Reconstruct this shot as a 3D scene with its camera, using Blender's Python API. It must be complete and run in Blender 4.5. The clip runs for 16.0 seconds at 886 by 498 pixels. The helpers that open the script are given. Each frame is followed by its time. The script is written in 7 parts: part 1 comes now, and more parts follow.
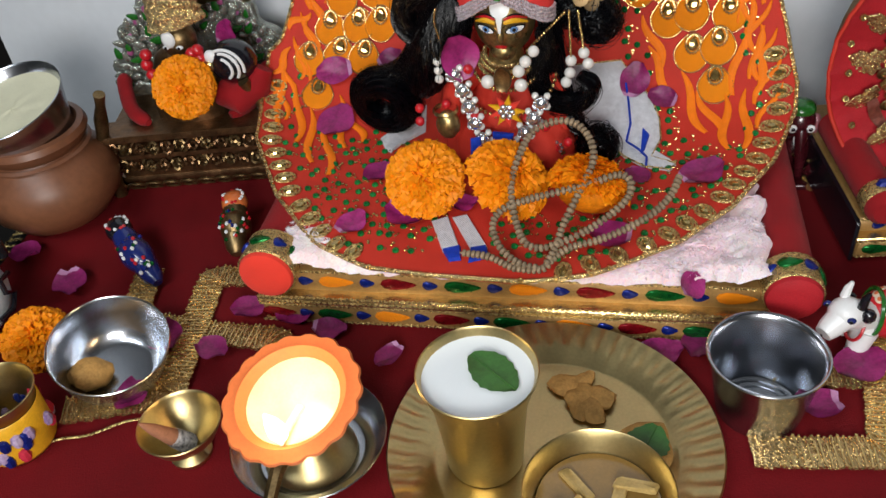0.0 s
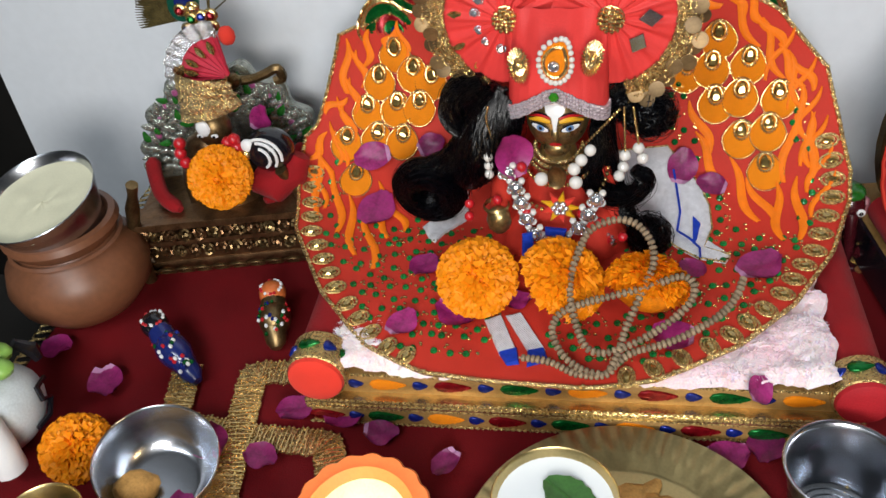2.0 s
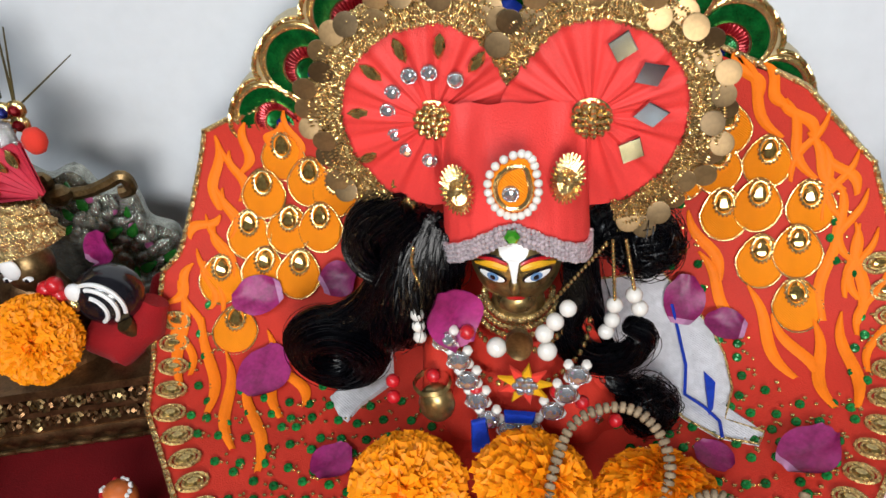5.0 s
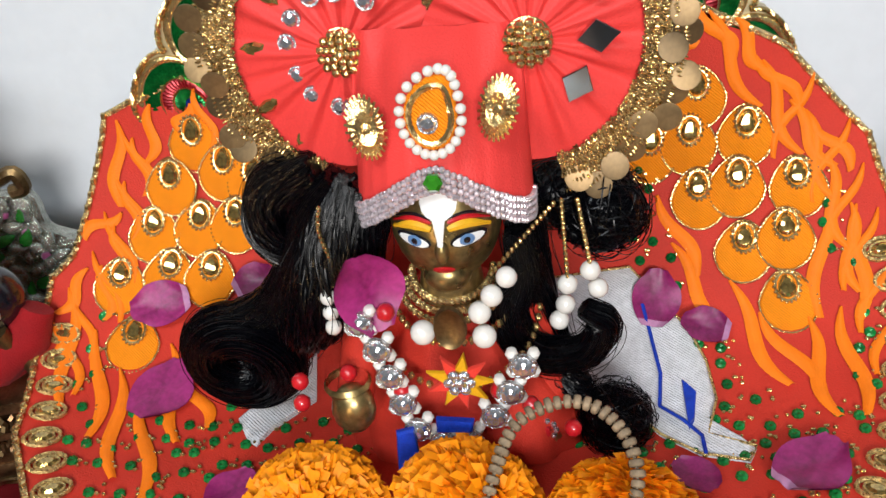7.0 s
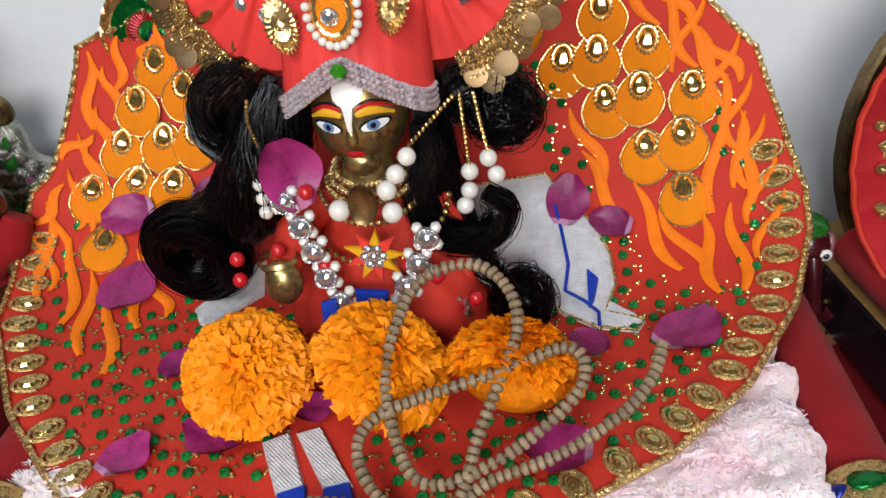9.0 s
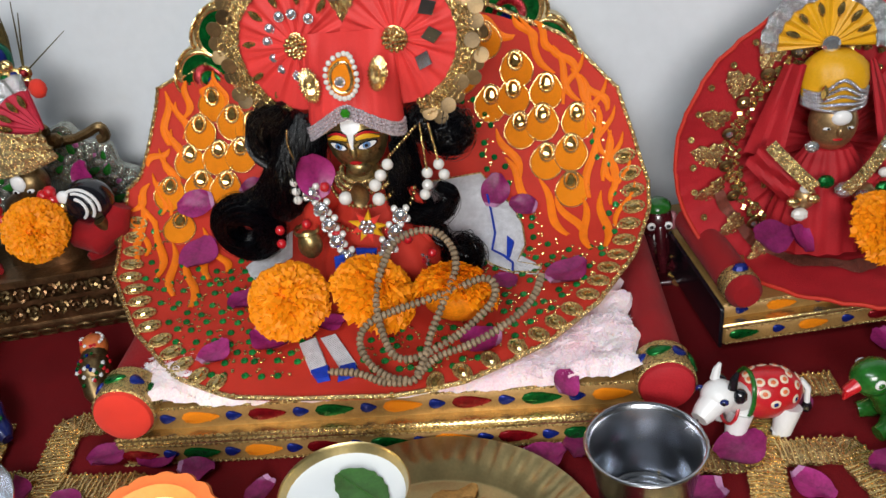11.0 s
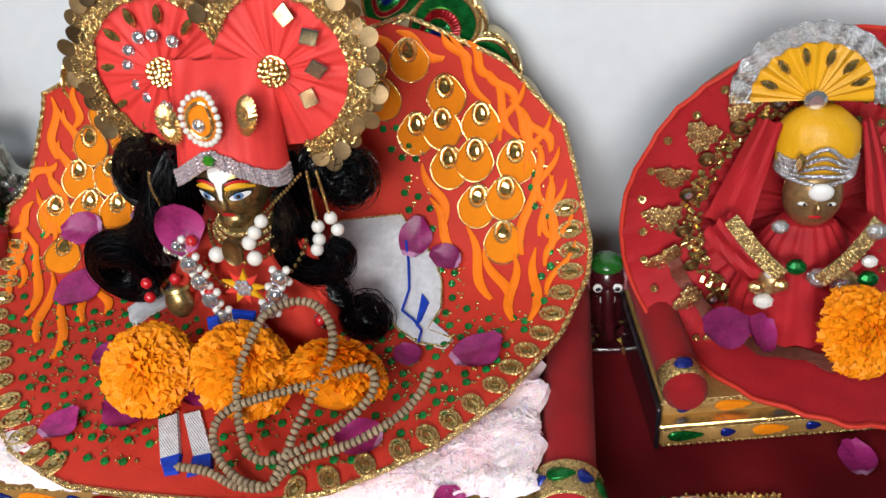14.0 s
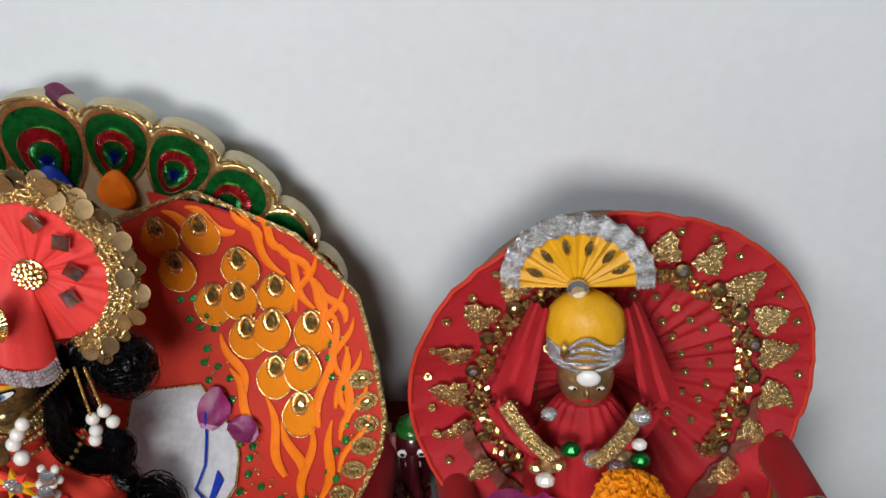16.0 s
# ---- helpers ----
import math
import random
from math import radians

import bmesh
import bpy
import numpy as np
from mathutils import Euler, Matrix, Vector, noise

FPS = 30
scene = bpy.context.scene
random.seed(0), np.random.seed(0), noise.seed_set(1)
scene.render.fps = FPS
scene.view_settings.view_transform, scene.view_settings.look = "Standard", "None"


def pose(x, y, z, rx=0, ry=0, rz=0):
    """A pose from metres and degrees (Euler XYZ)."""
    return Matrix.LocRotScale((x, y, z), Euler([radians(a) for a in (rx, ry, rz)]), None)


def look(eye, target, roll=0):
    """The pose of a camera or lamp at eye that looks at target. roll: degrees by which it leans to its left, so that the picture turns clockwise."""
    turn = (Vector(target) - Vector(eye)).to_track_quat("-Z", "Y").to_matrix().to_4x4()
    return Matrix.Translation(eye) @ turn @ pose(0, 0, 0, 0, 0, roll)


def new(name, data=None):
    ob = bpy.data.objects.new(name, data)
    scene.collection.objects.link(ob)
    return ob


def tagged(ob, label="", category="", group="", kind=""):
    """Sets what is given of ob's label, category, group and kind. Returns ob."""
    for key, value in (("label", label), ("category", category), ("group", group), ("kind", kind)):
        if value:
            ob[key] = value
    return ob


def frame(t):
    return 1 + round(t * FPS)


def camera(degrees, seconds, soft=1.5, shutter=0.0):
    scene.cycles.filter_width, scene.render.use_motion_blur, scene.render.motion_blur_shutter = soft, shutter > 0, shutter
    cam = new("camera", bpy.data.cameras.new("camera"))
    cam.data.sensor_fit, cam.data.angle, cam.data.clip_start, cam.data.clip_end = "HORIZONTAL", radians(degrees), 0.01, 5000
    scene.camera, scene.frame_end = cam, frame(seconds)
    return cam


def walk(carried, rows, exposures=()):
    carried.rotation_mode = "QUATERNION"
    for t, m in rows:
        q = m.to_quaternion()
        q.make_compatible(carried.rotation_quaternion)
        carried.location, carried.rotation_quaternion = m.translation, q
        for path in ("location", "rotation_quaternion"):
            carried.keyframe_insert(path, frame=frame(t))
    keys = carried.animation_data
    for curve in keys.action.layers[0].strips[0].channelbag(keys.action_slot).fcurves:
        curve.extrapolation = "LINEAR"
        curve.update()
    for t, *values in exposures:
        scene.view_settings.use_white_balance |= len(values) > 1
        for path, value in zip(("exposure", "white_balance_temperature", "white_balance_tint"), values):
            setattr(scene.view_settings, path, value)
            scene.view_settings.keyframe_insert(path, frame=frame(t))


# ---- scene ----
cam = camera(53.8, 16.0)
PATH = [
    (0, (0.047, -0.031, 0.437), (-0.406, 1.446, -0.833), -7.1),
    (0.5, (0.045, -0.032, 0.446), (-0.416, 1.447, -0.819), -6.6),
    (1, (0.04, -0.032, 0.462), (-0.421, 1.455, -0.794), -6.5),
    (1.5, (0.006, -0.008, 0.475), (-0.449, 1.485, -0.775), -6.7),
    (2, (-0.006, 0.007, 0.476), (-0.426, 1.516, -0.767), -7.1),
    (2.5, (-0.021, 0.022, 0.488), (-0.41, 1.561, -0.73), -7.4),
    (3, (-0.031, 0.056, 0.495), (-0.384, 1.611, -0.712), -6.9),
    (3.5, (-0.031, 0.105, 0.473), (-0.35, 1.662, -0.742), -6.5),
    (4, (-0.033, 0.146, 0.446), (-0.325, 1.701, -0.778), -6.1),
    (4.2, (-0.037, 0.165, 0.437), (-0.318, 1.721, -0.787), -5.9),
    (6.3, (-0.028, 0.219, 0.359), (-0.294, 1.896, -0.698), -5.6),
    (6.5, (-0.025, 0.225, 0.342), (-0.283, 1.916, -0.695), -5.4),
    (7, (-0.017, 0.23, 0.329), (-0.273, 1.946, -0.666), -5.7),
    (7.5, (-0.008, 0.227, 0.311), (-0.27, 1.945, -0.68), -6.0),
    (8, (-0.001, 0.222, 0.3), (-0.265, 1.941, -0.688), -6.2),
    (8.5, (0.015, 0.204, 0.299), (-0.26, 1.922, -0.688), -6.5),
    (9, (0.032, 0.17, 0.308), (-0.265, 1.879, -0.688), -6.9),
    (9.5, (0.053, 0.103, 0.338), (-0.262, 1.804, -0.666), -7.2),
    (10, (0.074, 0.038, 0.374), (-0.239, 1.741, -0.628), -7.5),
    (10.2, (0.073, 0.024, 0.378), (-0.233, 1.729, -0.622), -7.5),
    (12.3, (0.089, -0.083, 0.452), (-0.103, 1.586, -0.633), -6.2),
    (12.5, (0.106, -0.055, 0.445), (-0.111, 1.599, -0.658), -6.0),
    (13, (0.146, 0.015, 0.413), (-0.167, 1.626, -0.73), -5.1),
    (13.5, (0.154, 0.061, 0.414), (-0.207, 1.661, -0.729), -5.9),
    (14, (0.156, 0.108, 0.419), (-0.212, 1.716, -0.712), -6.1),
    (14.5, (0.164, 0.15, 0.431), (-0.211, 1.767, -0.685), -6.7),
    (15, (0.18, 0.178, 0.432), (-0.203, 1.8, -0.674), -7.0),
    (15.5, (0.217, 0.188, 0.439), (-0.115, 1.822, -0.665), -6.3),
    (16, (0.253, 0.169, 0.479), (0.003, 1.847, -0.58), -5.1),
]
EXPOSURES = [(0.0, -0.35), (2.0, -0.15), (4.0, 0.0), (8.0, 0.14), (9.0, -0.08), (10.0, -0.28), (12.5, -0.15), (14.5, 0.05), (16.0, -0.2)]
walk(cam, [(t, look(eye, target, roll)) for t, eye, target, roll in PATH], EXPOSURES)

# ---- light ----
world = bpy.data.worlds.new("room_air")
scene.world = world
world.use_nodes = True
world.node_tree.nodes["Background"].inputs[0].default_value = (0.75, 0.85, 1.0, 1)
world.node_tree.nodes["Background"].inputs[1].default_value = 0.12


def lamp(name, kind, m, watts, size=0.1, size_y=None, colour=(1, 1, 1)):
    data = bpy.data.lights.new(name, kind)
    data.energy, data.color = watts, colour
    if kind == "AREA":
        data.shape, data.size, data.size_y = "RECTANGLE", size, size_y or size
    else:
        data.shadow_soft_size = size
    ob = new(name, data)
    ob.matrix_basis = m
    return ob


lamp("tube_light_glow", "AREA", look((-0.55, -0.9, 1.55), (0.0, 0.5, 0.1)), 22, 1.2, 0.25, (0.88, 0.95, 1.0))
# Unseen fill light added low in front to brighten idol and upright surfaces.
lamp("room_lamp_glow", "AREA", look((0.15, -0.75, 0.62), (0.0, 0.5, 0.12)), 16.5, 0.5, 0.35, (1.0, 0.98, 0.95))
lamp("oil_lamp_glow", "POINT", pose(-0.147, 0.268, 0.085), 0.16, 0.008, None, (1.0, 0.66, 0.32))

# ---- geometry ----
PI = math.pi


class Geo:
    """Vertices, faces and material slots of one mesh."""

    def __init__(self):
        self.v, self.f, self.m = [], [], []

    def add(self, verts, faces, m=None, slot=0):
        k = len(self.v)
        self.v += [tuple(m @ Vector(p)) for p in verts] if m is not None else [tuple(p) for p in verts]
        self.f += [tuple(i + k for i in f) for f in faces]
        self.m += [slot] * len(faces)
        return self

    def grid(self, fn, nu, nv, wrap_u=False, wrap_v=False, m=None, slot=0, flip=False):
        verts = [fn(i, j) for i in range(nu) for j in range(nv)]
        faces = []
        for i in range(nu if wrap_u else nu - 1):
            for j in range(nv if wrap_v else nv - 1):
                a, b, c, d = i * nv + j, (i + 1) % nu * nv + j, (i + 1) % nu * nv + (j + 1) % nv, i * nv + (j + 1) % nv
                faces.append((d, c, b, a) if flip else (a, b, c, d))
        return self.add(verts, faces, m, slot)

    def lathe(self, profile, n=40, m=None, slot=0, wave=None):
        def fn(i, j):
            a, (r, z) = 2 * PI * i / n, profile[j]
            k = wave(a, j) if wave else 1
            return r * k * math.cos(a), r * k * math.sin(a), z
        return self.grid(fn, n, len(profile), wrap_u=True, m=m, slot=slot)

    def tube(self, pts, r, n=8, closed=False, m=None, slot=0):
        pts = [Vector(p) for p in pts]
        rr = r if isinstance(r, (list, tuple)) else [r] * len(pts)
        rings, last = [], None
        for k, p in enumerate(pts):
            a = pts[(k - 1) % len(pts)] if closed or k else p
            b = pts[(k + 1) % len(pts)] if closed or k < len(pts) - 1 else p
            d = (b - a).normalized()
            if last is None:
                last = d.orthogonal().normalized()
            x = (last - d * last.dot(d)).normalized()
            last = x
            y = d.cross(x)
            rings.append([p + rr[k] * (math.cos(2 * PI * i / n) * x + math.sin(2 * PI * i / n) * y) for i in range(n)])
        verts = [q for ring in rings for q in ring]
        faces, K = [], len(rings)
        for k in range(K if closed else K - 1):
            for i in range(n):
                faces.append((k * n + i, k * n + (i + 1) % n, (k + 1) % K * n + (i + 1) % n, (k + 1) % K * n + i))
        if not closed:
            faces += [tuple(range(n))[::-1], tuple(range((K - 1) * n, K * n))]
        return self.add(verts, faces, m, slot)

    def ball(self, c, r, n=10, m=None, slot=0, rot=None):
        r = (r, r, r) if not isinstance(r, (tuple, list)) else r
        t = Matrix.Translation(c) @ (rot.to_4x4() if rot else Matrix.Identity(4))
        t = (m @ t) if m is not None else t
        k = max(4, n // 2)
        verts = [(r[0] * math.sin(PI * j / k) * math.cos(2 * PI * i / n), r[1] * math.sin(PI * j / k) * math.sin(2 * PI * i / n),
                  r[2] * math.cos(PI * j / k)) for j in range(1, k) for i in range(n)] + [(0, 0, r[2]), (0, 0, -r[2])]
        faces = [(j * n + i, (j + 1) * n + i, (j + 1) * n + (i + 1) % n, j * n + (i + 1) % n) for j in range(k - 2) for i in range(n)]
        top, bot = len(verts) - 2, len(verts) - 1
        faces += [(i, (i + 1) % n, top) for i in range(n)] + [((k - 2) * n + (i + 1) % n, (k - 2) * n + i, bot) for i in range(n)]
        return self.add(verts, faces, t, slot)

    def prism(self, outline, h, bevel=0.0, m=None, slot=0, dome=0.0):
        """An outline in the x-y plane, raised along z by h; bevel shrinks its top edge, dome lifts its middle."""
        n = len(outline)
        cx, cy = sum(p[0] for p in outline) / n, sum(p[1] for p in outline) / n
        size = sum(math.hypot(p[0] - cx, p[1] - cy) for p in outline) / n
        s = 1 - bevel / max(size, 1e-6)
        low = [(x, y, 0) for x, y in outline]
        mid = [(x, y, h - bevel) for x, y in outline]
        top = [(cx + (x - cx) * s, cy + (y - cy) * s, h) for x, y in outline]
        verts = low + mid + top + [(cx, cy, h + dome)]
        faces = [tuple(range(n))[::-1]]
        for k in (0, n):
            faces += [(k + i, k + (i + 1) % n, k + n + (i + 1) % n, k + n + i) for i in range(n)]
        faces += [(2 * n + i, 2 * n + (i + 1) % n, 3 * n) for i in range(n)]
        return self.add(verts, faces, m, slot)

    def box(self, lo, hi, bevel=0.001, m=None, slot=0):
        (x0, y0, z0), (x1, y1, z1), b = lo, hi, bevel
        out = [(x0 + b, y0), (x1 - b, y0), (x1, y0 + b), (x1, y1 - b), (x1 - b, y1), (x0 + b, y1), (x0, y1 - b), (x0, y0 + b)]
        t = Matrix.Translation((0, 0, z0))
        return self.prism(out, z1 - z0, bevel, (m @ t) if m is not None else t, slot)


def make_mesh(name, geo, mats, angle=40):
    me = bpy.data.meshes.new(name)
    me.from_pydata(geo.v, [], geo.f)
    for k in mats if isinstance(mats, (list, tuple)) else [mats]:
        me.materials.append(k)
    me.polygons.foreach_set("material_index", geo.m)
    me.polygons.foreach_set("use_smooth", [True] * len(me.polygons))
    me.validate()
    me.set_sharp_from_angle(angle=radians(angle))
    return me


def thing(name, label, category, at=(0, 0, 0), turn=0, group="", geo=None, mats=None, angle=40):
    ob = new(name, make_mesh(name, geo, mats, angle) if geo else None)
    ob.matrix_basis = pose(*at, 0, 0, turn)
    return tagged(ob, label, category, group)


def world_of(ob):
    m = ob.matrix_parent_inverse @ ob.matrix_basis
    return world_of(ob.parent) @ m if ob.parent else ob.matrix_basis.copy()


def part(name, geo, mats, parent, label="", m=None, in_world=False, angle=40):
    """One mesh (a Geo, or a mesh that is shared) as a child. m: its pose; in_world: the numbers are the room's own."""
    ob = new(name, make_mesh(name, geo, mats, angle) if isinstance(geo, Geo) else geo)
    ob.parent = parent
    if in_world:
        ob.matrix_parent_inverse = world_of(parent).inverted()
    if m is not None:
        ob.matrix_basis = m
    return tagged(ob, label)


def structure(name, geo, mats, label, category, angle=40):
    return tagged(new(name, make_mesh(name, geo, mats, angle)), label, category, kind="structure")


def lerp(x, xs, ys):
    return float(np.interp(x, xs, ys))


# ---- materials ----
def mat(name, colour, rough=0.5, metal=0.0, dark=0.75, scale=60.0, bump=0.0, fine=600.0, bump_fine=0.0, sheen=0.0, coat=0.0,
        trans=0.0, sub=0.0, spec=None, thread=0.0, emit=None, strength=0.0, each=0.0, second=None, rough_var=0.1):
    k = bpy.data.materials.new(name)
    k.use_nodes = True
    nt = k.node_tree
    b = nt.nodes["Principled BSDF"]
    co = nt.nodes.new("ShaderNodeTexCoord")
    n1 = nt.nodes.new("ShaderNodeTexNoise")
    n1.inputs["Scale"].default_value, n1.inputs["Detail"].default_value = scale, 5
    nt.links.new(co.outputs["Object"], n1.inputs["Vector"])
    n2 = nt.nodes.new("ShaderNodeTexNoise")
    n2.inputs["Scale"].default_value, n2.inputs["Detail"].default_value = fine, 3
    nt.links.new(co.outputs["Object"], n2.inputs["Vector"])
    ramp = nt.nodes.new("ShaderNodeMapRange")
    ramp.inputs["From Min"].default_value, ramp.inputs["From Max"].default_value = 0.35, 0.65
    add = nt.nodes.new("ShaderNodeMath")
    add.operation, add.inputs[1].default_value = "MULTIPLY_ADD", 0.6
    nt.links.new(n1.outputs["Fac"], add.inputs[0])
    half = nt.nodes.new("ShaderNodeMath")
    half.operation, half.inputs[1].default_value = "MULTIPLY", 0.4
    nt.links.new(n2.outputs["Fac"], half.inputs[0])
    nt.links.new(half.outputs[0], add.inputs[2])
    nt.links.new(add.outputs[0], ramp.inputs["Value"])
    mix = nt.nodes.new("ShaderNodeMix")
    mix.data_type = "RGBA"
    other = second or [c * dark for c in colour]
    mix.inputs[6].default_value = (*other, 1)
    mix.inputs[7].default_value = (*colour, 1)
    nt.links.new(ramp.outputs[0], mix.inputs[0])
    out = mix.outputs[2]
    wave = None
    if thread:
        wave = nt.nodes.new("ShaderNodeTexWave")
        wave.bands_direction = "DIAGONAL"
        wave.inputs["Scale"].default_value, wave.inputs["Distortion"].default_value, wave.inputs["Detail Scale"].default_value = thread, 2.5, 3.0
        nt.links.new(co.outputs["Object"], wave.inputs["Vector"])
        shade = nt.nodes.new("ShaderNodeMapRange")
        shade.inputs["To Min"].default_value, shade.inputs["To Max"].default_value = 0.88, 1.10
        nt.links.new(wave.outputs["Fac"], shade.inputs["Value"])
        tone = nt.nodes.new("ShaderNodeHueSaturation")
        nt.links.new(shade.outputs[0], tone.inputs["Value"])
        nt.links.new(out, tone.inputs["Color"])
        out = tone.outputs[0]
    if each:
        info = nt.nodes.new("ShaderNodeObjectInfo")
        hsv = nt.nodes.new("ShaderNodeHueSaturation")
        val = nt.nodes.new("ShaderNodeMapRange")
        val.inputs["To Min"].default_value, val.inputs["To Max"].default_value = 1 - each, 1 + each
        nt.links.new(info.outputs["Random"], val.inputs["Value"])
        nt.links.new(val.outputs[0], hsv.inputs["Value"])
        nt.links.new(out, hsv.inputs["Color"])
        out = hsv.outputs[0]
    nt.links.new(out, b.inputs["Base Color"])
    rr = nt.nodes.new("ShaderNodeMapRange")
    rr.inputs["To Min"].default_value, rr.inputs["To Max"].default_value = max(0.02, rough - rough_var), min(1, rough + rough_var)
    nt.links.new(n1.outputs["Fac"], rr.inputs["Value"])
    nt.links.new(rr.outputs[0], b.inputs["Roughness"])
    b.inputs["Metallic"].default_value = metal
    b.inputs["Specular IOR Level"].default_value = spec if spec is not None else 0.5 if rough < 0.5 or metal else 0.22
    b.inputs["Sheen Weight"].default_value = sheen
    b.inputs["Coat Weight"].default_value = coat
    b.inputs["Transmission Weight"].default_value = trans
    if sub:
        b.inputs["Subsurface Weight"].default_value = sub
        b.inputs["Subsurface Radius"].default_value = (0.004, 0.002, 0.001)
        b.inputs["Subsurface Scale"].default_value = 1.0
    if emit:
        b.inputs["Emission Color"].default_value, b.inputs["Emission Strength"].default_value = (*emit, 1), strength
    if bump or bump_fine:
        bp = nt.nodes.new("ShaderNodeBump")
        bp.inputs["Distance"].default_value = 0.001
        mx = nt.nodes.new("ShaderNodeMath")
        mx.operation, mx.inputs[1].default_value = "MULTIPLY_ADD", bump
        nt.links.new(n1.outputs["Fac"], mx.inputs[0])
        hb = nt.nodes.new("ShaderNodeMath")
        hb.operation, hb.inputs[1].default_value = "MULTIPLY", bump_fine
        nt.links.new(n2.outputs["Fac"], hb.inputs[0])
        nt.links.new(hb.outputs[0], mx.inputs[2])
        nt.links.new(mx.outputs[0], bp.inputs["Height"])
        bp.inputs["Strength"].default_value = 0.8
        nt.links.new(bp.outputs[0], b.inputs["Normal"])
        if wave:
            rib = nt.nodes.new("ShaderNodeBump")
            rib.inputs["Distance"].default_value, rib.inputs["Strength"].default_value = 0.0004, 0.9
            nt.links.new(wave.outputs["Fac"], rib.inputs["Height"])
            nt.links.new(bp.outputs[0], rib.inputs["Normal"])
            nt.links.new(rib.outputs[0], b.inputs["Normal"])
    return k


VELVET = mat("red_velvet", (0.165, 0.003, 0.006), 0.85, dark=0.7, scale=25, fine=900, bump_fine=0.5)
WALL = mat("white_wall_paint", (0.72, 0.75, 0.79), 0.75, dark=0.93, scale=6, fine=90, bump=0.3, bump_fine=0.1)
# Dark wood; also painted darkness for the unlit room and the plinth gap.
DARK = mat("dark_wood_and_shade", (0.02, 0.018, 0.016), 0.6, dark=0.6, scale=12)
GOLD = mat("gold_foil", (0.92, 0.66, 0.28), 0.20, 0.9, dark=0.55, scale=180, fine=900, bump=0.4, bump_fine=0.3)
GOLD_THREAD = mat("gold_thread", (0.84, 0.60, 0.24), 0.28, 0.75, dark=0.35, scale=500, fine=1600, bump=0.8, bump_fine=0.8)
GOLD_LACE = mat("gold_lace", (0.94, 0.68, 0.31), 0.25, 0.85, thread=210, dark=0.45, scale=420, fine=1500, bump=1.2, bump_fine=0.8)
SILVER_LACE = mat("silver_lace", (0.88, 0.88, 0.90), 0.20, 0.85, dark=0.35, scale=600, fine=1500, bump=1.0, bump_fine=0.8)
BRASS = mat("brass", (0.60, 0.47, 0.22), 0.34, 1.0, dark=0.8, scale=40, fine=500, bump_fine=0.06)
OLD_BRASS = mat("aged_brass", (0.30, 0.20, 0.09), 0.38, 0.9, dark=0.4, scale=90, fine=600, bump=0.5)
STEEL = mat("steel", (0.52, 0.54, 0.58), 0.24, 1.0, dark=0.85, scale=20, fine=400, rough_var=0.06)
CLAY = mat("brown_clay", (0.22, 0.085, 0.04), 0.42, dark=0.7, scale=18, fine=200, bump=0.3)
TERRACOTTA = mat("orange_clay", (0.62, 0.17, 0.055), 0.6, dark=0.85, scale=50, fine=500, bump=0.3)
CREAM = mat("curd", (0.70, 0.68, 0.50), 0.5, dark=0.9, scale=40, bump=0.6)
MILK = mat("milk", (0.82, 0.86, 0.88), 0.25, dark=0.98, scale=20)
RED_SATIN = mat("red_satin", (0.58, 0.037, 0.021), 0.62, dark=0.82, scale=45, fine=1200, bump=0.2, bump_fine=0.4)
RED_FAN = mat("coral_satin", (0.78, 0.055, 0.050), 0.5, dark=0.85, scale=30, fine=1200, bump_fine=0.3)
RED_CLOTH = mat("red_cloth", (0.46, 0.018, 0.026), 0.6, dark=0.7, scale=40, fine=1000, bump_fine=0.5)
BOLSTER = mat("red_plush", (0.34, 0.008, 0.012), 0.85, dark=0.7, scale=60, fine=1400, bump=0.5, bump_fine=0.8, sheen=0.05)
CORAL_END = mat("bright_red_plush", (0.80, 0.05, 0.03), 0.8, dark=0.85, scale=60, fine=1400, bump_fine=0.8, sheen=0.05)
ORANGE_SILK = mat("orange_embroidery", thread=420, colour=(1.0, 0.29, 0.006), rough=0.55, dark=0.9, scale=120, fine=1800, bump=0.2, bump_fine=0.4)
FLAME_SILK = mat("flame_embroidery", (0.98, 0.215, 0.008), 0.55, dark=0.85, scale=120, fine=1600, bump=0.2, bump_fine=0.4)
GREEN_FOIL = mat("green_foil", (0.005, 0.20, 0.035), 0.22, 0.6, dark=0.3, scale=150, fine=800, bump=0.8)
DARK_RED_FOIL = mat("dark_red_foil", (0.33, 0.008, 0.015), 0.25, 0.5, dark=0.4, scale=150, fine=800, bump=0.8)
BLUE_FOIL = mat("blue_foil", (0.01, 0.03, 0.30), 0.25, 0.4, dark=0.4, scale=150, fine=800, bump=0.6)
GREEN_BEAD = mat("green_sequin", (0.01, 0.24, 0.05), 0.22, 0.3, dark=0.4, scale=400, each=0.4)
AMBER = mat("amber_gem", (0.66, 0.46, 0.15), 0.07, 0.8, dark=0.35, scale=300, coat=0.8)
CRYSTAL = mat("clear_gem", (0.86, 0.90, 0.97), 0.07, 0.85, dark=0.7, scale=500, rough_var=0.03)
PEARL = mat("pearl", (0.74, 0.72, 0.68), 0.16, 0.0, dark=0.92, scale=200, coat=0.7)
HAIR = mat("black_hair", (0.0012, 0.0013, 0.0025), 0.28, spec=0.20, dark=0.5, scale=300, fine=1500, rough_var=0.05)
WHITE_THREAD = mat("white_embroidery", (0.82, 0.82, 0.87), 0.6, thread=330, dark=0.75, scale=250, fine=1500, bump=1.2, bump_fine=0.8)
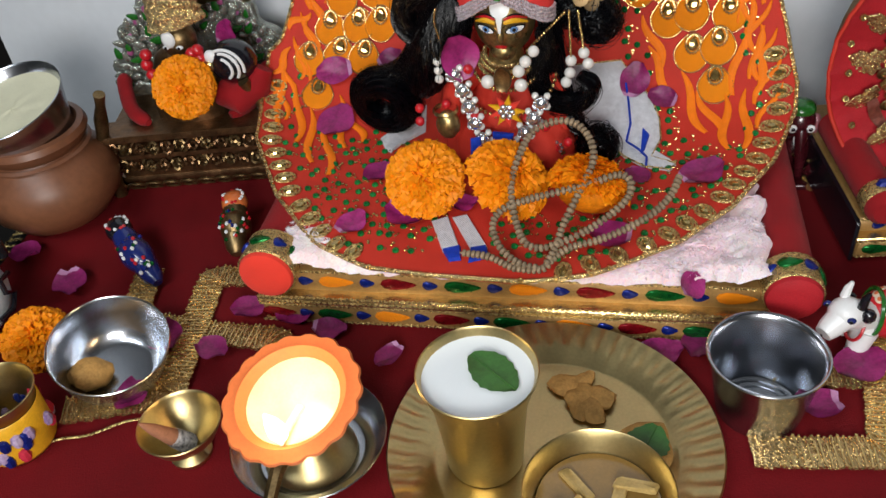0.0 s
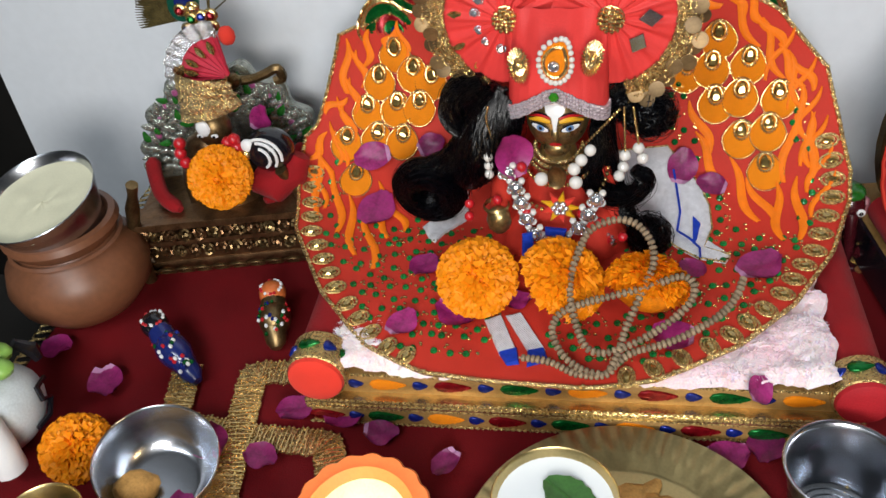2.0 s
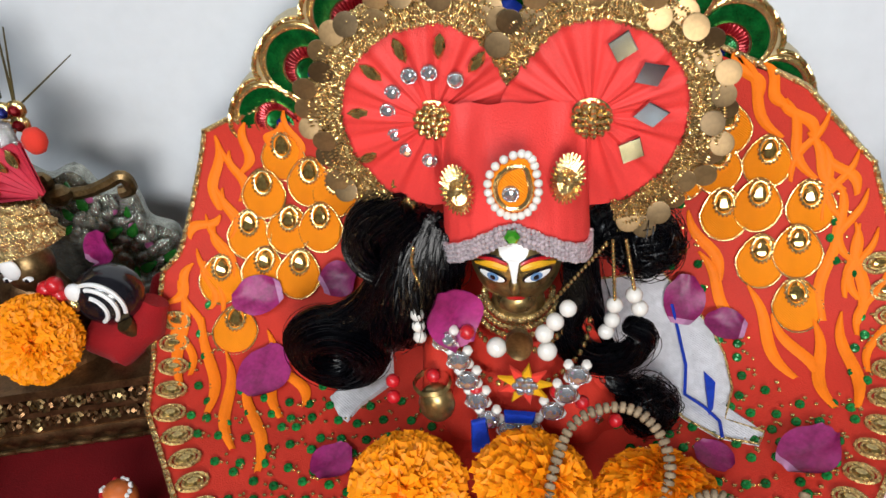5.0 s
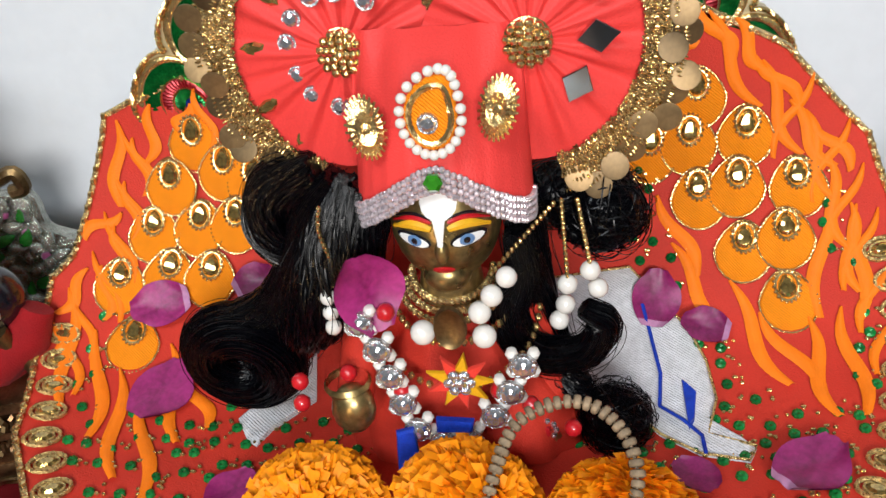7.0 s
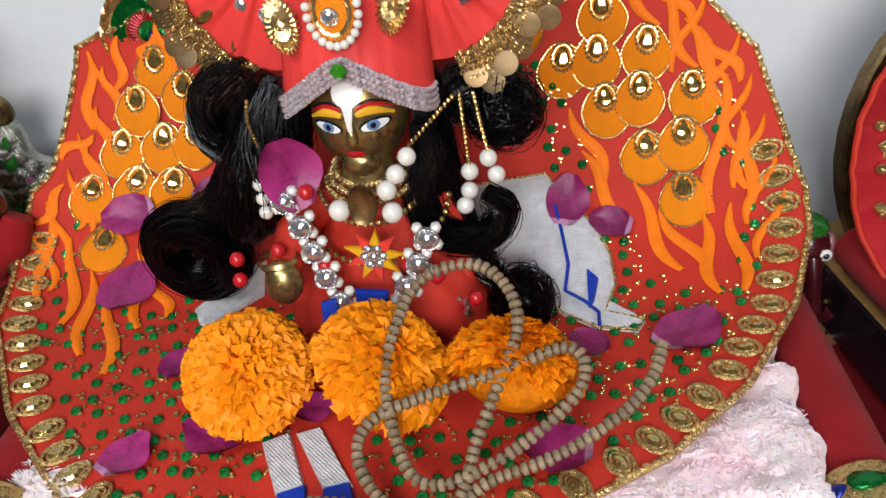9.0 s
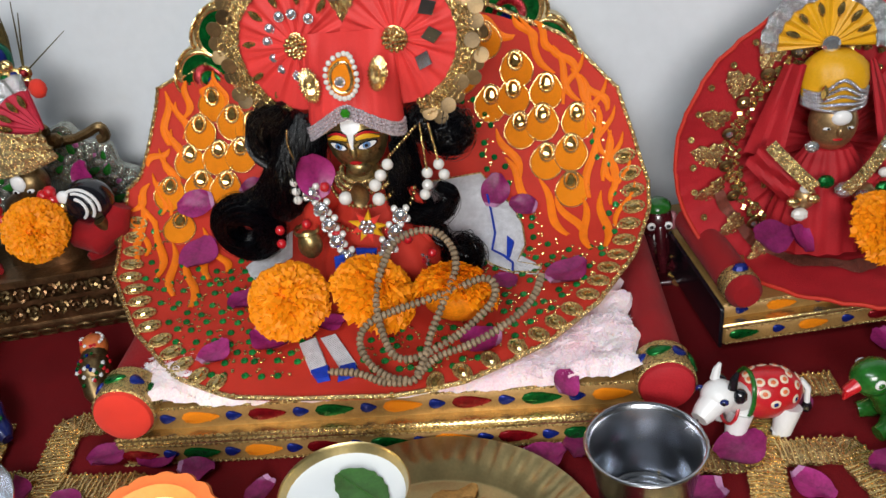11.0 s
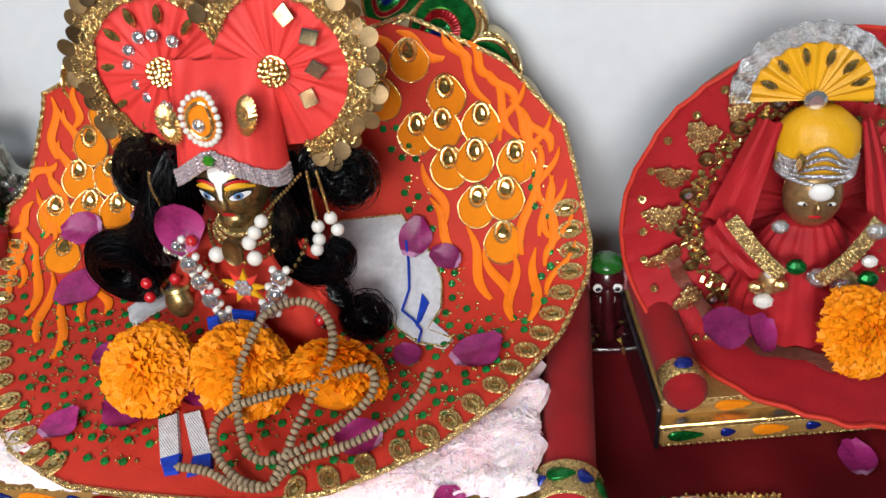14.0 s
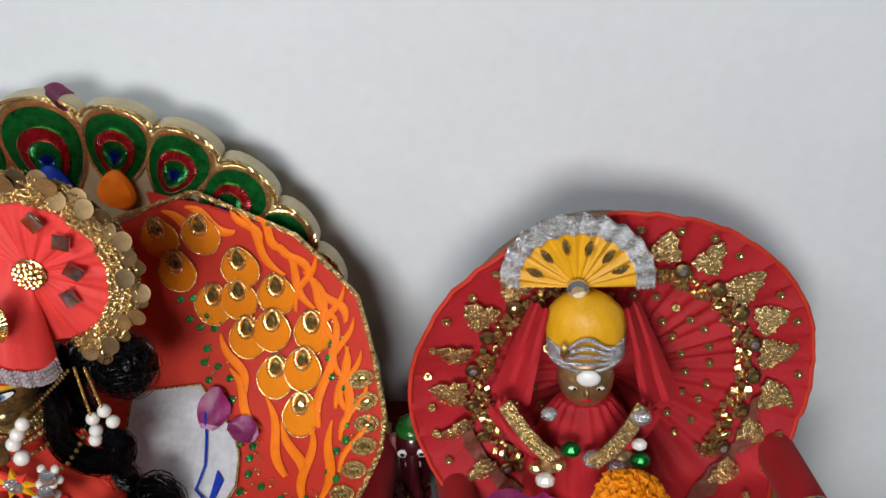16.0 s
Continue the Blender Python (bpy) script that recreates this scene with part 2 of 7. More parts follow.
BLUE_THREAD = mat("blue_embroidery", (0.01, 0.05, 0.48), 0.5, dark=0.6, scale=250, fine=1500, bump=0.8)
PETAL = mat("rose_petal", (0.36, 0.022, 0.17), 0.45, dark=0.6, scale=70, fine=500, bump=0.3, second=(0.17, 0.008, 0.075), each=0.35, sub=0.1)
PETAL_PALE = mat("pale_petal_base", (0.55, 0.26, 0.45), 0.5, scale=90)
MARIGOLD = mat("marigold", (0.98, 0.30, 0.004), 0.55, dark=0.8, scale=150, each=0.0, sub=0.1)
MARI_HEART = mat("marigold_heart", (0.85, 0.24, 0.004), 0.6, dark=0.6, scale=150)
LEAF = mat("green_leaf", (0.05, 0.16, 0.03), 0.45, dark=0.6, scale=120, bump=0.8)
FLUFF = mat("pink_fluff", (0.92, 0.88, 0.89), 0.95, scale=30, fine=700, bump=0.5, bump_fine=0.9, second=(0.84, 0.58, 0.64), sheen=0.5, sub=0.3)
WOOD_BEAD = mat("tulsi_wood", (0.30, 0.22, 0.14), 0.6, dark=0.6, scale=300, each=0.25)
BLACK = mat("black_paint", (0.008, 0.008, 0.012), 0.2, coat=0.4)
WHITE = mat("white_paint", (0.80, 0.80, 0.80), 0.35, dark=0.93)
YELLOW = mat("yellow_satin", (0.80, 0.40, 0.008), 0.45, dark=0.8, scale=40, fine=900, bump_fine=0.4)
YELLOW_PAINT = mat("yellow_paint", (0.85, 0.45, 0.02), 0.4)
RED_PAINT = mat("red_paint", (0.55, 0.012, 0.02), 0.3, coat=0.3)
GREEN_PAINT = mat("green_paint", (0.02, 0.16, 0.02), 0.25, dark=0.5, scale=80, coat=0.4)
BLUE_PAINT = mat("blue_paint", (0.01, 0.02, 0.14), 0.25, coat=0.4)
MIRROR = mat("mirror_glass", (0.66, 0.70, 0.78), 0.15, 1.0, dark=0.9)
COPPER_COIN = mat("antique_coin", (0.26, 0.17, 0.08), 0.42, 0.7, dark=0.7, scale=120, each=0.6)
FRUIT = mat("ripe_fruit", (0.85, 0.48, 0.03), 0.4, dark=0.75, scale=18, fine=300, second=(0.75, 0.33, 0.02), coat=0.2)
FLAME = mat("lamp_flame", (1, 0.8, 0.4), 0.5, emit=(1.0, 0.72, 0.34), strength=28)
GHEE = mat("warm_ghee", (0.90, 0.78, 0.50), 0.2, sub=0.2)
CRUMB = mat("broken_sweet", (0.55, 0.30, 0.09), 0.7, dark=0.6, scale=130, bump=1.5)
FEATHER = mat("feather_barbs", (0.10, 0.075, 0.025), 0.5, dark=0.4, scale=200)
PINK_CLOTH = mat("red_turban_cloth", (0.55, 0.03, 0.06), 0.6, scale=60)
GLITTER = mat("glittered_resin", (0.62, 0.64, 0.56), 0.18, 0.75, dark=0.30, scale=220, fine=900, bump=1.2, bump_fine=0.8)
GILT_WOOD = mat("gilt_wood", (0.44, 0.25, 0.08), 0.4, 0.35, dark=0.6, scale=70, fine=700, bump=0.4, bump_fine=0.2)
PALE_GILT = mat("pale_gilt", (0.56, 0.47, 0.28), 0.42, 0.3, dark=0.75, scale=60, fine=900, bump=0.2, bump_fine=0.4)
GRAY = mat("room_shell_grey", (0.30, 0.30, 0.29), 0.8, dark=0.9, scale=3)

# ---- the room ----
g = Geo().box((-0.64, 0.70, -0.85), (2.6, 0.85, 2.2), 0.002)
structure("wall_back", g, WALL, "plain white painted wall behind the altar", "wall")
# Dark sheet: its colour stands in for the unlit room past the wall's end.
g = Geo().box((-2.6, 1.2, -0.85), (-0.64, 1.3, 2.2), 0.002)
structure("wall_dark", g, DARK, "dark sheet standing for the unlit room past the white wall", "wall")
# Unseen shell added: these walls, floor and ceiling bounce light and set reflections.
g = Geo().box((-2.7, -3.2, -0.85), (-2.6, 1.3, 2.2), 0.002)
structure("wall_west", g, GRAY, "unseen room wall added to bounce light", "wall")
g = Geo().box((2.6, -3.2, -0.85), (2.7, 0.85, 2.2), 0.002)
structure("wall_east", g, GRAY, "unseen room wall added to bounce light", "wall")
g = Geo().box((-2.7, -3.3, -0.85), (2.7, -3.2, 2.2), 0.002)
structure("wall_south", g, GRAY, "unseen room wall added to bounce light", "wall")
g = Geo().box((-2.7, -3.3, -0.95), (2.7, 1.3, -0.85), 0.002)
structure("floor", g, GRAY, "unseen floor below the altar added to bounce light", "floor")
g = Geo().box((-2.7, -3.3, 2.2), (2.7, 1.3, 2.3), 0.002)
structure("ceiling", g, GRAY, "unseen ceiling added to bounce light", "ceiling")


def cloth_z(x, y):
    return 0.0016 * noise.noise(Vector((x * 9, y * 9, 0.3))) + 0.0006 * noise.noise(Vector((x * 40, y * 40, 1.7))) - 0.0012


altar = thing("altar_table", "low altar table draped in deep red velvet cloth", "table", (0, 0.3, -0.85))
part("table_body", Geo().box((-0.474, 0.12, -0.85), (0.405, 0.695, -0.006), 0.004), DARK, altar, in_world=True)
part("side_ledge", Geo().box((-0.80, 0.12, -0.85), (-0.477, 0.53, -0.008), 0.004), DARK, altar, "dark bare ledge beside the cloth", in_world=True)
g = Geo()
NX, NY = 112, 60
g.grid(lambda i, j: (-0.476 + 0.889 * i / (NX - 1), 0.105 + 0.593 * j / (NY - 1), cloth_z(-0.476 + 0.889 * i / (NX - 1), 0.105 + 0.593 * j / (NY - 1))), NX, NY)
g.grid(lambda i, j: (-0.476 + 0.889 * i / (NX - 1), 0.105 - 0.004 * math.sin(i * 0.5) * j, -0.0012 - 0.06 * j), NX, 4, flip=True)
part("velvet_cloth", g, VELVET, altar, "deep red velvet cloth", in_world=True)
g = Geo()
for i in range(60):
    y = 0.15 + 0.009 * i
    g.tube([(-0.476, y - 0.005, 0.001), (-0.490, y - 0.003, -0.002), (-0.491, y + 0.003, -0.002), (-0.476, y + 0.005, 0.001)], 0.001, 5)
part("fringe", g, GOLD_THREAD, altar, "looped gold lace edging", in_world=True)

# ---- the large throne ----
CX = -0.055                      # middle of the throne and of what sits on it
throne = thing("throne", "large gilded throne with painted board and scalloped back", "throne", (-0.047, 0.52, 0.0), 3.0)
W = 0.182                        # half of the board's width; the throne's own axes from here


def drop_outline(length, width, n=12):
    """A drop: round at one end, pointed at the other, along x."""
    return [(length * (0.5 * math.cos(a)) , width * 0.5 * math.sin(a) * (1 - 0.55 * math.cos(a))) for a in [2 * PI * i / n for i in range(n)]]


g = Geo().box((-W, -0.126, 0.0), (W, 0.12, 0.018), 0.0015)
part("plinth", g, GILT_WOOD, throne, "gilded lower plinth")
g = Geo().box((-W - 0.003, -0.1275, 0.018), (W + 0.003, 0.12, 0.024), 0.002)
part("moulding", g, GOLD, throne)
g = Geo().box((-W + 0.002, -0.118, 0.024), (W - 0.002, 0.12, 0.042), 0.0015)
part("board", g, GILT_WOOD, throne, "gilded seat board")
rng = random.Random(5)
foils = (DARK_RED_FOIL, BLUE_FOIL, GREEN_FOIL, BLUE_FOIL, ORANGE_SILK, BLUE_FOIL)
drops = {}
for k, f in enumerate((DARK_RED_FOIL, BLUE_FOIL, GREEN_FOIL, ORANGE_SILK)):
    size = (0.011, 0.007) if f is BLUE_FOIL else (0.026, 0.0085)
    gg = Geo().prism(drop_outline(*size), 0.0016, 0.0008, dome=0.0006)
    if f is not BLUE_FOIL:
        for q in range(5):
            x = -0.008 + 0.004 * q
            gg.tube([(x - 0.002, -0.003, 0.0016), (x + 0.002, 0.003, 0.0016)], 0.0004, 4)
    drops[f] = make_mesh("painted_drop", gg, f)
for row, (yy, zz, n) in enumerate(((-0.1262, 0.009, 17), (-0.1182, 0.033, 16))):
    for i in range(n):
        x = -W + 0.012 + (2 * W - 0.024) * i / (n - 1)
        f = foils[(i + 2 * row) % 6]
        part("painted_drop", drops[f], None, throne, m=pose(x, yy, zz, 90, 0, 0))
for z, y in ((0.0170, -0.127), (0.0210, -0.1278), (0.0248, -0.1275), (0.0415, -0.1185), (0.0015, -0.127)):
    g = Geo()
    n = 90
    for i in range(n):
        x = -W + 2 * W * i / (n - 1)
        g.ball((x, y, z), (0.0021, 0.0011, 0.0011), 6)
    part("beaded_edge", g, GOLD_THREAD, throne)


def bolster(side):
    x = -0.177 + 0.005 if side < 0 else 0.180
    r = 0.0195 if side < 0 else 0.0175
    sq = r / 0.0195
    g = Geo()

    def ring(i, j):
        a, y = 2 * PI * i / 28, -0.128 + 0.20 * j / 24
        k = r * (1 + 0.03 * noise.noise(Vector((math.cos(a) * 2, y * 30, side))))
        k *= 0.93 if j == 0 else 1
        return x + 0.9 * k * math.cos(a), y, 0.0255 + r * 0.98 + k * math.sin(a) * 1.02
    g.grid(ring, 28, 25, wrap_u=True)
    b = part("bolster", g, BOLSTER, throne, "red plush bolster")
    g = Geo()
    g.lathe([(0.0, 0.0055), (0.009, 0.005), (0.015, 0.0045), (0.0188, 0.0025), (0.0200, -0.001), (0.0203, -0.004)], 28, m=pose(x, -0.126, 0.0255 + r, 90, 0, 0) @ Matrix.Scale(sq, 4))
    part("bolster_end", g, CORAL_END if side < 0 else RED_CLOTH, b, "red plush round end")
    g = Geo().lathe([(0.020, 0.004), (0.0212, 0.003), (0.0214, -0.020), (0.020, -0.021)], 32, m=pose(x, -0.122, 0.0255 + r, 90, 0, 0) @ Matrix.Scale(sq, 4))
    part("brocade_band", g, GOLD_THREAD, b, "gold brocade band")
    for k, f in ((20, GREEN_FOIL), (60, BLUE_FOIL), (100, GREEN_FOIL), (140, BLUE_FOIL)):
        a = radians(k)
        gg = Geo().prism(drop_outline(0.016 if f is GREEN_FOIL else 0.01, 0.008), 0.0016, 0.0008, dome=0.0008,
                         m=pose(x + 0.0208 * sq * math.cos(a), -0.1135, 0.0255 + r + 0.0208 * sq * math.sin(a), 0, 90 - k, 0))
        part("brocade_patch", gg, f, b)
    return b


bolster(-1), bolster(1)

# the scalloped back: eleven feather eyes on an arch
BUMP = 0.25
BACK_Y, BACK_Z, BA, BB = 0.121, 0.07, 0.179, 0.213
CUSPS = [-73, -62, -50, -36, -22, -8, 8, 22, 36, 50, 62, 73]


def arch(deg, k=1.0):
    a = radians(90 - deg)
    c, s = math.cos(a), math.sin(a)
    return -0.011 + BA * k * math.copysign(abs(c) ** 0.92, c), BACK_Z + BB * k * abs(s) ** 0.92


def scallop_outline(k=1.0, grow=0.0):
    pts = [(-BA * k, 0.0), (-BA * k - grow, BACK_Z)]
    for a, b in zip(CUSPS[:-1], CUSPS[1:]):
        p, q = Vector(arch(a, k)), Vector(arch(b, k))
        mid, d = (p + q) / 2, (q - p)
        nrm = Vector((-d.y, d.x)).normalized()
        for i in range(8):
            w = PI * i / 8
            pts.append(tuple(mid - d * 0.5 * math.cos(w) + nrm * (d.length * BUMP + grow) * math.sin(w) + nrm * grow))
    return pts + [(BA * k + grow, BACK_Z), (BA * k, 0.0)]


g = Geo()
out = scallop_outline()
n = len(out)
g.add([(x, BACK_Y, z) for x, z in out] + [(x, BACK_Y + 0.012, z) for x, z in out],
      [tuple(range(n)), tuple(range(n, 2 * n))[::-1]] + [(i, i + n, (i + 1) % n + n, (i + 1) % n) for i in range(n)])
back = part("backrest", g, PALE_GILT, throne, "scalloped gilt backrest with peacock feather eyes")
for a, b in zip(CUSPS[:-1], CUSPS[1:]):
    p, q = Vector(arch(a)), Vector(arch(b))
    mid, d = (p + q) / 2, q - p
    nrm = Vector((-d.y, d.x)).normalized()
    L = d.length

    def lobe_ring(k, n=64):
        """A round lobe that shrinks towards its root as k falls, drawn out below."""
        res = []
        for i in range(n):
            w = 2 * PI * i / n
            up = math.sin(w)
            c = mid - nrm * L * (0.20 + 0.34 * (1 - k))
            res.append(c + d * 0.5 * k * math.cos(w) * (1 if up > 0 else 1 - 0.25 * up * up) + nrm * L * k * up * (0.44 if up > 0 else 0.85))
        return res

    def band_plate(k0, k1, lift, ridge):
        """A raised band from lobe k0 in to lobe k1, with fine radial ridges."""
        gg = Geo()
        rings = [lobe_ring(k0), lobe_ring(k0 - 0.015), lobe_ring((k0 + k1) / 2), lobe_ring(k1)]
        hh = (0.0, lift, lift + 0.0006, lift)

        def at(i, j):
            p = rings[j][i]
            return p.x, BACK_Y - hh[j] - (ridge if i % 2 and j else 0), p.y
        return gg.grid(at, 64, 4, wrap_u=True)
    eye = part("feather_eye", band_plate(0.985, 0.86, 0.0012, 0.0004), GOLD, back)
    for k0, k1, f, h, nm in ((0.86, 0.56, GREEN_FOIL, 0.0016, "green_fan"), (0.58, 0.55, GOLD, 0.0026, "inner_rim"), (0.55, 0.36, DARK_RED_FOIL, 0.0020, "red_fan"),
                             (0.38, 0.35, GOLD, 0.0030, "eye_rim"), (0.35, 0.16, GREEN_FOIL, 0.0024, "eye_fan"), (0.17, 0.004, BLUE_FOIL, 0.0030, "eye")):
        part(nm, band_plate(k0, k1, h, 0.0004 if k0 - k1 > 0.1 else 0.0), f, eye)
    g = Geo()
    for turn in (0, PI):
        pts = []
        for i in range(41):
            w = PI * i / 40
            v = mid - d * 0.485 * math.cos(w) + nrm * L * (BUMP - 0.02) * math.sin(w)
            pts.append((v.x + 0.0008 * math.cos(i * 1.3 + turn), BACK_Y - 0.0022 - 0.0008 * math.sin(i * 1.3 + turn), v.y))
        g.tube(pts, 0.0010, 5)
    part("twisted_rim", g, GOLD, back)
    if abs(a + b) < 40:
        c = Vector(arch((a + b) / 2, 0.78))
        g = Geo().prism([(0.0120 * math.cos(w) * (1 - 0.3 * math.sin(w)), 0.014 * math.sin(w)) for w in [2 * PI * i / 20 for i in range(20)]], 0.004, 0.002, dome=0.001,
                        m=Matrix.Translation((c.x, BACK_Y - 0.0036, c.y)) @ pose(0, 0, 0, 90, (a + b) / 2, 0))
        part("silk_lobe", g, BLUE_THREAD if abs(a + b) < 1 else FLAME_SILK, back, "padded silk lobe")

# ---- cushion ----
g = Geo()


def cushion_pt(i, j):
    x, y = -1 + 2 * i / 150, -1 + 2 * j / 120
    edge = (1 - abs(x) ** 8) * (1 - abs(y) ** 8)
    fluff = 0.0035 * noise.noise(Vector((x * 7, y * 7, 2))) + 0.0018 * noise.noise(Vector((x * 24, y * 20, 5))) + 0.0012 * noise.noise(Vector((x * 60, y * 55, 6)))
    fl = 0.007 * noise.noise(Vector((x * 6, y * 6, 9))) + 0.003 * noise.noise(Vector((x * 19, y * 19, 4))) + 0.0015 * noise.noise(Vector((x * 55, y * 55, 7)))
    return x * 0.166 + fl + 0.006, -0.006 + y * 0.114 + fl, 0.0425 + 0.011 * max(0, edge) ** 0.4 + (fluff if edge > 0.02 else 0) + 0.045 * max(0, abs(x) - 0.70)


g.grid(cushion_pt, 151, 121)
g.grid(lambda i, j: (-0.148 + 0.296 * i, -0.112 + 0.222 * j, 0.0425), 2, 2, flip=True)
cushion = thing("cushion", "fluffy pink and white plush cushion on the throne board", "cushion", (-0.053, 0.52, 0), 3.0)
part("plush_body", g, FLUFF, cushion)
rng = random.Random(77)
g = Geo()
for q in range(9000):
    i, j = rng.uniform(1, 149), (rng.uniform(1, 30) if rng.random() < 0.75 else rng.uniform(30, 119))
    if 40 < i < 105 and j > 12:
        continue
    p = Vector(cushion_pt(i, j))
    clump = Vector((noise.noise(p * 90), noise.noise(p * 90 + Vector((7, 0, 0))), 0.0))
    d = (Vector((rng.gauss(0, 0.5), rng.gauss(-0.35, 0.5), rng.uniform(0.3, 1.0))) + clump * 1.6).normalized()
    h = rng.uniform(0.0014, 0.0036)
    side = d.orthogonal().normalized() * 0.00035
    g.add([p - side, p + side, p + d * h * 0.6 + side * 0.8 + clump * 0.001, p + d * h + clump * 0.002, p + d * h * 0.6 - side * 0.8 + clump * 0.001], [(0, 1, 2, 3, 4)])
part("plush_fibre", g, FLUFF, cushion, "soft pale fibres")["kind"] = "stuff"

# ---- the spread dress: a sheet that lies forward and climbs the back ----
PROFILE = [(0.383, 0.054), (0.42, 0.057), (0.47, 0.060), (0.52, 0.062), (0.55, 0.067), (0.575, 0.080), (0.598, 0.105), (0.615, 0.132),
           (0.626, 0.16), (0.633, 0.19), (0.637, 0.23), (0.639, 0.27)]
PS = [0.0]
for p, q in zip(PROFILE[:-1], PROFILE[1:]):
    PS.append(PS[-1] + math.dist(p, q))
DRESS_X = -0.058
GRID_S = np.linspace(-0.02, PS[-1] + 0.02, 300)
BELL = np.hanning(31) / np.hanning(31).sum()


def smooth(values):
    table = np.interp(GRID_S, PS, values)
    table = np.convolve(np.pad(table, 15, mode="reflect", reflect_type="odd"), BELL, "valid")
    return table


SMOOTH_Y, SMOOTH_Z = smooth([p[0] for p in PROFILE]), smooth([p[1] for p in PROFILE])


def surf(u, s, lift=0.0):
    """The dress's point at u across and s up the sheet, raised by lift along its face."""
    def at(u, s):
        y, z = lerp(s, GRID_S, SMOOTH_Y), lerp(s, GRID_S, SMOOTH_Z)
        q = max(0.0, abs(u - DRESS_X) / 0.195 - 0.35) ** 2 * 0.035 * lerp(s, [0, 0.08, 0.2, 0.3], [0.3, 1, 1, 0.2])
        rip = 0.0010 * noise.noise(Vector((u * 25, s * 25, 3)))
        return Vector((u, y - q * lerp(s, [0.17, 0.25], [0, 0.6]), z + q + rip))
    p = at(u, s)
    if not lift:
        return p
    a, b = at(u + 0.004, s) - at(u - 0.004, s), at(u, s + 0.004) - at(u, s - 0.004)
    return p + a.cross(b).normalized() * lift


def frame_at(u, s, deg=0, lift=0.0):
    """A pose on the dress: x across, y up the sheet, z out of it."""
    p = surf(u, s, lift)
    b = (surf(u, s + 0.006) - surf(u, s - 0.006)).normalized()
    a = (surf(u + 0.006, s) - surf(u - 0.006, s)).normalized()
    nrm = a.cross(b).normalized()
    b = nrm.cross(a)
    return Matrix.Translation(p) @ Matrix((a, b, nrm)).transposed().to_4x4() @ pose(0, 0, 0, 0, 0, deg)


LEFT_S = [0.0, 0.003, 0.026, 0.066, 0.123, 0.174, 0.218, 0.232, 0.276, 0.311, 0.33, 0.345]
LEFT_X = [-0.075, -0.132, -0.183, -0.224, -0.260, -0.272, -0.271, -0.262, -0.252, -0.243, -0.205, -0.165]
RIGHT_S = [0.0, 0.014, 0.046, 0.081, 0.128, 0.174, 0.2, 0.246, 0.286, 0.303, 0.334, 0.351, 0.362]
RIGHT_X = [-0.035, 0.013, 0.065, 0.102, 0.130, 0.145, 0.146, 0.137, 0.127, 0.113, 0.086, 0.066, 0.035]


def left_edge(s):
    return lerp(s, LEFT_S, LEFT_X)


def right_edge(s):
    return lerp(s, RIGHT_S, RIGHT_X)


dress = thing("idol_dress", "spread red and orange satin dress with gold embroidery and sequins", "dress", (CX, 0.45, 0.05))
g = Geo()
NS, NU = 90, 60


def dress_pt(i, j, lift=0.0):
    k = i / (NU - 1)
    top = lerp(k, [0, 0.2, 0.5, 0.8, 1], [0.318, 0.345, 0.33, 0.362, 0.33])
    s = top * (j / (NS - 1)) ** 1.15
    a, b = left_edge(s), right_edge(s)
    return surf(a + (b - a) * k, s, lift)


g.grid(lambda i, j: dress_pt(i, j, 0.0), NU, NS)
g.grid(lambda i, j: dress_pt(i, j, -0.0022), NU, NS, flip=True)
part("satin_sheet", g, RED_SATIN, dress, "red satin ground", in_world=True)


# ---- embroidery on the dress ----
def cord(points, r, mats, parent, name="cord", n=5, lift=0.0006, closed=False):
    return part(name, Geo().tube([surf(u, s, lift) for u, s in points], r, n, closed), mats, parent, in_world=True)


edge = [(left_edge(s), s) for s in np.linspace(0.318, 0.001, 90)] + [(right_edge(s), s) for s in np.linspace(0.001, 0.329, 100)]
edge += [(lerp(k, [0, 1], [left_edge(0.32), right_edge(0.33)]), lerp(k, [0, 0.2, 0.5, 0.8, 1], [0.318, 0.345, 0.33, 0.362, 0.33])) for k in np.linspace(0.98, 0.0, 60)]
cord(edge, 0.0017, GOLD_LACE, dress, "edge_cord", 6, 0.0)
g = Geo()
for k, (u, s) in enumerate(edge[::2]):
    g.ball(surf(u, s, 0.001), 0.0020, 6)
part("edge_beading", g, GOLD, dress, in_world=True)["kind"] = "stuff"
inset = []
acc = 0.0
path = [(left_edge(s) + 0.011, s + 0.002) for s in np.linspace(0.185, 0.012, 80)] + [(right_edge(s) - 0.011, s + 0.002) for s in np.linspace(0.012, 0.225, 80)]
path = [(u, max(s, 0.0125)) for u, s in path]
last = None
for k in range(1, len(path)):
    (u0, s0), (u1, s1) = path[k - 1], path[k]
    acc += math.hypot(u1 - u0, s1 - s0)
    if acc > 0.0155 or last is None:
        inset.append((u1, s1, math.degrees(math.atan2(s1 - s0, u1 - u0))))
        acc, last = 0.0, k
ring = Geo()
oval = [(0.0050 * math.cos(a), 0.0078 * math.sin(a), 0.0008) for a in [2 * PI * i / 14 for i in range(14)]]
ring.tube(oval, 0.0011, 5, True)
ring.tube([(x * 0.66, y * 0.66, 0.0008) for x, y, z in oval], 0.0007, 4, True)
RING = make_mesh("gold_loop", ring, GOLD_THREAD)
GEM = make_mesh("amber_stone", Geo().prism([(0.0026 * math.cos(a), 0.0046 * math.sin(a)) for a in [2 * PI * i / 8 for i in range(8)]], 0.0022, 0.0014, dome=0.0002), AMBER, 15)
